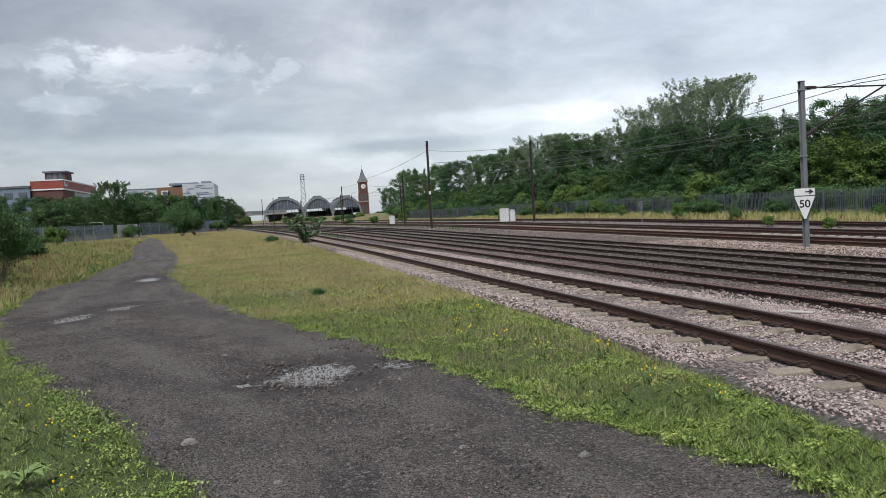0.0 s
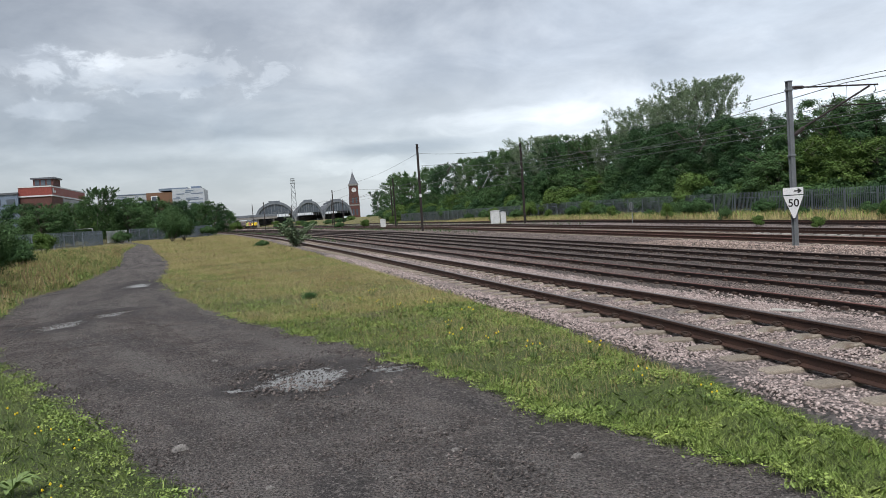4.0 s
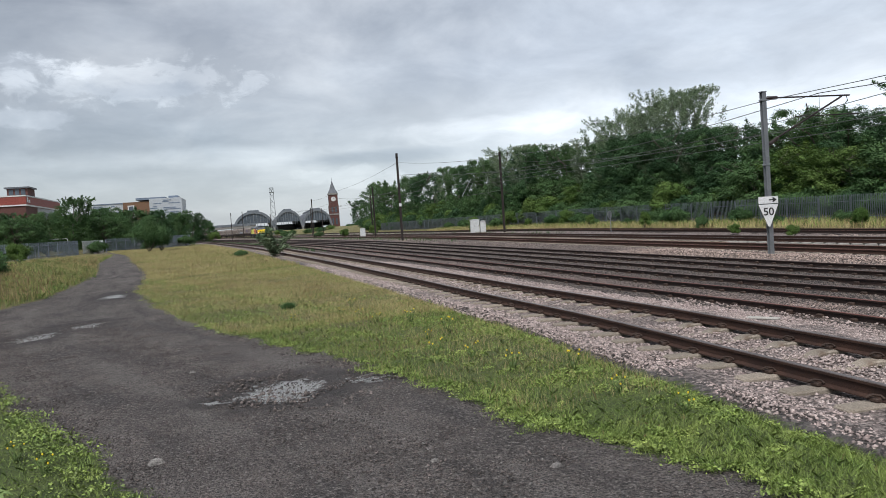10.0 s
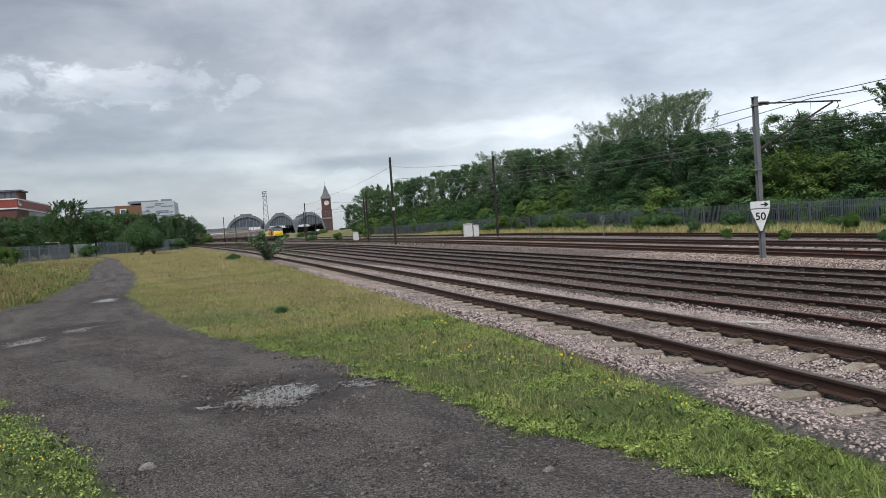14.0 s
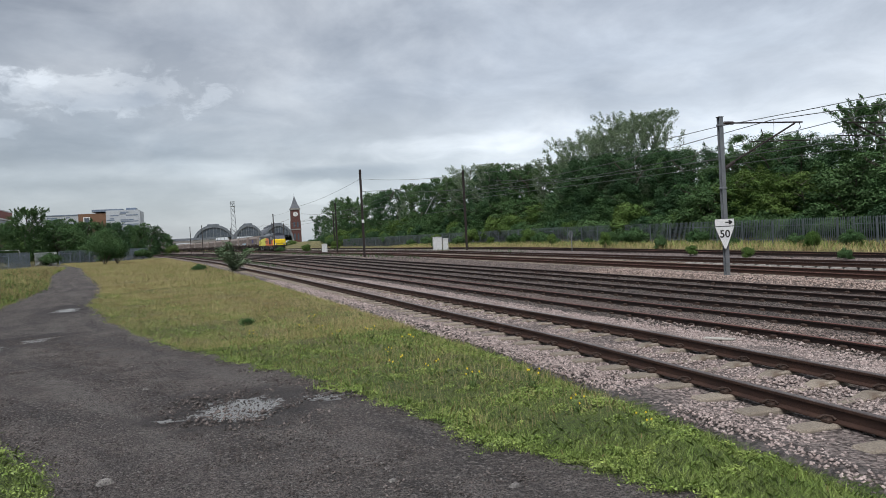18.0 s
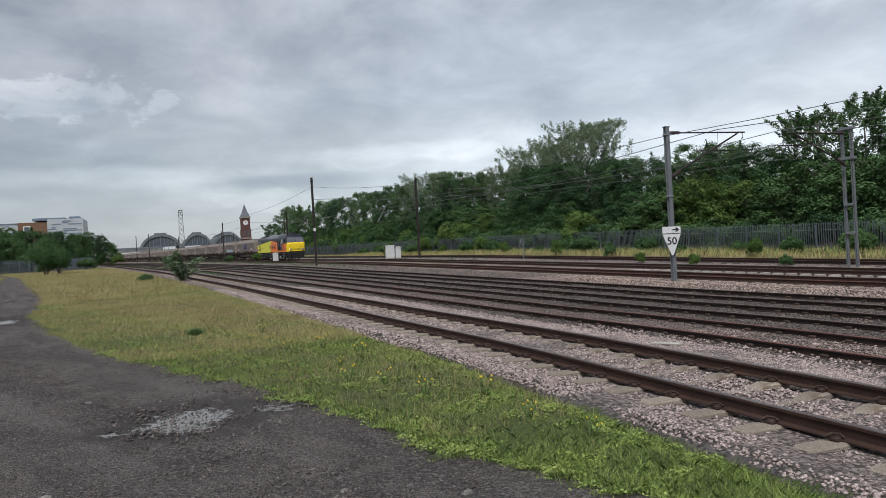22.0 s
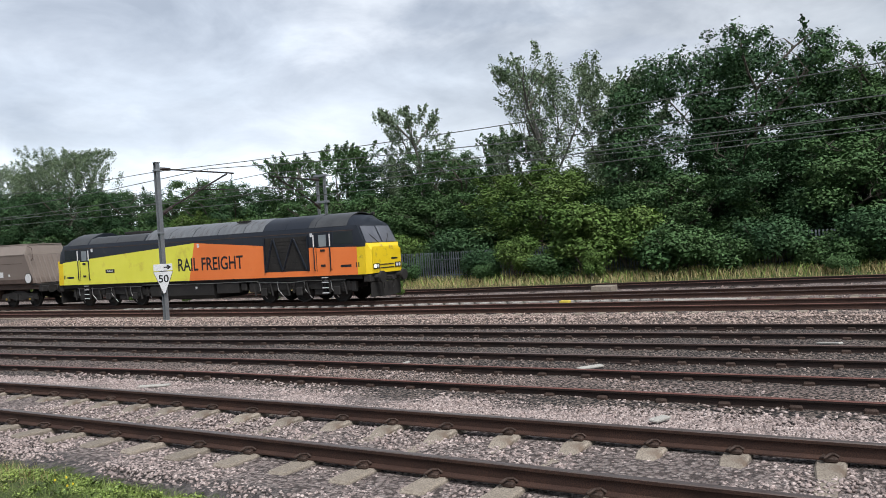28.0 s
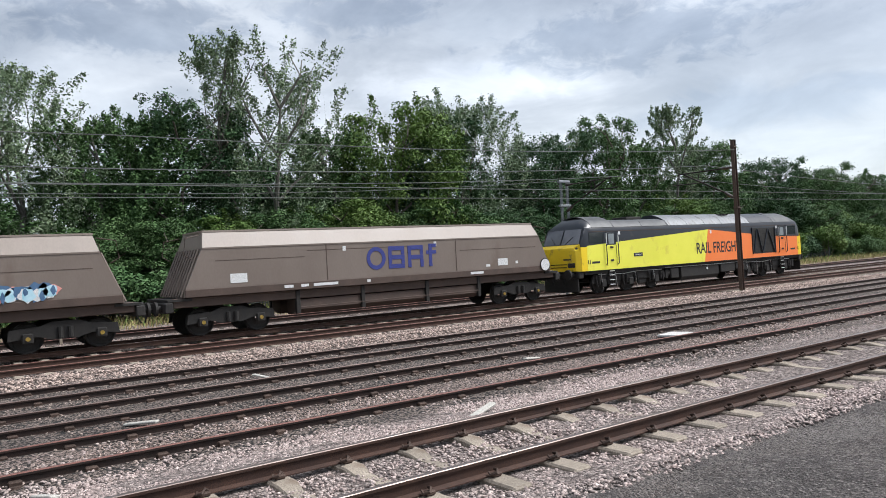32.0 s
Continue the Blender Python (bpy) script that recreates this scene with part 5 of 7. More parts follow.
# ---- freight train ----
P = dict(
    black=material("loco_black_paint", (0.006, 0.009, 0.016), (0.011, 0.015, 0.024), 0.42, 0, 1.5, 40, 0.02, grain=0.2, coat=0.1, spots=((0.035, 0.033, 0.032), 2, 0.2)),
    yellow=material("loco_lime_yellow_paint", (0.78, 0.76, 0.075), (0.84, 0.82, 0.10), 0.4, 0, 1.0, 30, 0.01, grain=0.06, coat=0.15, spots=((0.60, 0.50, 0.08), 0.8, 0.4)),
    end_yellow=material("warning_yellow_paint", (0.80, 0.56, 0.012), (0.86, 0.62, 0.02), 0.4, 0, 1.5, 40, 0.01, grain=0.1, coat=0.15, spots=((0.4, 0.27, 0.05), 2.5, 0.4)),
    orange=material("loco_orange_paint", (0.84, 0.20, 0.045), (0.88, 0.23, 0.06), 0.4, 0, 1.2, 30, 0.01, grain=0.06, coat=0.15, spots=((0.7, 0.17, 0.04), 1.2, 0.2)),
    # weathered grey of the centre roof, base lightened to carry the sky's sheen
    roof=material("weathered_sheen_roof_grey", (0.15, 0.158, 0.168), (0.24, 0.25, 0.26), 0.42, 0.35, 1.6, 30, 0.04, grain=0.4, spots=((0.09, 0.085, 0.08), 2.0, 0.6), stretch=(1, 3, 1)),
    darkroof=material("sooty_roof", (0.045, 0.047, 0.05), (0.085, 0.088, 0.092), 0.45, 0.2, 1.8, 30, 0.05, grain=0.4),
    # windscreen base is greyed to stand in for the sky it reflects
    screen=material("windscreen_sky_grey", (0.10, 0.105, 0.125), (0.15, 0.155, 0.175), 0.08, 0, 1.0, 20, 0.0, coat=0.4),
    paleglass=material("pale_door_glass", (0.20, 0.23, 0.25), (0.27, 0.30, 0.31), 0.1, 0, 2, 20, 0.0),
    under=material("grimy_underframe", (0.016, 0.015, 0.0145), (0.042, 0.038, 0.035), 0.8, 0.1, 3, 50, 0.3),
    steel=material("bright_steel", (0.5, 0.5, 0.5), (0.65, 0.65, 0.65), 0.35, 0.8, 3, 50, 0.05),
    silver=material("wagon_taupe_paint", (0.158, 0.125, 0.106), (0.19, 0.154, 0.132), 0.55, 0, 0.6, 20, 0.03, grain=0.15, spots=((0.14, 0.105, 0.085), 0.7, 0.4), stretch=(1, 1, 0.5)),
    # the side's taupe made paler: sky sheen on the top put into the colour
    top=material("wagon_top_sheen_taupe", (0.215, 0.178, 0.153), (0.265, 0.22, 0.19), 0.5, 0, 0.8, 20, 0.03, grain=0.15, stretch=(1, 1, 0.4)),
    sill=material("wagon_rust_brown", (0.060, 0.040, 0.032), (0.095, 0.064, 0.052), 0.8, 0, 1.5, 30, 0.1, grain=0.4),
    blue=material("faded_blue_lettering", (0.030, 0.042, 0.22), (0.045, 0.06, 0.28), 0.55, 0, 3, 40, 0.03),
    hub=material("axlebox_yellow", (0.26, 0.17, 0.02), (0.36, 0.24, 0.04), 0.55, 0, 6, 60, 0.1),
    pink=material("graffiti_pink", (0.62, 0.22, 0.20), (0.72, 0.35, 0.30), 0.6, 0, 4, 40, 0.0),
    sky=material("graffiti_light_blue", (0.30, 0.55, 0.66), (0.50, 0.68, 0.76), 0.6, 0, 4, 40, 0.0),
    navy=material("graffiti_dark_blue", (0.04, 0.10, 0.20), (0.08, 0.16, 0.28), 0.6, 0, 4, 40, 0.0),
)
glass = bpy.data.materials.new("cab_glass")
glass.use_nodes = True
_b = glass.node_tree.nodes["Principled BSDF"]
_b.inputs["Base Color"].default_value, _b.inputs["Roughness"].default_value = (0.03, 0.035, 0.04, 1), 0.06
_b.inputs["Specular IOR Level"].default_value = 0.8
lamp_glow = glow("lit_headlamp", (1.0, 0.93, 0.8), 4.0)


def body_ring(y, hw, top, bot=1.12):
    half = [(hw * 0.985, bot), (hw, bot + 0.12), (hw, min(2.3, top - 0.10)), (hw * 0.995, min(3.02, top - 0.06)), (hw * 0.95, min(3.25, top - 0.045)), (hw * 0.78, min(3.53, top - 0.03)), (hw * 0.5, min(3.73, top - 0.01)), (hw * 0.2, top)]
    return [(-x, y, z) for x, z in half] + [(x, y, z) for x, z in reversed(half)]


def roof_skin(y0, y1, top, out=0.014):
    """One roof panel: a curved sheet over the body, with a thickness."""
    r0 = body_ring(y0, 1.32 + out, top + out)[4:12]
    low = [(x * 0.985, y, z - 0.03) for x, y, z in reversed(r0)]
    ring = r0 + low
    return MB().loft([[(x, y, z) for x, _, z in ring] for y in (y0, y1)])


def wheel_mesh(r, w, mat):
    mb = MB()
    prof = [(0.0, 0.09), (0.02, r * 0.3), (-0.02, r * 0.55), (0.0, r * 0.86), (w * 0.35, r * 0.9), (w * 0.5, r * 0.97), (w * 0.45, r), (-w * 0.3, r + 0.003), (-w * 0.5, r + 0.03), (-w * 0.5, r * 0.86), (-w * 0.2, 0.09)]
    n = 24
    mb.loft([[(x, math.cos(a) * q, math.sin(a) * q) for x, q in prof] for a in (k * math.tau / n for k in range(n + 1))], True, False)
    return mb.mesh("wheel", mat, smooth=True)


def spring(mb, x, y, z0, z1, r=0.085):
    pts = [(x + math.cos(k * 1.2) * 0.02, y + math.cos(k * 1.2) * r, z0 + (z1 - z0) * k / 20) for k in range(21)]
    for k in range(6):
        z = z0 + (z1 - z0) * (k + 0.5) / 6
        mb.cyl((x, y, z - 0.018), (x, y, z + 0.018), r, n=10)
    mb.cyl((x, y, z0), (x, y, z1), r * 0.6, n=8)


def fitted(me, w, hgt):
    """Words drawn to a given width and height."""
    co = np.array([v.co[:] for v in me.vertices])
    size = co.max(0) - co.min(0)
    me.transform(Matrix.Diagonal((w / size[0], hgt / size[1], 1, 1)))
    return me


def build_loco():
    root = empty("diesel_locomotive", pose(0, 0, 0), "yellow, orange and black six-axle diesel freight locomotive with a lit headlamp", "locomotive")
    L0, L1 = 0.0, 20.0
    ends = [(-0.16, 1.10, 2.24), (-0.10, 1.15, 2.36), (0.03, 1.24, 2.46), (0.30, 1.315, 3.02), (0.45, 1.32, 3.36), (0.85, 1.32, 3.70), (1.6, 1.32, 3.83)]
    rings = [body_ring(y, w, t) for y, w, t in ends] + [body_ring(y, 1.32, t) for y, t in ((5.4, 3.85), (13.19, 3.85), (13.2, 3.63), (17.5, 3.63), (17.52, 3.83))] + [body_ring(L1 - y, w, t) for y, w, t in reversed(ends)]
    body = part("body", MB().loft(rings), P["black"], root, "black upper body", smooth=True)
    # livery panels, a few millimetres proud of the sides
    for s in (-1, 1):
        a, b = sorted((s * 1.3225, s * 1.328))
        part("yellow_panel", MB().prism([(L1 - 0.445, 1.16), (L1 - 0.445, 2.37), (9.77, 2.95), (10.22, 1.16)], "x", a, b), P["yellow"], root, "lime yellow side panel")
        part("orange_panel", MB().prism([(10.215, 1.16), (9.765, 2.95), (5.5, 2.60), (5.5, 1.16)], "x", a, b), P["orange"], root, "orange side panel")
        part("orange_panel", MB().prism([(5.495, 1.16), (5.495, 1.40), (2.95, 1.40), (2.95, 2.40), (0.445, 2.33), (0.445, 1.16)], "x", a, b), P["orange"], root, "orange cab side panel")
        for e, sg in ((0.0, 1), (L1, -1)):
            part("corner_strip", MB().prism([(s * 1.318, e + sg * 0.045), (s * 1.325, e + sg * 0.2), (s * 1.3285, e + sg * 0.44), (s * 1.30, e + sg * 0.44), (s * 1.29, e + sg * 0.045)], "z", 1.162, 2.32), P["end_yellow"], root, "warning yellow corner of the cab")
        # windows, doors, rails
        for y0, y1 in ((0.62, 1.62), (L1 - 1.62, L1 - 0.62)):
            part("cab_window", MB().box(min(a, b) - 0.002, y0, 2.48, max(a, b) + 0.002, y1, 3.0, 0.002), glass, root, "dark cab side window")
        for yc in (2.2, L1 - 2.2):
            door = part("cab_door", MB().box(min(a, b) - 0.004, yc - 0.34, 1.36, max(a, b) + 0.006, yc + 0.34, 2.36, 0.004), P["orange"] if yc < 5 else P["yellow"], root)
            part("upper_door", MB().box(min(a, b) - 0.004, yc - 0.34, 2.364, max(a, b) + 0.006, yc + 0.34, 2.98, 0.004), P["black"], door)
            part("door_window", MB().box(min(s * 1.334, s * 1.340), yc - 0.2, 2.42, max(s * 1.334, s * 1.340), yc + 0.2, 2.92, 0.002), P["paleglass"], door)
            for yy in (yc - 0.43, yc + 0.43):
                part("handrail", MB().tube([(s * 1.33, yy, 1.4), (s * 1.40, yy, 1.45), (s * 1.40, yy, 2.98), (s * 1.33, yy, 3.02)], 0.024, 6), P["black"], door)
                part("handrail_end", MB().cyl((s * 1.402, yy, 2.42), (s * 1.402, yy, 2.95), 0.027, n=6), M["white"], door, "white upper end of the handrail")
            for yy in (yc - 0.365, yc + 0.345):
                part("door_edge", MB().box(min(s * 1.329, s * 1.336), yy, 1.34, max(s * 1.329, s * 1.336), yy + 0.022, 2.36), P["under"], door)
            for zz in (1.55, 2.2):
                part("door_lock", MB().box(min(s * 1.338, s * 1.36), yc - 0.12, zz, max(s * 1.338, s * 1.36), yc + 0.12, zz + 0.1, 0.01), P["under"], door)
            lad = part("step_ladder", MB().box(min(s * 1.18, s * 1.26), yc - 0.2, 0.38, max(s * 1.18, s * 1.26), yc - 0.17, 1.12).box(min(s * 1.18, s * 1.26), yc + 0.17, 0.38, max(s * 1.18, s * 1.26), yc + 0.2, 1.12), P["under"], root)
            for zz in (0.40, 0.62, 0.86, 1.06):
                part("step", MB().box(min(s * 1.16, s * 1.30), yc - 0.168, zz, max(s * 1.16, s * 1.30), yc + 0.168, zz + 0.035), M["white"], lad, "white-edged step")
        # radiator grille with braces
        gr = part("radiator_grille", MB().box(min(s * 1.3215, s * 1.326), 2.97, 1.42, max(s * 1.3215, s * 1.326), 5.46, 2.92), P["under"], root, "dark radiator grille with slanting braces")
        for k in range(9):
            z = 1.50 + k * 0.155
            part("slat", MB().box(min(s * 1.3265, s * 1.338), 3.06, z, max(s * 1.3265, s * 1.338), 5.38, z + 0.022), P["under"], gr)
        for y0, y1 in ((3.1, 3.75), (4.4, 3.8), (4.45, 4.9), (5.35, 4.95)):
            part("brace", MB().tube([(s * 1.355, y0, 1.46), (s * 1.355, y1, 2.86)], 0.045, 5), P["black"], gr)
        for y in (2.97, 5.40):
            part("grille_post", MB().box(min(s * 1.3265, s * 1.37), y, 1.40, max(s * 1.3265, s * 1.37), y + 0.07, 2.94), P["black"], gr)
        # lettering
        part("lettering", fitted(text_mesh("RAIL FREIGHT", 0.9, P["black"], 0.002, 1.0, 0.012), 4.15, 0.62), None, root, "black capital lettering", m=pose(s * 1.3305, 8.85, 1.90, 90, 0, -90 if s < 0 else 90))
        plate = part("nameplate", MB().box(min(s * 1.3285, s * 1.34), 15.48, 1.72, max(s * 1.3285, s * 1.34), 16.16, 1.90, 0.004), P["black"], root, "black nameplate with white lettering")
        part("lettering", fitted(text_mesh("Adept", 0.2, M["white"], 0.002, 1.0, 0.004), 0.5, 0.125), None, plate, "white name on the plate", m=pose(s * 1.3425, 15.82, 1.81, 90, 0, -90 if s < 0 else 90))
        for y0 in (18.7, 0.75):
            part("number_bar", MB().box(min(s * 1.3285, s * 1.331), y0, 1.50, max(s * 1.3285, s * 1.331), y0 + 0.55, 1.60), P["black"], root)
        for y0 in (19.35, 0.35):
            for k in (0, 0.12):
                part("data_mark", MB().box(min(s * 1.3285, s * 1.331), y0 + k, 1.48, max(s * 1.3285, s * 1.331), y0 + k + 0.05, 1.68), P["under"], root)
        part("cantrail_stripe", MB().box(min(s * 1.318, s * 1.3235), 0.6, 3.035, max(s * 1.318, s * 1.3235), L1 - 0.6, 3.06), P["sill"], root, "thin dark red cantrail stripe")
        part("warning_label", MB().box(min(s * 1.3285, s * 1.331), 9.45, 2.72, max(s * 1.3285, s * 1.331), 9.6, 2.9), M["white"], root)
        part("warning_label", MB().box(min(s * 1.3225, s * 1.328), 2.72, 2.86, max(s * 1.3225, s * 1.328), 2.86, 3.02), M["white"], root)
        part("warning_label", MB().box(min(s * 1.3225, s * 1.328), L1 - 2.9, 2.86, max(s * 1.3225, s * 1.328), L1 - 2.76, 3.02), M["white"], root)
    # roof panels
    for y0, y1, top in ((0.95, 2.6, 3.83), (2.64, 2.95, 3.87), (5.55, 6.7, 3.85), (6.74, 8.3, 3.85), (8.34, 9.9, 3.85), (9.94, 11.5, 3.85), (11.54, 13.16, 3.85), (13.3, 15.3, 3.63), (15.34, 17.45, 3.63), (17.56, L1 - 0.95, 3.83)):
        part("roof_panel", roof_skin(y0, y1, top), P["roof"] if 5.5 < y0 < 13 else P["darkroof"], root, "weathered grey roof panel, lightened for sky sheen" if 5.5 < y0 < 13 else "sooty dark roof panel", smooth=True)
    for y0, y1 in ((3.0, 4.22), (4.28, 5.5)):
        part("cooler_panel", roof_skin(y0, y1, 3.84, 0.008), P["black"], root, "black cooler roof panel", smooth=True)
    ex = part("exhaust", MB().box(-0.5, 14.4, 3.63, 0.5, 15.6, 3.79, 0.03), P["under"], root)
    for k in range(5):
        part("roof_vent", MB().box(-0.75, 6.9 + k * 0.14, 3.76, -0.3, 6.98 + k * 0.14, 3.835), P["under"], root)
    part("horn", MB().tube([(0.3, 0.8, 3.72), (0.3, 0.55, 3.76)], [0.03, 0.09], 8), P["under"], root)
    # cab fronts: yellow lower face, two windscreens, lamps, buffers, plough
    for front in (0, 1):
        def at_end(mb, front=front):
            if front:
                mb.v = [(-x, L1 - y, z) for x, y, z in mb.v]
            return mb
        part("front_panel", at_end(MB().loft([[(-1.16, -0.185, 1.18), (-1.16, -0.185, 2.16), (-1.0, -0.16, 2.30), (1.0, -0.16, 2.30), (1.16, -0.185, 2.16), (1.16, -0.185, 1.18)], [(-1.30, 0.04, 1.16), (-1.312, 0.04, 2.20), (-1.29, 0.0, 2.46), (1.29, 0.0, 2.46), (1.312, 0.04, 2.20), (1.30, 0.04, 1.16)]])), P["end_yellow"], root, "warning yellow cab front")
        for s in (-1, 1):
            part("windscreen", at_end(MB().add([(s * 0.05, 0.005, 2.48), (s * 1.20, 0.02, 2.48), (s * 1.12, 0.365, 3.20), (s * 0.05, 0.355, 3.20), (s * 0.05, 0.025, 2.48), (s * 1.20, 0.04, 2.48), (s * 1.12, 0.385, 3.20), (s * 0.05, 0.375, 3.20)],
                                               [(0, 1, 2, 3), (7, 6, 5, 4), (0, 4, 5, 1), (1, 5, 6, 2), (2, 6, 7, 3), (3, 7, 4, 0)])), P["screen"], root, "raked windscreen")
            part("wiper", at_end(MB().tube([(s * 0.3, -0.01, 2.46), (s * 0.75, 0.16, 2.85)], 0.012, 4)), P["under"], root)
            cl = part("lamp_cluster", at_end(MB().box(s * 0.86 - 0.24, -0.21, 1.36, s * 0.86 + 0.24, -0.187, 1.58, 0.01)), P["black"], root)
            for dx in (-0.12, 0.1):
                part("headlamp", at_end(MB().cyl((s * 0.86 + dx, -0.225, 1.47), (s * 0.86 + dx, -0.2105, 1.47), 0.075, n=14)), lamp_glow if (front == 0 and s < 0 and dx < 0) else M["insul"] if front else M["white"], cl)
            part("buffer", at_end(MB().cyl((s * 0.87, -0.05, 1.02), (s * 0.87, -0.42, 1.02), 0.11, n=12).cyl((s * 0.87, -0.42, 1.02), (s * 0.87, -0.52, 1.02), 0.25, 0.24, n=18)), P["under"], root)
            part("air_hose", at_end(MB().tube([(s * 0.4, -0.1, 0.95), (s * 0.42, -0.26, 0.75), (s * 0.36, -0.2, 0.5)], 0.03, 6)), P["under"], root)
        part("buffer_beam", at_end(MB().box(-1.25, -0.12, 0.82, 1.25, 0.25, 1.14, 0.04)), P["under"], root)
        part("snow_plough", at_end(MB().prism([(-1.15, 0.2), (-1.15, 0.8), (1.15, 0.8), (1.15, 0.2), (0.2, 0.16), (-0.2, 0.16)], "y", -0.1, -0.04)), P["under"], root)
        part("coupling_hook", at_end(MB().tube([(0, -0.12, 0.98), (0, -0.42, 0.98), (0, -0.5, 0.86), (0, -0.4, 0.75)], 0.045, 6)), P["under"], root)
        part("name_bar", at_end(MB().box(0.35, -0.2, 1.72, 0.85, -0.183, 1.79)), P["black"], root)
        part("rubbing_strip", at_end(MB().box(-0.55, -0.2, 1.36, 0.55, -0.1875, 1.40).box(-0.55, -0.2, 1.50, 0.55, -0.1875, 1.54)), P["under"], root)
    for s in (-1, 1):
        for y0, y1, z0, z1 in ((5.9, 6.6, 0.5, 0.95), (12.4, 13.1, 0.42, 0.95), (6.75, 7.1, 0.6, 0.95)):
            part("equipment_case", MB().box(min(s * 0.8, s * 1.2), y0, z0, max(s * 0.8, s * 1.2), y1, z1, 0.04), P["under"], root)
        part("cable_run", MB().tube([(s * 1.21, 6.0, 1.02), (s * 1.22, 9.0, 0.99), (s * 1.21, 13.6, 1.03)], 0.02, 5), P["steel"], root)
        for k in range(10):
            part("body_bolt", MB().cyl((s * 1.322, 1.0 + k * 2.0, 1.135), (s * 1.34, 1.0 + k * 2.0, 1.135), 0.03, n=6), P["under"], root)
    # solebar, tank and bogies
    part("solebar", MB().box(-1.22, 0.3, 0.98, 1.22, L1 - 0.3, 1.115), P["under"], root)
    tank = part("fuel_tank", MB().prism([(-1.2, 0.98), (-1.2, 0.45), (-1.05, 0.26), (1.05, 0.26), (1.2, 0.45), (1.2, 0.98)], "y", 8.8, 12.2), P["under"], root)
    for s in (-1, 1):
        part("filler_cap", MB().cyl((s * 1.2, 9.9, 0.8), (s * 1.225, 9.9, 0.8), 0.06), M["white"], tank)
        part("battery_box", MB().box(min(s * 0.9, s * 1.22), 7.2, 0.5, max(s * 0.9, s * 1.22), 8.6, 0.97, 0.03), P["under"], root)
        part("air_tank", MB().cyl((s * 0.95, 12.5, 0.72), (s * 0.95, 13.3, 0.72), 0.2, n=14), P["under"], root)
    wh = wheel_mesh(0.5, 0.13, P["under"])
    for yc in (3.72, 16.28):
        bg = part("bogie", MB().box(-0.6, yc - 2.5, 0.55, 0.6, yc + 2.5, 0.8, 0.05), P["under"], root)
        for s in (-1, 1):
            fr = MB().prism([(yc - 2.85, 0.52), (yc - 2.7, 0.90), (yc - 1.3, 0.97), (yc + 1.3, 0.97), (yc + 2.7, 0.90), (yc + 2.85, 0.52), (yc + 2.2, 0.50), (yc + 1.0, 0.60), (yc - 1.0, 0.60), (yc - 2.2, 0.50)], "x", min(s * 1.02, s * 1.12), max(s * 1.02, s * 1.12))
            part("side_frame", fr, P["under"], bg)
            for k in (-2.03, 0, 2.03):
                part("wheel", wh, None, bg, m=pose(s * 0.78, yc + k, 0.5, 0, 0, 0 if s > 0 else 180))
                ab = MB().box(min(s * 1.0, s * 1.2), yc + k - 0.17, 0.32, max(s * 1.0, s * 1.2), yc + k + 0.17, 0.68, 0.03)
                part("axlebox", ab, P["under"], bg)
                sp = MB()
                for dy in (-0.32, 0.32):
                    spring(sp, s * 1.14, yc + k + dy, 0.45, 0.86)
                part("coil_spring", sp, P["under"], bg)
            for k in (-1.02, 1.02):
                part("brake_gear", MB().box(min(s * 0.9, s * 1.06), yc + k - 0.3, 0.3, max(s * 0.9, s * 1.06), yc + k + 0.3, 0.7, 0.05), P["under"], bg)
            part("brake_pipe", MB().tube([(s * 1.16, yc - 2.5, 0.95), (s * 1.17, yc - 0.5, 0.98), (s * 1.17, yc + 0.5, 0.9), (s * 1.16, yc + 2.4, 0.95)], 0.02, 5), P["steel"], bg)
            for k in (-2.55, -1.5, -0.55, 0.55, 1.5, 2.5):
                part("damper", MB().tube([(s * 1.17, yc + k, 0.34), (s * 1.18, yc + k + 0.12, 0.9)], 0.045, 6), P["under"], bg)
            for k in (-1.75, -0.3, 1.2, 2.25):
                part("sand_pipe", MB().tube([(s * 1.19, yc + k, 0.98), (s * 1.20, yc + k - 0.05, 0.6), (s * 1.05, yc + k - 0.3, 0.2)], 0.016, 5), P["steel"], bg, "bright bent pipe")
            part("sand_box", MB().box(min(s * 0.95, s * 1.15), yc - 3.0, 0.45, max(s * 0.95, s * 1.15), yc - 2.78, 0.9, 0.02), P["under"], bg)
    return root


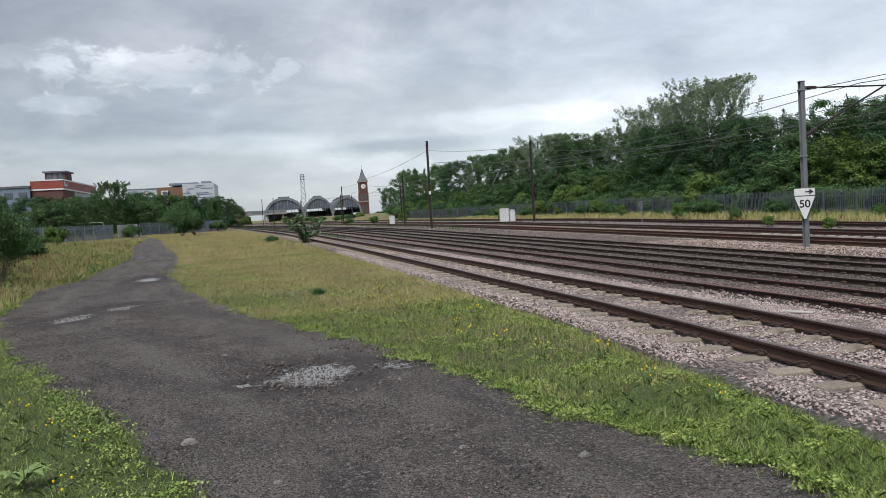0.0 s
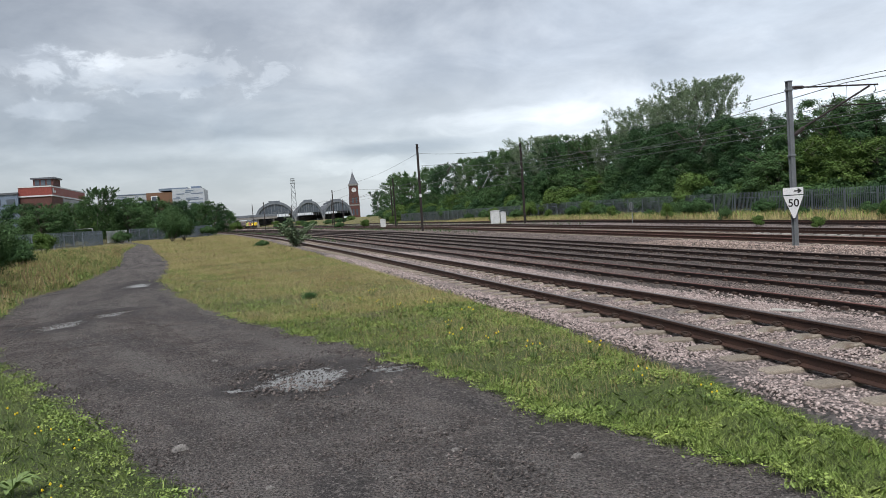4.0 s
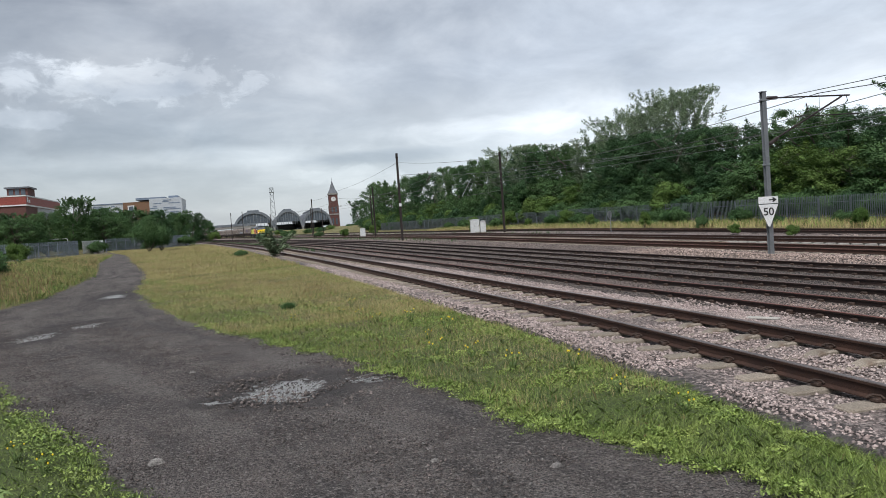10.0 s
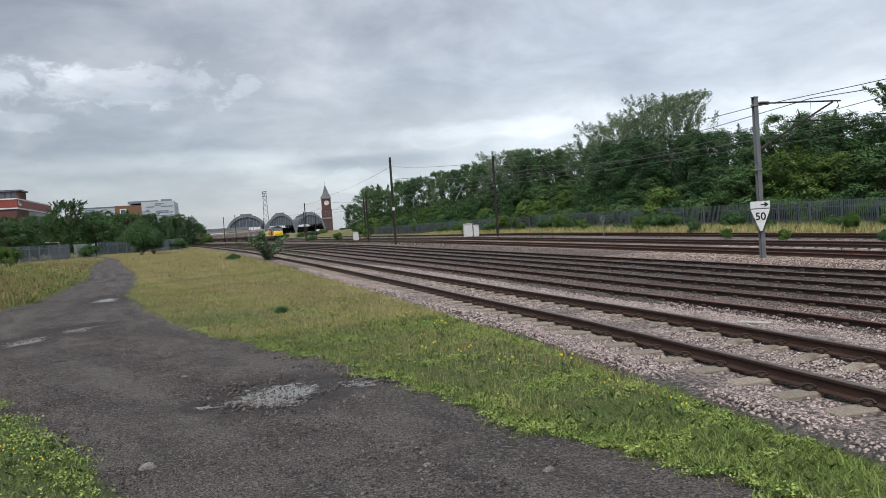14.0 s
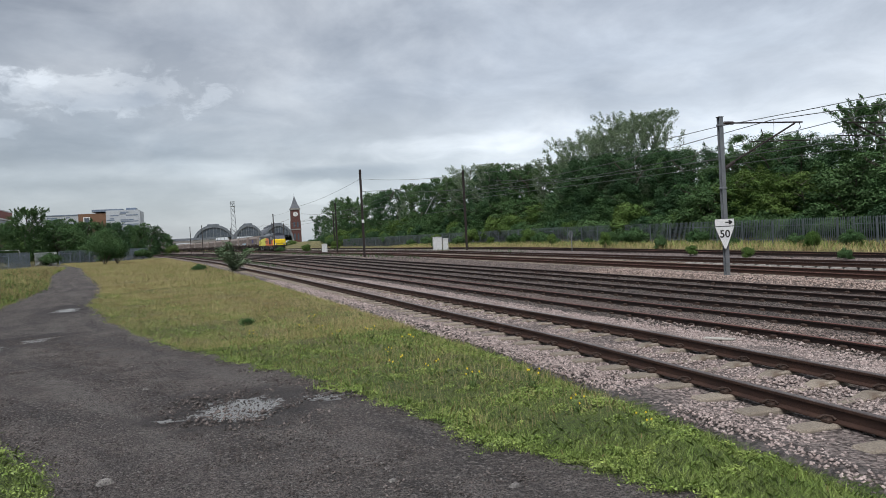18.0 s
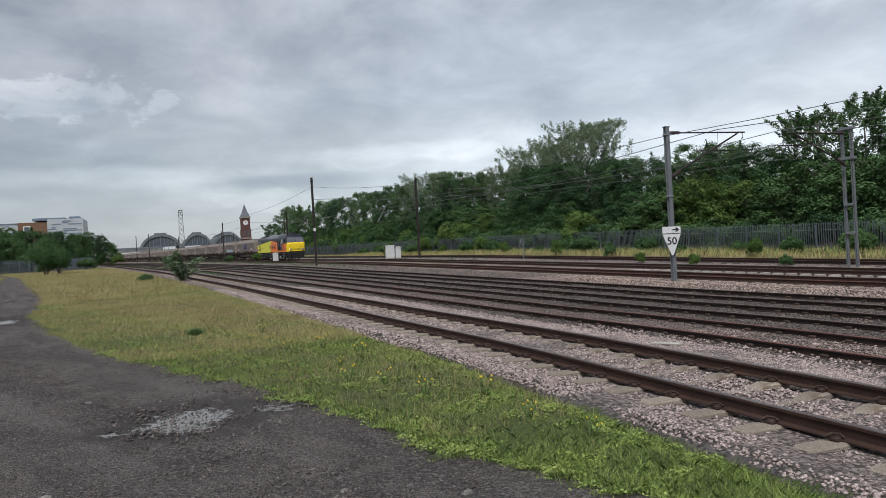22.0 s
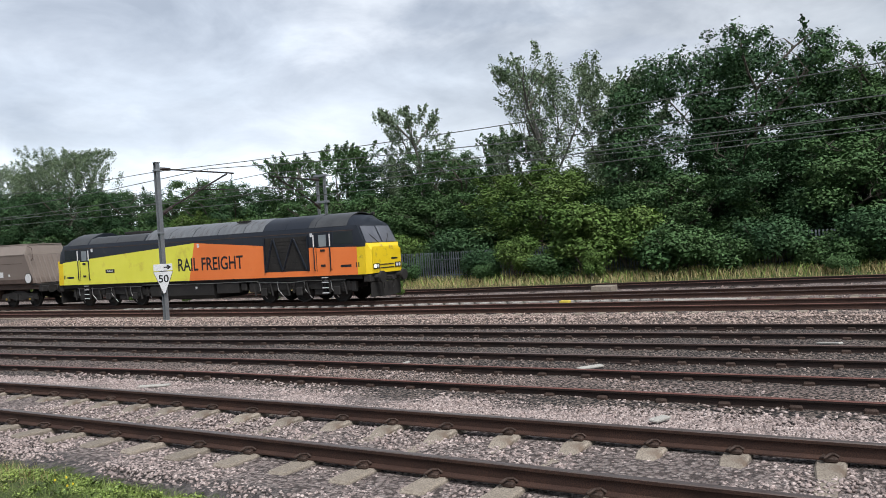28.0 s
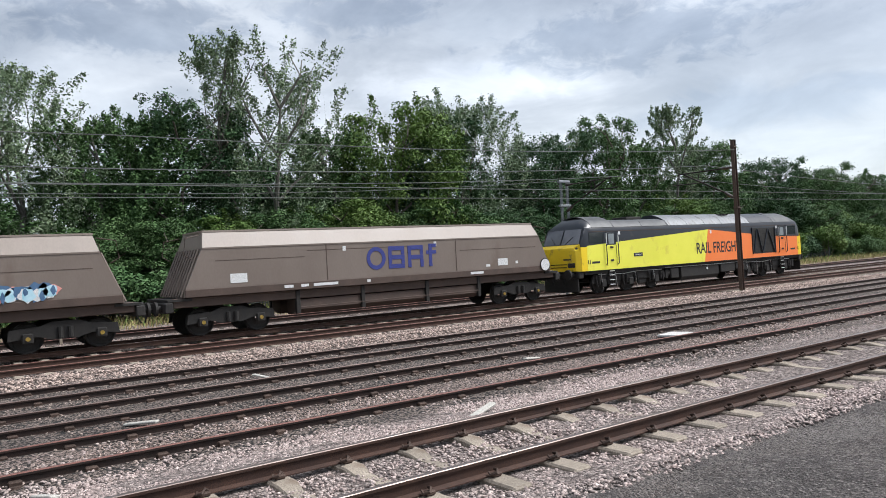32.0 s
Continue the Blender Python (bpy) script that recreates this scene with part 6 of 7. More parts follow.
def build_wagon():
    root = empty("hopper_wagon", pose(0, 0, 0), "brown-grey bogie coal hopper wagon in the freight train", "wagon", "hopper wagons")
    L = 17.9
    # the hopper: sloped ends, side walls, and a top that leans in
    def ring(z, hw, inset):
        return [(-hw, inset, z), (hw, inset, z), (hw, L - inset, z), (-hw, L - inset, z)]
    part("hopper_side", MB().loft([ring(1.34, 1.34, 0.62), ring(1.62, 1.36, 0.68), ring(2.95, 1.36, 1.28)], caps=True), P["silver"], root, "faded brown-grey hopper body")
    part("hopper_top", MB().loft([ring(2.955, 1.36, 1.285), ring(3.52, 1.05, 1.42), ring(3.52, 0.97, 1.5), ring(3.42, 0.97, 1.52)], caps=True), P["top"], root, "sloping upper side, paled for sky sheen")
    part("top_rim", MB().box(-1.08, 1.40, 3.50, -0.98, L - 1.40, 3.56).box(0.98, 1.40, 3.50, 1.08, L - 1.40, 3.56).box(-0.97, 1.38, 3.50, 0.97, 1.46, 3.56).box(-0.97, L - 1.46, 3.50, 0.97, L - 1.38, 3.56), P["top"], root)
    for s in (-1, 1):
        lo, hi = (lambda a, b: (min(a, b), max(a, b)))(s * 1.345, s * 1.375)
        part("side_sill", MB().box(lo, 0.66, 1.33, hi, L - 0.66, 1.58, 0.01), P["sill"], root, "rusty brown sill")
        part("knee_rail", MB().box(min(s * 1.352, s * 1.375), 1.28, 2.92, max(s * 1.352, s * 1.375), L - 1.28, 2.97), P["silver"], root)
        for y in (6.0, 12.0):
            part("panel_seam", MB().box(min(s * 1.3605, s * 1.368), y, 1.6, max(s * 1.3605, s * 1.368), y + 0.03, 2.92), P["sill"], root)
        for y0, y1, z in ((1.5, 5.8, 2.45), (8.4, 12.8, 2.72), (12.9, 16.2, 2.5)):
            part("panel_seam", MB().box(min(s * 1.3605, s * 1.366), y0, z, max(s * 1.3605, s * 1.366), y1, z + 0.02), P["sill"], root)
        disc = part("handbrake_wheel", MB().cyl((s * 1.38, 0.98, 1.62), (s * 1.41, 0.98, 1.62), 0.27, n=24), M["white"], root, "white handbrake disc")
        part("disc_rim", MB().tube([(s * 1.395, 0.98 + math.cos(a) * 0.28, 1.62 + math.sin(a) * 0.28) for a in np.linspace(0, math.tau, 25)], 0.025, 5), P["under"], disc)
        for y0, z0, w, hh in ((3.2, 1.72, 0.55, 0.30), (15.1, 1.72, 0.6, 0.32), (2.6, 1.76, 0.14, 0.12), (7.0, 2.70, 0.13, 0.17), (11.2, 2.66, 0.13, 0.17), (4.2, 1.70, 0.22, 0.1)):
            part("notice_panel", MB().box(min(s * 1.3605, s * 1.368), y0, z0, max(s * 1.3605, s * 1.368), y0 + w, z0 + hh), M["white"], root)
        for y0, w in ((11.6, 1.0), (13.4, 0.35), (12.8, 0.3), (4.6, 0.7), (10.2, 0.15)):
            part("data_bar", MB().box(min(s * 1.3755, s * 1.379), y0, 1.42, max(s * 1.3755, s * 1.379), y0 + w, 1.52), M["white"], root)
        part("solebar", MB().box(min(s * 1.05, s * 1.2), 0.3, 1.0, max(s * 1.05, s * 1.2), L - 0.3, 1.325, 0.02), P["sill"], root)
        # discharge troughs and their posts
        part("trough", MB().prism([(s * 1.12, 0.96), (s * 1.18, 0.62), (s * 0.7, 0.42), (s * 0.3, 0.42), (s * 0.3, 0.96)], "y", 4.7, L - 4.7), P["sill"], root)
        for y in (4.7, 7.4, 10.4, L - 4.8):
            part("trough_post", MB().box(min(s * 1.1, s * 1.26), y, 0.46, max(s * 1.1, s * 1.26), y + 0.16, 1.3, 0.015), P["under"], root)
        part("lever_bar", MB().tube([(s * 1.25, 4.8, 0.72), (s * 1.25, L - 4.8, 0.68)], 0.025, 5), P["sill"], root)
        for ye, d in ((-0.02, 1), (L + 0.02, -1)):
            part("buffer", MB().cyl((s * 0.87, ye + d * 0.3, 1.02), (s * 0.87, ye - d * 0.12, 1.02), 0.1, n=10).cyl((s * 0.87, ye - d * 0.12, 1.02), (s * 0.87, ye - d * 0.2, 1.02), 0.23, n=16), P["under"], root)
    for ye, d in ((0.0, 1), (L, -1)):
        part("headstock", MB().box(-1.3, min(ye, ye + d * 0.28), 0.86, 1.3, max(ye, ye + d * 0.28), 1.2, 0.03), P["under"], root)
        for k in range(9):
            x = -1.2 + k * 0.3
            part("end_rib", MB().tube([(x, ye + d * 0.56, 1.36), (x * 0.98, ye + d * 1.22, 2.93)], 0.035, 4), P["silver"], root)
        part("end_platform", MB().box(-1.28, min(ye + d * 0.1, ye + d * 0.9), 1.22, 1.28, max(ye + d * 0.1, ye + d * 0.9), 1.30), P["under"], root)
        for s in (-1, 1):
            part("grab_rail", MB().tube([(s * 1.2, ye + d * 0.95, 2.6), (s * 1.25, ye + d * 0.7, 2.75), (s * 1.25, ye + d * 0.78, 3.3), (s * 1.1, ye + d * 1.3, 3.4)], 0.02, 6), P["sill"], root)
        part("screw_coupling", MB().tube([(0, ye, 0.98), (0, ye - d * 0.3, 0.95), (0, ye - d * 0.34, 0.75)], 0.05, 6), P["under"], root)
        part("brake_hose", MB().tube([(0.35, ye, 0.95), (0.38, ye - d * 0.18, 0.7), (0.3, ye - d * 0.24, 0.55)], 0.03, 6), P["under"], root)
    wh = wheel_mesh(0.46, 0.13, P["under"])
    for yc in (2.3, L - 2.3):
        bg = part("bogie", MB().box(-0.7, yc - 0.25, 0.5, 0.7, yc + 0.25, 0.82, 0.04), P["under"], root)
        for s in (-1, 1):
            part("side_frame", MB().prism([(yc - 1.55, 0.42), (yc - 1.5, 0.74), (yc - 0.7, 0.80), (yc - 0.35, 0.92), (yc + 0.35, 0.92), (yc + 0.7, 0.80), (yc + 1.5, 0.74), (yc + 1.55, 0.42), (yc + 0.75, 0.5), (yc + 0.35, 0.38), (yc - 0.35, 0.38), (yc - 0.75, 0.5)], "x", min(s * 0.98, s * 1.08), max(s * 0.98, s * 1.08)), P["under"], bg)
            for k in (-1.02, 1.02):
                part("wheel", wh, None, bg, m=pose(s * 0.78, yc + k, 0.46, 0, 0, 0 if s > 0 else 180))
                ax = part("axlebox", MB().box(min(s * 1.0, s * 1.16), yc + k - 0.15, 0.32, max(s * 1.0, s * 1.16), yc + k + 0.15, 0.62, 0.03), P["under"], bg)
                part("axle_cover", MB().cyl((s * 1.16, yc + k, 0.46), (s * 1.19, yc + k, 0.46), 0.065, n=12), P["hub"], bg, "yellow axle cover")
            part("coil_spring", MB().cyl((s * 1.1, yc - 0.14, 0.42), (s * 1.1, yc - 0.14, 0.74), 0.08, n=8).cyl((s * 1.1, yc + 0.14, 0.42), (s * 1.1, yc + 0.14, 0.74), 0.08, n=8), P["under"], bg)
    return root


def lettering_blocks(root):
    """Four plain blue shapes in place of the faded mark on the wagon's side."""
    x0, x1 = -1.3720, -1.3608

    def fit_y(y):
        return 7.03 + (y - 7.38) * 0.903

    def bars(*spans):
        mb = MB()
        for y0, z0, y1, z1 in spans:
            mb.box(x0, fit_y(y0), z0, x1, fit_y(y1), z1)
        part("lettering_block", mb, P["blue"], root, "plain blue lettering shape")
    t = 0.17
    ring = MB()
    a = np.linspace(0, math.tau, 21)
    ring.loft([[(x, 9.89 + math.cos(q) * r * 0.95, 2.31 + math.sin(q) * r * 0.98) for x, r in ((x0, 0.45), (x1, 0.45), (x1, 0.29), (x0, 0.29))] for q in a], True, False)
    part("lettering_block", ring, P["blue"], root, "plain blue lettering shape")
    bars((9.1, 1.88, 9.93, 1.88 + t), (9.1, 2.58, 9.93, 2.58 + t), (9.1, 2.23, 9.93, 2.23 + t), (9.76, 2.055, 9.93, 2.225), (9.76, 2.405, 9.93, 2.575), (9.1, 2.055, 9.27, 2.225), (9.1, 2.405, 9.27, 2.575))
    bars((8.75, 1.88, 8.92, 2.75), (8.1, 2.58, 8.745, 2.75), (8.1, 2.2, 8.745, 2.37), (8.1, 2.375, 8.27, 2.575), (8.1, 1.88, 8.27, 2.195))
    bars((7.62, 1.88, 7.79, 2.79), (7.38, 2.38, 7.615, 2.52), (7.38, 2.65, 7.615, 2.79), (7.795, 2.38, 7.93, 2.52))


def blob(mb, y, z, ry, rz, x0, x1, seed):
    rnd = random.Random(seed)
    mb.prism([(y + math.cos(k * math.tau / 11) * ry * rnd.uniform(0.75, 1.2), z + math.sin(k * math.tau / 11) * rz * rnd.uniform(0.75, 1.2)) for k in range(11)], "x", x0, x1)


VEHICLES = []


def build_train():
    loco = build_loco()
    VEHICLES.append((loco, 0.0, 20.0))
    base = build_wagon()
    pitch, first = 18.5, 21.45
    wagons = [base] + [copy_thing(base, pose(0, 0, 0)) for _ in range(18)]
    for i, w in enumerate(wagons):
        VEHICLES.append((w, first + pitch * i, 17.9))
    w0, w1 = wagons[0], wagons[1]
    w0["label"] = "brown-grey coal hopper wagon with plain blue lettering, coupled behind the locomotive"
    lettering_blocks(w0)
    w1["label"] = "brown-grey coal hopper wagon with blue and pink graffiti along its side"
    rnd = random.Random(17)
    for mat, count, ry, rz, xo in (("pink", 9, 0.42, 0.24, 1.3770), ("navy", 16, 0.34, 0.26, 1.3800), ("white", 18, 0.22, 0.22, 1.3830), ("sky", 20, 0.19, 0.19, 1.3860), ("navy", 20, 0.06, 0.15, 1.3890)):
        for k in range(count):
            mb = MB()
            blob(mb, 2.5 + 6.6 * (k + rnd.uniform(0.2, 0.8)) / count, 1.78 + rnd.uniform(-0.09, 0.12), ry * rnd.uniform(0.7, 1.2), rz * rnd.uniform(0.7, 1.15), -xo - 0.0025, -xo, k + int(xo * 1e4))
            part("graffiti", mb, M["white"] if mat == "white" else P[mat], w1, "sprayed graffiti")
    for c in list(w1.children_recursive):
        if c.name.startswith(("handbrake_wheel", "disc_rim")):
            bpy.data.objects.remove(c)


build_train()

# ---- station and buildings in the distance ----
B = dict(
    brick=material("dark_red_brick", (0.105, 0.046, 0.040), (0.155, 0.066, 0.056), 0.85, 0, 0.8, 6, 0.1),
    redclad=material("red_cladding", (0.27, 0.055, 0.042), (0.32, 0.072, 0.055), 0.6, 0, 0.3, 4, 0.03),
    whiteclad=material("white_cladding", (0.46, 0.50, 0.54), (0.54, 0.58, 0.62), 0.5, 0, 0.4, 4, 0.03),
    greyclad=material("blue_grey_cladding", (0.15, 0.20, 0.28), (0.22, 0.27, 0.35), 0.5, 0, 0.4, 4, 0.03),
    browncl=material("brown_cladding", (0.17, 0.09, 0.05), (0.22, 0.12, 0.07), 0.7, 0, 0.4, 4, 0.03),
    slate=material("slate_roof", (0.10, 0.11, 0.13), (0.17, 0.18, 0.20), 0.6, 0, 0.4, 5, 0.1),
    win=material("distant_window", (0.06, 0.08, 0.10), (0.10, 0.12, 0.15), 0.15, 0, 0.3, 4, 0.0),
    shed=material("trainshed_iron", (0.12, 0.14, 0.16), (0.20, 0.22, 0.25), 0.6, 0.2, 0.5, 5, 0.0),
    paneglass=material("pale_glazing", (0.16, 0.20, 0.23), (0.24, 0.28, 0.31), 0.12, 0, 0.3, 4, 0.0),
    stone=material("pale_stone", (0.26, 0.25, 0.24), (0.34, 0.33, 0.31), 0.8, 0, 1, 8, 0.05),
)


def build_tower():
    root = empty("clock_tower", pose(46.0, 431, 0.5), "red brick station clock tower with a slate spire", "tower")
    part("shaft", MB().box(-2.7, -2.7, 0, 2.7, 2.7, 15.5), B["brick"], root)
    part("string_course", MB().box(-2.95, -2.95, 10.0, 2.95, 2.95, 10.7), B["stone"], root)
    part("belfry", MB().box(-2.45, -2.45, 15.55, 2.45, 2.45, 21.5), B["brick"], root)
    part("cornice", MB().box(-2.8, -2.8, 21.52, 2.8, 2.8, 22.4), B["stone"], root)
    part("spire", MB().loft([[(-2.6, -2.6, 22.42), (2.6, -2.6, 22.42), (2.6, 2.6, 22.42), (-2.6, 2.6, 22.42)], [(-1.4, -1.4, 25), (1.4, -1.4, 25), (1.4, 1.4, 25), (-1.4, 1.4, 25)], [(-0.1, -0.1, 29.4), (0.1, -0.1, 29.4), (0.1, 0.1, 29.4), (-0.1, 0.1, 29.4)]]), B["slate"], root)
    part("finial", MB().cyl((0, 0, 29.4), (0, 0, 31.4), 0.09, 0.03, 6), B["slate"], root)
    for x in (-1.0, 1.0):
        part("window", MB().box(x - 0.45, -2.74, 11.5, x + 0.45, -2.705, 14.6), B["win"], root)
        part("window", MB().box(x - 0.45, -2.74, 4.5, x + 0.45, -2.705, 8.0), B["win"], root)
    part("clock_face", MB().cyl((0, -2.5, 19.0), (0, -2.55, 19.0), 1.35, n=24), M["white"], root, "white clock face")
    part("clock_hand", MB().box(-0.07, -2.6, 19.0, 0.07, -2.56, 20.0).box(0, -2.6, 18.93, 0.75, -2.56, 19.07), M["black"], root)


def build_shed(x, w, top, label):
    root = empty("trainshed_arch", pose(x, 424, 1.5), label, "train shed", "train shed arches")
    n = 18
    out = [(math.cos(a) * w / 2, 3.5 + math.sin(a) * (top - 3.5)) for a in np.linspace(0, math.pi, n)]
    inn = [(px * 0.93, 3.5 + (pz - 3.5) * 0.91) for px, pz in out]
    part("roof", MB().prism(out + inn[::-1], "y", 0, 90), B["slate"], root)
    part("arch_rib", MB().prism([(px * 1.02, pz * 1.02) for px, pz in out] + [(px * 0.98, pz * 0.98) for px, pz in inn[::-1]], "y", -0.9, -0.05), B["shed"], root, "pale iron gable arch")
    part("lantern", MB().box(-w * 0.14, 0.5, top * 0.985, w * 0.14, 88, top + 0.7), B["shed"], root)
    for k in range(-5, 6):
        px = k * w / 12
        hz = 3.5 + math.sqrt(max(0, 1 - (2 * px / w) ** 2)) * (top - 3.5) * 0.9
        part("glazing_bar", MB().box(px - 0.12, -0.6, 5.2, px + 0.12, -0.4, hz), B["shed"], root)
    part("gable_glass", MB().prism([p for p in inn if p[1] > 5.4], "y", -0.3, -0.2), B["win"], root, "dark glazed gable")
    for s in (-1, 1):
        part("column", MB().cyl((s * w / 2, -0.5, -1.0), (s * w / 2, -0.5, 4.2), 0.45, n=10), B["stone"], root)
    part("back_screen", MB().box(-w / 2, 60, -1, w / 2, 60.5, 6), B["win"], root)


def build_lattice():
    root = empty("lattice_mast", pose(11.2, 402, 1.5), "tall grey lattice radio mast behind the station", "mast")
    for sx in (-1, 1):
        for sy in (-1, 1):
            part("leg", MB().cyl((sx * 1.5, sy * 1.5, 0), (sx * 0.8, sy * 0.8, 24.5), 0.10, n=5), M["galv"], root)
    for k in range(9):
        z0, z1 = k * 2.7, (k + 1) * 2.7
        w0, w1 = 1.5 - 0.7 * z0 / 24.5, 1.5 - 0.7 * z1 / 24.5
        for sy in (-1, 1):
            part("brace", MB().tube([(-w0, sy * w0, z0), (w1, sy * w1, z1)], 0.06, 4), M["galv"], root)
            part("brace", MB().tube([(w0, sy * w0, z0), (-w1, sy * w1, z1)], 0.06, 4), M["galv"], root)
    part("platform", MB().box(-1.3, -1.3, 22.2, 1.3, 1.3, 22.4).box(-1.3, -1.3, 23.6, 1.3, 1.3, 23.7), M["galv"], root)
    part("head_frame", MB().box(-1.1, -1.1, 24.5, 1.1, 1.1, 24.8), M["galv"], root)


def window_row(root, x0, x1, y, z0, z1, n, gap=0.35):
    step = (x1 - x0) / n
    for k in range(n):
        part("window", MB().box(x0 + k * step + gap * step / 2, y - 0.06, z0, x0 + (k + 1) * step - gap * step / 2, y - 0.005, z1), B["win"], root)


def build_office():
    root = empty("office_block", pose(0, 0, 0), "modern office block with striped white and blue-grey cladding", "building")
    part("wall", MB().box(-66, 349, 0, -53.5, 372, 19.6), B["whiteclad"], root)
    part("wall", MB().box(-42.5, 346, 0, -29.5, 372, 21.0), B["whiteclad"], root)
    part("brown_bay", MB().box(-53.4, 347, 0, -42.6, 371, 20.0), B["browncl"], root, "brown clad bay")
    part("flat_roof", MB().box(-66.2, 348.8, 19.62, -53.3, 372, 20.0).box(-48, 346.5, 20.6, -36, 372, 21.6), B["greyclad"], root)
    part("roof_plant", MB().box(-35, 352, 21.02, -31, 360, 22.2), B["greyclad"], root)
    part("window", MB().box(-51.5, 346.9, 13.2, -48.8, 346.995, 18.6), M["white"], root, "tall white framed window")
    part("window_pane", MB().box(-51.1, 346.85, 13.6, -49.2, 346.895, 18.2), B["win"], root)
    rnd = random.Random(4)
    for x0, x1, y, ztop in ((-66, -53.5, 349, 19.6), (-42.5, -29.5, 346, 21.0)):
        z = 6.0
        while z < ztop - 0.6:
            x = x0 + 0.2
            while x < x1 - 0.6:
                w = rnd.uniform(1.2, 3.4)
                if rnd.random() < 0.5:
                    part("cladding_panel", MB().box(x, y - 0.07, z, min(x + w, x1 - 0.1), y - 0.004, z + 0.42), B["greyclad"], root)
                x += w + 0.15
            z += 0.66
    part("corner_glazing", MB().box(-29.6, 345.9, 8, -29.0, 350, 20.6), B["whiteclad"], root)


def build_red():
    root = empty("red_building", pose(-66.3, 252.6, -0.5, 0, 0, 1.6), "red clad retail building with a brick stair tower on its roof", "building")
    part("wall", MB().box(-9.0, 0, 0, 0, 46.8, 16.4), B["brick"], root)
    part("fascia", MB().box(-9.2, -0.2, 16.85, 0.2, 47, 19.3), B["redclad"], root, "red fascia band")
    part("white_band", MB().box(-9.3, -0.3, 16.42, 0.3, 47.1, 16.83), M["white"], root, "white band below the fascia")
    part("white_band", MB().box(-9.3, -0.3, 19.32, 0.3, 47.1, 19.7), M["white"], root, "white parapet edge")
    part("stair_tower", MB().box(-6.4, 6, 19.72, -0.6, 15, 22.2), B["brick"], root, "brick stair tower")
    part("tower_cap", MB().box(-7.0, 5.4, 22.22, 0.0, 15.6, 22.7), B["slate"], root)
    for x in (-5.2, -3.5, -1.8):
        part("tower_window", MB().box(x - 0.6, 5.93, 20.2, x + 0.6, 5.995, 22.0), B["win"], root)
    part("shop_window", MB().box(0.005, 14, 11.5, 0.1, 46, 16.2), B["paneglass"], root, "large pale glazing")
    part("sign_mark", MB().box(0.205, 1.2, 17.5, 0.27, 2.4, 19.0).box(0.205, 3.0, 17.5, 0.27, 4.6, 18.3), M["white"], root, "plain white sign shape")
    low = empty("grey_building", pose(-97.5, 251, -0.5, 0, 0, 1), "grey flat-roofed building beside the red building", "building")
    part("wall", MB().box(0, 0, 0, 22, 14, 17.4), B["greyclad"], low)
    part("flat_roof", MB().box(-0.3, -0.3, 17.42, 22.1, 14.3, 18.0), B["slate"], low)
    for x in (4, 8, 12, 16, 20):
        part("window", MB().box(x - 1.2, -0.06, 14.0, x + 1.2, -0.005, 16.0), B["win"], low)


def build_platform():
    br = empty("footbridge", pose(0, 0, 0), "long pale road bridge deck beside the train shed", "bridge")
    part("deck", MB().box(-42, 398, 6.0, 2, 404, 7.2), B["stone"], br)
    part("parapet", MB().box(-42, 397.8, 7.22, 2, 398.1, 8.3), B["shed"], br)
    for x in (-38, -28, -18, -8, 0):
        part("pier", MB().box(x - 0.5, 399, 0.5, x + 0.5, 403, 5.98), B["stone"], br)
    pl = empty("station_platform", pose(0, 0, 0), "low station platform with pale edging", "platform")
    part("surface", MB().box(8, 330, 1.0, 14, 424, 2.6), B["stone"], pl)
    for x, y, w, d, hgt, ro in ((76, 425, 12, 10, 6.0, 3.0), (92, 400, 18, 10, 6.5, 3.0), (100, 330, 14, 9, 6.0, 3.5)):
        hs = empty("brick_house", pose(x, y, float(climb(y)) - 0.2), "distant brick building with a pitched slate roof", "building", "distant brick buildings")
        part("wall", MB().box(-w / 2, -d / 2, 0, w / 2, d / 2, hgt), B["brick"], hs)
        part("roof", MB().prism([(-d / 2 - 0.4, hgt + 0.01), (d / 2 + 0.4, hgt + 0.01), (0, hgt + ro)], "x", -w / 2 - 0.3, w / 2 + 0.3), B["slate"], hs)
        for k in range(4):
            part("window", MB().box(-w / 2 + (k + 0.5) * w / 4 - 0.5, -d / 2 - 0.05, hgt * 0.55, -w / 2 + (k + 0.5) * w / 4 + 0.5, -d / 2 - 0.005, hgt * 0.85), B["win"], hs)


build_tower()
build_shed(1.0, 22.0, 13.6, "broad curved iron and glass train shed arch")
build_shed(19.6, 15.5, 13.2, "curved iron and glass train shed arch")
build_shed(35.6, 16.0, 12.6, "curved iron and glass train shed arch beside the clock tower")
build_lattice()
build_office()
build_red()
build_platform()


def far_woods():
    """A low wooded skyline that closes the place all round."""
    rng = np.random.default_rng(61)
    for name, cx, cy, half_x, half_y, hgt, n, seed in (("woodland", 150, 330, 90, 30, 10, 26000, 1), ("woodland", -160, 330, 90, 30, 9, 22000, 2), ("woodland", 95, -20, 12, 260, 7, 26000, 3), ("woodland", -40, -160, 160, 14, 9, 22000, 4), ("woodland", -120, 40, 14, 150, 9, 20000, 5)):
        k = max(40, int(half_x * half_y / 40))
        lobes = np.stack([rng.uniform(cx - half_x, cx + half_x, k), rng.uniform(cy - half_y, cy + half_y, k), hgt * rng.uniform(0.3, 0.75, k)], 1)
        c = lobes[rng.integers(0, k, n)] + rng.normal(0, 1, (n, 3)) * np.array([3.0, 3.0, hgt * 0.17])
        c[:, 2] = np.abs(c[:, 2]) + climb(c[:, 1])
        thing(name, leaf_mesh(rng, c, 0.7, LEAF["mid"], "woodland"), None, "distant green woodland closing the horizon", "woods", kind="stuff")


far_woods()

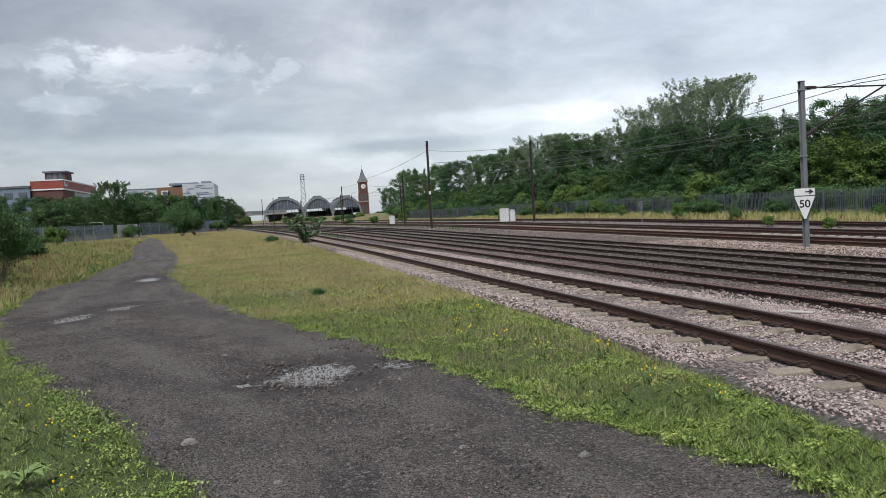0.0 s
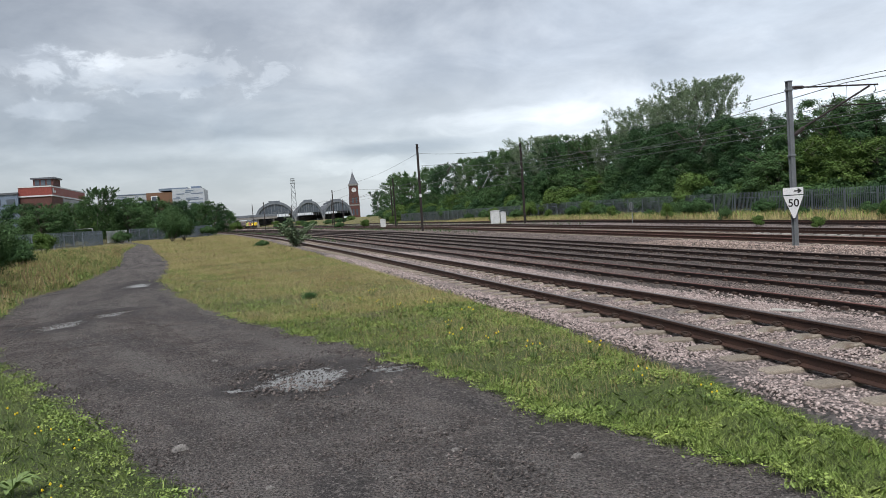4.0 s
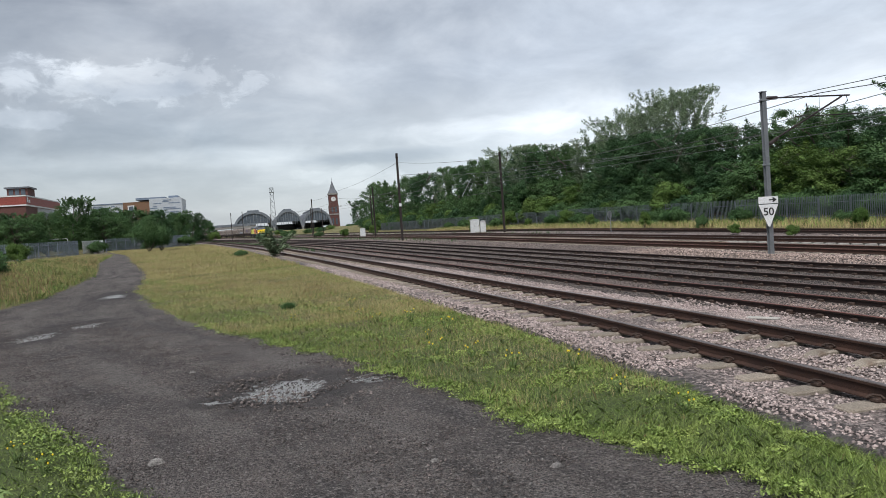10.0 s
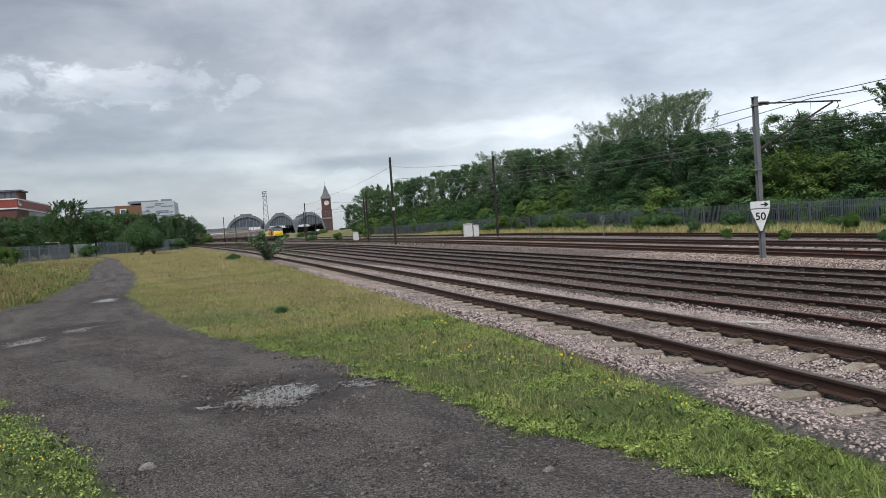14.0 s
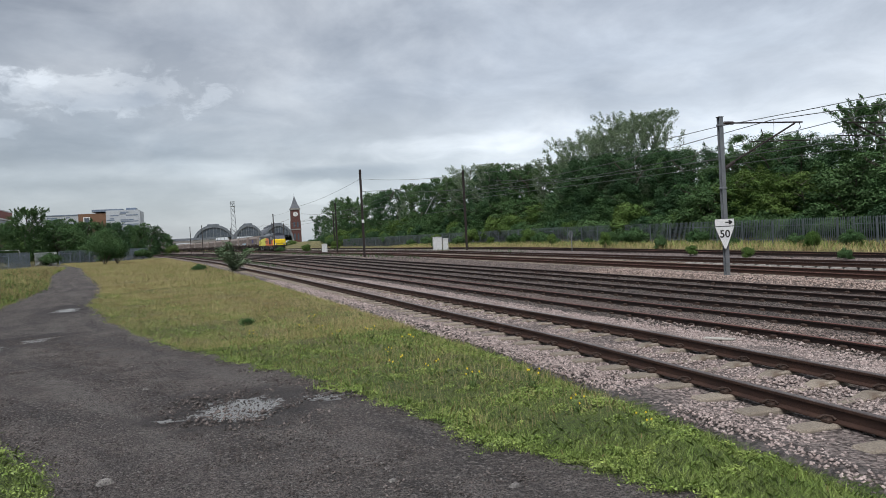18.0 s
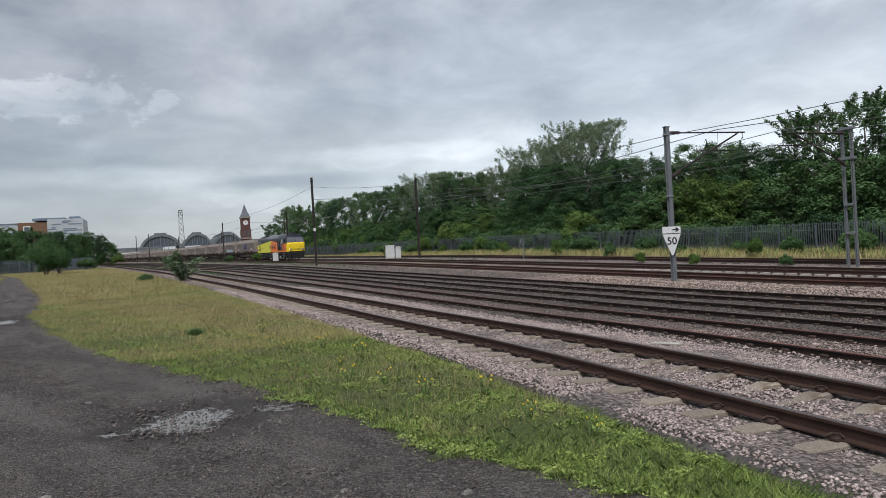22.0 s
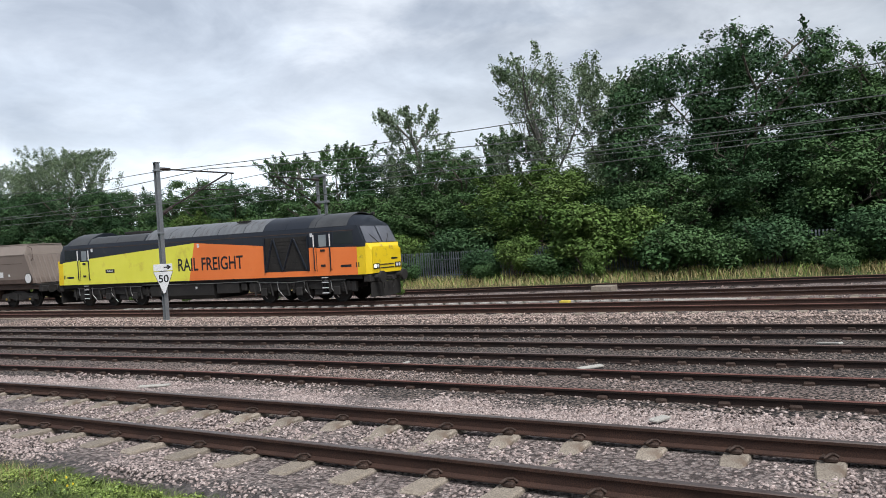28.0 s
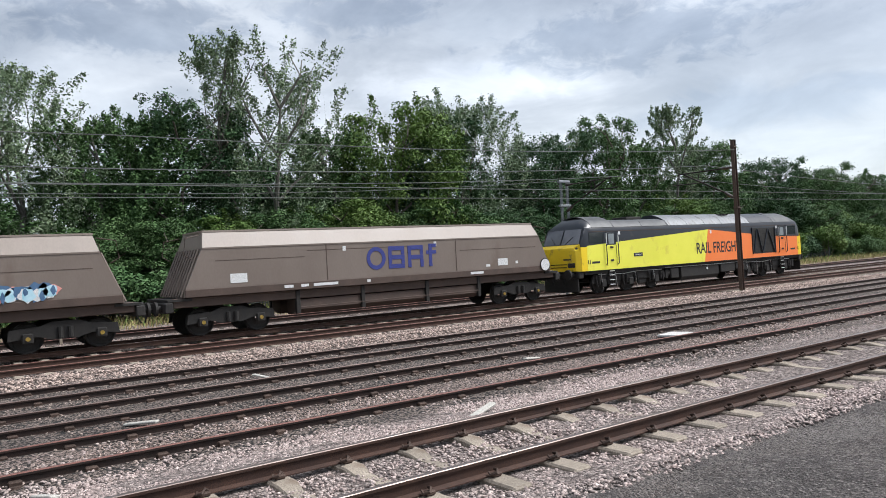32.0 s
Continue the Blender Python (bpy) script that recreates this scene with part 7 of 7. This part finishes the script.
# ---- ground cover ----
GRASS = dict(
    herb=material("low_green_herbs", (0.115, 0.195, 0.036), (0.290, 0.355, 0.090), 0.6, 0, 1.7, 8, 0, rand=0.5, island=True, space="World", mid=0.48),
    green=material("green_grass_blades", (0.120, 0.195, 0.034), (0.255, 0.32, 0.085), 0.65, 0, 2.2, 8, 0, rand=0.55, island=True, space="World"),
    dry=material("dry_grass_blades", (0.33, 0.255, 0.115), (0.52, 0.45, 0.215), 0.7, 0, 0.6, 8, 0, rand=0.3, island=True, space="World"),
    russet=material("russet_seed_heads", (0.22, 0.14, 0.07), (0.32, 0.22, 0.12), 0.75, 0, 0.8, 8, 0, rand=0.3, island=True, space="World"),
)


def blades(name, n, pts, lo, hi, width, lean, mat, label, rng):
    """Grass blades as bent slips standing on the given ground points."""
    n = len(pts)
    h = rng.uniform(lo, hi, n)[:, None]
    a = rng.uniform(0, math.tau, n)
    side = np.stack([np.cos(a), np.sin(a), 0 * a], 1) * (width * rng.uniform(0.6, 1.3, n))[:, None]
    b = rng.uniform(0, math.tau, n)
    tilt = np.stack([np.cos(b), np.sin(b), 0 * b], 1) * h * (lean * rng.uniform(0.2, 1.2, n))[:, None]
    up = np.array([0, 0, 1.0])
    v = np.stack([pts - side, pts + side, pts + side * 0.7 + up * h * 0.6 + tilt * 0.4, pts + up * h * 0.98 + tilt * 1.15, pts - side * 0.7 + up * h * 0.6 + tilt * 0.4], 1).reshape(-1, 3)
    i = np.arange(n)[:, None] * 5
    thing(name, raw_mesh(name, v, np.concatenate([i, i + 1, i + 2, i + 3, i + 4], 1), mat), None, label, "grass", kind="stuff")


def verge_points(rng, n, y0, y1, west=False, keep=None, power=1.0):
    y = y0 + (y1 - y0) * rng.random(n) ** power
    er = np.interp(y, *np.array(TRACK_EDGE_R).T)
    el = np.interp(y, *np.array(TRACK_EDGE_L).T)
    fringe = 0.22 * rough_noise(y * 0.3, y, 2.7, 5.0) + 0.14 * rough_noise(y * 0.2, y, 9.0, 1.0) + rng.normal(0, 0.08, n)
    er, el = er - 0.10 + fringe, el + 0.05 + fringe
    if west:
        x = el - 0.05 - rng.random(n) ** 1.2 * np.clip(4 + y * 0.3, 4, 16)
    else:
        right = 5.15 + bend(5.0, y)
        x = er + (right - er) * rng.random(n)
        ok = right - er > 0.1
        x, y = x[ok], y[ok]
    if keep is not None:
        ok = keep(x, y, rng.random(len(x)))
        x, y = x[ok], y[ok]
    u = x - bend(x, y)
    return np.stack([x, y, ground_z(u, y) + 0.03], 1)


def cover():
    rng = np.random.default_rng(21)

    def patchy(s, lo, seed):
        return lambda x, y, r: (rough_noise(x, y, s, seed) * 0.5 + 0.5) * 1.3 > r * 0.9 + lo

    def herbs(label, pts, size, rise, mat):
        """Clover, moss and small weeds: leaflets that lie over low hummocks."""
        n = len(pts)
        hump = np.clip(rough_noise(pts[:, 0], pts[:, 1], 3.3, 2.0) + 0.7 * rough_noise(pts[:, 0], pts[:, 1], 9.0, 1.0), -0.4, 1.6) + 0.4
        pts = pts + np.stack([0 * hump, 0 * hump, rise * hump * rng.random(n) ** 0.5 - 0.02], 1)
        face = rng.normal(0, 0.55, (n, 3)) + np.array([0, 0, 1.0])
        thing("low_herbs", leaf_mesh(rng, pts, size, mat, "low_herbs", face), None, label, "ground plants", kind="stuff")

    herbs("low clover and moss over the verge beside the lane", verge_points(rng, 200000, 1.5, 19, power=1.05), 0.0145, 0.075, GRASS["herb"])
    herbs("low clover and weeds over the verge", verge_points(rng, 90000, 15, 46, keep=patchy(0.9, 0.15, 6.0)), 0.020, 0.12, GRASS["herb"])
    herbs("leafy weeds below the yard fence", verge_points(rng, 60000, 24, 80, True, keep=patchy(0.5, 0.2, 3.0)), 0.05, 0.40, LEAF["light"])
    herbs("low clover and weeds west of the lane", verge_points(rng, 150000, 3, 26, True, power=0.8), 0.017, 0.10, GRASS["herb"])
    blades("green_turf", 0, verge_points(rng, 60000, 1.5, 17, power=1.1), 0.03, 0.085, 0.0022, 1.1, GRASS["green"], "short green turf beside the cinder lane", rng)
    blades("green_turf", 0, verge_points(rng, 5000, 2.5, 14, keep=patchy(1.3, 0.62, 8.0)), 0.07, 0.17, 0.0028, 0.7, GRASS["green"], "longer tufts of grass in the turf", rng)
    blades("green_turf", 0, verge_points(rng, 120000, 12, 46, keep=patchy(0.7, 0.2, 3.0)), 0.03, 0.11, 0.0028, 0.8, GRASS["green"], "longer green grass on the verge", rng)
    blades("green_turf", 0, verge_points(rng, 60000, 3, 24, True, power=0.9), 0.03, 0.10, 0.0026, 1.1, GRASS["green"], "short green turf west of the lane", rng)
    blades("green_turf", 0, verge_points(rng, 90000, 20, 95, True, keep=patchy(0.6, 0.1, 5.0)), 0.08, 0.30, 0.006, 0.7, GRASS["green"], "rank green grass west of the lane", rng)
    blades("green_turf", 0, verge_points(rng, 40000, 40, 130, keep=patchy(0.3, 0.35, 8.0)), 0.08, 0.28, 0.006, 0.7, GRASS["green"], "rank green grass towards the station", rng)
    blades("dry_grass", 0, verge_points(rng, 16000, 7, 18, keep=patchy(0.8, 0.25, 7.0)), 0.05, 0.18, 0.0014, 0.4, GRASS["dry"], "thin dry stalks in the turf", rng)
    blades("dry_grass", 0, verge_points(rng, 190000, 16, 46, keep=patchy(0.45, 0.1, 2.0)), 0.04, 0.15, 0.0020, 0.5, GRASS["dry"], "tall straw-coloured grass on the verge", rng)
    blades("dry_grass", 0, verge_points(rng, 130000, 40, 130, keep=patchy(0.2, -0.2, 3.0)), 0.10, 0.28, 0.0036, 0.5, GRASS["dry"], "tall straw-coloured grass towards the station", rng)
    blades("dry_grass", 0, verge_points(rng, 60000, 22, 90, True, keep=patchy(0.4, 0.2, 9.0)), 0.2, 0.55, 0.0042, 0.4, GRASS["dry"], "tall dry grass below the fence", rng)
    blades("russet_weeds", 0, verge_points(rng, 16000, 15, 44, keep=patchy(0.9, 0.6, 4.0)), 0.05, 0.15, 0.0020, 0.3, GRASS["russet"], "russet dock and seed heads in the dry grass", rng)
    blades("russet_weeds", 0, verge_points(rng, 30000, 24, 72, True, keep=patchy(0.8, 0.35, 4.5)), 0.2, 0.7, 0.0035, 0.35, GRASS["russet"], "russet weeds below the fence", rng)
    blades("russet_weeds", 0, verge_points(rng, 2500, 3, 14, keep=patchy(1.1, 0.75, 6.0)), 0.02, 0.07, 0.003, 0.9, GRASS["russet"], "rusty dead weeds in the turf", rng)
    # strip between the far rails and the fence
    n = 60000
    y = rng.uniform(-130, 120, n)
    u = rng.uniform(34.8, 40.5, n)
    pts = np.stack([u + bend(u, y), y, ground_z(u, y)], 1)
    blades("dry_grass", 0, pts, 0.2, 0.5, 0.010, 0.5, GRASS["dry"], "tall dry grass in front of the palisade fence", rng)
    n = 22000
    y, u = rng.uniform(-130, 120, n), rng.uniform(35.5, 42, n)
    blades("green_turf", 0, np.stack([u + bend(u, y), y, ground_z(u, y)], 1), 0.2, 0.6, 0.022, 0.6, GRASS["green"], "green weeds in front of the palisade fence", rng)
    # weeds in the far ballast
    n = 5000
    y, u = rng.uniform(60, 260, n), rng.choice([20.8, 30.2, 9.6], n) + rng.normal(0, 0.5, n)
    blades("green_turf", 0, np.stack([u + bend(u, y), y, ground_z(u, y)], 1), 0.15, 0.4, 0.015, 0.6, LEAF["mid"], "weeds growing between distant rails", rng)


cover()


def stones(name, n, u0, u1, y0, y1, lo, hi, mat, label, seed, lift=0.0, shape=None):
    """Loose broken stones: lumpy eight-sided bodies set on the ballast bed."""
    rng = np.random.default_rng(seed)
    u, y = rng.uniform(u0, u1, n), rng.uniform(y0, y1, n)
    if shape is not None:
        ok = shape(u, y, rng.random(n))
        u, y = u[ok], y[ok]
        n = len(u)
    c = np.stack([u + bend(u, y), y, ground_z(u, y) + lift], 1)
    s = rng.uniform(lo, hi, n)
    base = np.array([[1, 0.2, 0.1], [0.3, 1, -0.1], [-0.9, 0.4, 0.15], [-0.5, -0.9, 0], [0.6, -0.8, 0.1], [0.25, 0.2, 0.75], [-0.35, -0.2, 0.65], [0, 0, -0.6]])
    v = base[None] * rng.uniform(0.65, 1.35, (n, 8, 1)) * np.array([1, 0.8, 0.7]) * s[:, None, None]
    a = rng.uniform(0, math.tau, n); ca, sa = np.cos(a)[:, None], np.sin(a)[:, None]
    t = rng.normal(0, 0.5, n); ct, st = np.cos(t)[:, None], np.sin(t)[:, None]
    x, yv, z = v[..., 0], v[..., 1], v[..., 2]
    x, z = x * ct - z * st, x * st + z * ct
    v = np.stack([x * ca - yv * sa, x * sa + yv * ca, z], -1) + c[:, None]
    f = np.array([(0, 1, 5), (1, 6, 5), (1, 2, 6), (2, 3, 6), (3, 4, 6), (4, 5, 6), (4, 0, 5), (1, 0, 7), (2, 1, 7), (3, 2, 7), (4, 3, 7), (0, 4, 7)])
    faces = (np.arange(n)[:, None, None] * 8 + f[None]).reshape(-1, 3)
    thing(name, raw_mesh(name, v.reshape(-1, 3), faces, mat), None, label, "ballast", kind="stuff")


ST = dict(
    pink=material("pink_grey_ballast", (0.33, 0.255, 0.235), (0.52, 0.44, 0.41), 0.85, 0, 4, 60, 0.3, rand=0.42, island=True, space="World"),
    grey=material("sooty_ballast", (0.17, 0.13, 0.113), (0.36, 0.295, 0.26), 0.88, 0, 6, 60, 0.3, rand=0.5, island=True, space="World"),
    tan=material("tan_ballast", (0.33, 0.245, 0.21), (0.54, 0.43, 0.375), 0.85, 0, 6, 60, 0.3, rand=0.45, island=True, space="World"),
    clod=material("cinder_clods", (0.060, 0.048, 0.045), (0.25, 0.212, 0.195), 0.9, 0, 1.2, 60, 0.3, rand=0.6, island=True, space="World"),
    chip=material("lane_chippings", (0.12, 0.11, 0.105), (0.30, 0.28, 0.26), 0.85, 0, 6, 60, 0.3, rand=0.5, island=True, space="World"),
)


def ballast():
    off_rail = lambda u, y, r: (np.abs(np.abs(u - UA) - 0.7525) > 0.10) & ((r < 0.62) | (np.abs(u - UA) > 1.2))
    stones("ballast_stones", 80000, 5.3, 10.3, -12, 14, 0.014, 0.036, ST["pink"], "pink and grey broken ballast around the nearest track", 1, 0.0, off_rail)
    stones("ballast_stones", 22000, 5.2, 10.2, 14, 40, 0.026, 0.052, ST["pink"], "pink and grey ballast further along the track", 2, 0.0, off_rail)
    stones("ballast_stones", 16000, 9.7, 19.4, -24, 14, 0.018, 0.040, ST["grey"], "sooty ballast between the sidings", 3, 0.0, lambda u, y, r: (u < 10.9) | (u > 12.2) | (r < 0.15))
    stones("ballast_stones", 9000, 9.4, 13.0, -24, 16, 0.02, 0.045, ST["pink"], "paler stones spilled over the first siding", 4, 0.0, lambda u, y, r: r < np.clip(1.3 - (u - 9.4) / 2.8, 0, 1))
    stones("ballast_stones", 20000, 19.1, 22.5, -46, 34, 0.03, 0.055, ST["tan"], "tan ballast shoulder beside the running line", 5, 0.01)
    stones("ballast_stones", 12000, 24.3, 32.4, -46, 34, 0.03, 0.055, ST["tan"], "tan ballast between the running lines", 6, 0.0)

    def on_lane(u, y, r):
        return (u < np.interp(y, *np.array(TRACK_EDGE_R).T)) & (u > np.interp(y, *np.array(TRACK_EDGE_L).T))
    stones("lane_chippings", 85000, -8, 5.5, 1.5, 22, 0.006, 0.020, ST["clod"], "dark clods and small stones over the cinder lane", 7, 0.0, on_lane)
    stones("lane_chippings", 5000, -8, 5.5, 1.5, 30, 0.010, 0.024, ST["chip"], "paler stones scattered over the cinder lane", 9, 0.003, on_lane)


    stones("lane_chippings", 20000, 4.95, 5.9, -6, 24, 0.008, 0.022, ST["clod"], "dark grit between the turf and the ballast", 10, 0.0)
    rim = lambda u, y, r: (np.abs(np.hypot((u - 1.25) / 0.95, (y - 10.3) / 1.15) - 0.95) < 0.45) & (r < 0.55 + 0.5 * rough_noise(u, y, 4.0, 2.0))
    stones("lane_chippings", 2600, -0.3, 2.9, 8.4, 12.2, 0.010, 0.036, ST["clod"], "crumbled dark clods round the dried puddle", 11, 0.01, rim)
    stones("ballast_stones", 9000, 10.95, 12.15, -24, 16, 0.010, 0.024, ST["tan"], "sandy fine stone between the rusty rails", 8, 0.0)


ballast()


# ---- flowering weeds ----
def build_weeds():
    yel = material("ragwort_yellow", (0.72, 0.52, 0.015), (0.80, 0.62, 0.03), 0.6, 0, 20, 60, 0)
    dockleaf = material("dock_leaf", (0.16, 0.24, 0.07), (0.24, 0.32, 0.11), 0.55, 0, 12, 60, 0.1)
    stem = material("weed_green", (0.07, 0.12, 0.025), (0.11, 0.16, 0.04), 0.7, 0, 10, 60, 0)
    kinds = []
    for seed in range(3):
        rnd = random.Random(seed + 40)
        root = empty("ragwort_plant", pose(0, 0, 0), "yellow-flowered ragwort in the grass", "plant", "ragwort")
        mb, fl, lf = MB(), MB(), MB()
        for k in range(5):
            a = k * 1.3 + rnd.random()
            tip = Vector((math.cos(a) * 0.10, math.sin(a) * 0.10, rnd.uniform(0.18, 0.30)))
            mb.tube([(0, 0, -0.02), tip * 0.5, tip], [0.006, 0.005, 0.003], 5)
            if k < 4:
                part("flower_head", MB().tube([tip, tip + Vector((0, 0, 0.012)), tip + Vector((0.004, 0, 0.026))], [0.006, 0.014, 0.007], 6), yel, root, "flat bright yellow flower head")
            for j in range(4):
                p = tip * rnd.uniform(0.2, 0.8)
                d = Vector((rnd.gauss(0, 1), rnd.gauss(0, 1), 0.5)).normalized() * 0.07
                w = d.cross(Vector((0, 0, 1))) * 0.25
                lf.add([p, p + d * 0.5 + w, p + d, p + d * 0.5 - w], [(0, 1, 2, 3)])
        part("stem", mb, stem, root)
        part("foliage", lf, stem, root)
        kinds.append([root, False])
    rnd = random.Random(3)
    spots = [(3.9, 9.2), (3.7, 10.4), (3.5, 12.5), (3.7, 14.9), (2.9, 16.8), (2.6, 17.8), (3.0, 19.0), (1.4, 17.0), (4.4, 7.2), (4.5, 8.6), (4.6, 6.2), (-1.3, 7.3), (-1.7, 7.9), (-2.3, 8.8), (-1.1, 5.9), (4.0, 13.0), (3.3, 11.0), (3.1, 15.6)]
    for k, (x, y) in enumerate(spots):
        kd = kinds[k % 3]
        m = pose(*set_on(x, y, 0.02), 0, 0, rnd.uniform(0, 360)) @ Matrix.Diagonal((*[rnd.uniform(0.75, 1.15)] * 3, 1))
        if not kd[1]:
            kd[0].matrix_basis, kd[1] = m, True
        else:
            copy_thing(kd[0], m)
    rnd = random.Random(12)
    dock = empty("broadleaf_weed", pose(*set_on(-1.5, 6.35, 0.02)), "pale green broad-leaved weed at the lane's edge", "plant")
    for k in range(9):
        a, ln = k * 2.4, rnd.uniform(0.13, 0.22)
        d, up = Vector((math.cos(a), math.sin(a), 0)), rnd.uniform(0.08, 0.26)
        w = Vector((-d.y, d.x, 0)) * ln * 0.24
        p = d * 0.03 + Vector((0, 0, up * 0.6))
        rows = [p, p + d * ln * 0.4 + Vector((0, 0, ln * 0.35)), p + d * ln * 0.8 + Vector((0, 0, ln * 0.4)), p + d * ln * 1.1 + Vector((0, 0, ln * 0.2))]
        lf = MB()
        for q, k2 in zip(rows, (0.25, 1.0, 0.8, 0.08)):
            lf.v += [tuple(q - w * k2 + Vector((0, 0, 0.012))), tuple(q), tuple(q + w * k2 + Vector((0, 0, 0.012)))]
        lf.f += [(3 * i + j, 3 * i + j + 1, 3 * i + j + 4, 3 * i + j + 3) for i in range(3) for j in range(2)]
        part("leaf", lf, dockleaf, dock)
    part("stem", MB().tube([(0, 0, -0.02), (0.01, 0, 0.15), (0.0, 0.01, 0.3)], [0.008, 0.006, 0.003], 6), stem, dock)
    tuft = empty("grass_tuft", pose(*set_on(1.45, 20.2, 0)), "dark green rush tuft in the dry grass", "plant")
    rng = np.random.default_rng(8)
    p = np.concatenate([rng.normal(0, 0.05, (900, 2)), np.zeros((900, 1))], 1)
    a = rng.normal(0, 0.10, (900, 2))
    v = np.stack([p + [-0.006, 0, 0], p + [0.006, 0, 0], p + np.concatenate([a * 0.9, rng.uniform(0.12, 0.26, (900, 1))], 1)], 1).reshape(-1, 3)
    part("blade_cluster", raw_mesh("blade_cluster", v, np.arange(2700).reshape(-1, 3), LEAF["mid"]), None, tuft)
    # small stones and litter seen on the lane
    for x, y, s in ((-0.35, 7.35, 0.09), (0.5, 5.9, 0.05), (2.1, 6.2, 0.05), (-0.4, 12.2, 0.06), (3.0, 5.6, 0.06), (-0.2, 9.2, 0.05)):
        r = MB().loft([[(s, 0, 0), (0.2 * s, 0.7 * s, 0), (-s, 0.3 * s, 0), (-0.6 * s, -0.6 * s, 0)], [(0.6 * s, 0, 0.5 * s), (0.1 * s, 0.4 * s, 0.6 * s), (-0.6 * s, 0.2 * s, 0.5 * s), (-0.3 * s, -0.3 * s, 0.45 * s)]])
        thing("loose_stone", r, ST["chip"], "loose pale stone lying on the cinder lane", "stone", "loose stones", m=pose(*set_on(x, y, -0.005)))


build_weeds()

# ---- motion ----
NOSE = ((0, 402), (6, 322), (9, 282), (13, 228), (16, 188), (19, 148.5), (21, 121), (23, 93.2), (24, 79), (26.5, 42.3), (28, 18.9), (29, 2.0), (30, -14.1), (31, -30.4), (32, -46.7))


def nose_at(sec):
    t = np.array(NOSE)
    k = np.gradient(t[:, 1], t[:, 0])
    i = int(np.clip(np.searchsorted(t[:, 0], sec) - 1, 0, len(t) - 2))
    h = t[i + 1, 0] - t[i, 0]
    f = (sec - t[i, 0]) / h
    return (2 * f**3 - 3 * f**2 + 1) * t[i, 1] + (f**3 - 2 * f**2 + f) * h * k[i] + (-2 * f**3 + 3 * f**2) * t[i + 1, 1] + (f**3 - f**2) * h * k[i + 1]


def vehicle_rows(back, length):
    rows = []
    for k in range(0, 65):
        y0 = nose_at(k * 0.5) + back
        y1 = y0 + length
        x0, x1 = UF + float(bend(UF, y0)), UF + float(bend(UF, y1))
        z0, z1 = float(climb(y0)) + ZF, float(climb(y1)) + ZF
        rows.append((k * 0.5, pose(x0, y0, z0, math.degrees(math.atan2(z1 - z0, length)), 0, -math.degrees(math.atan2(x1 - x0, length)))))
    return rows


def motions():
    for ob, back, length in VEHICLES:
        walk(ob, vehicle_rows(back, length))


motions()
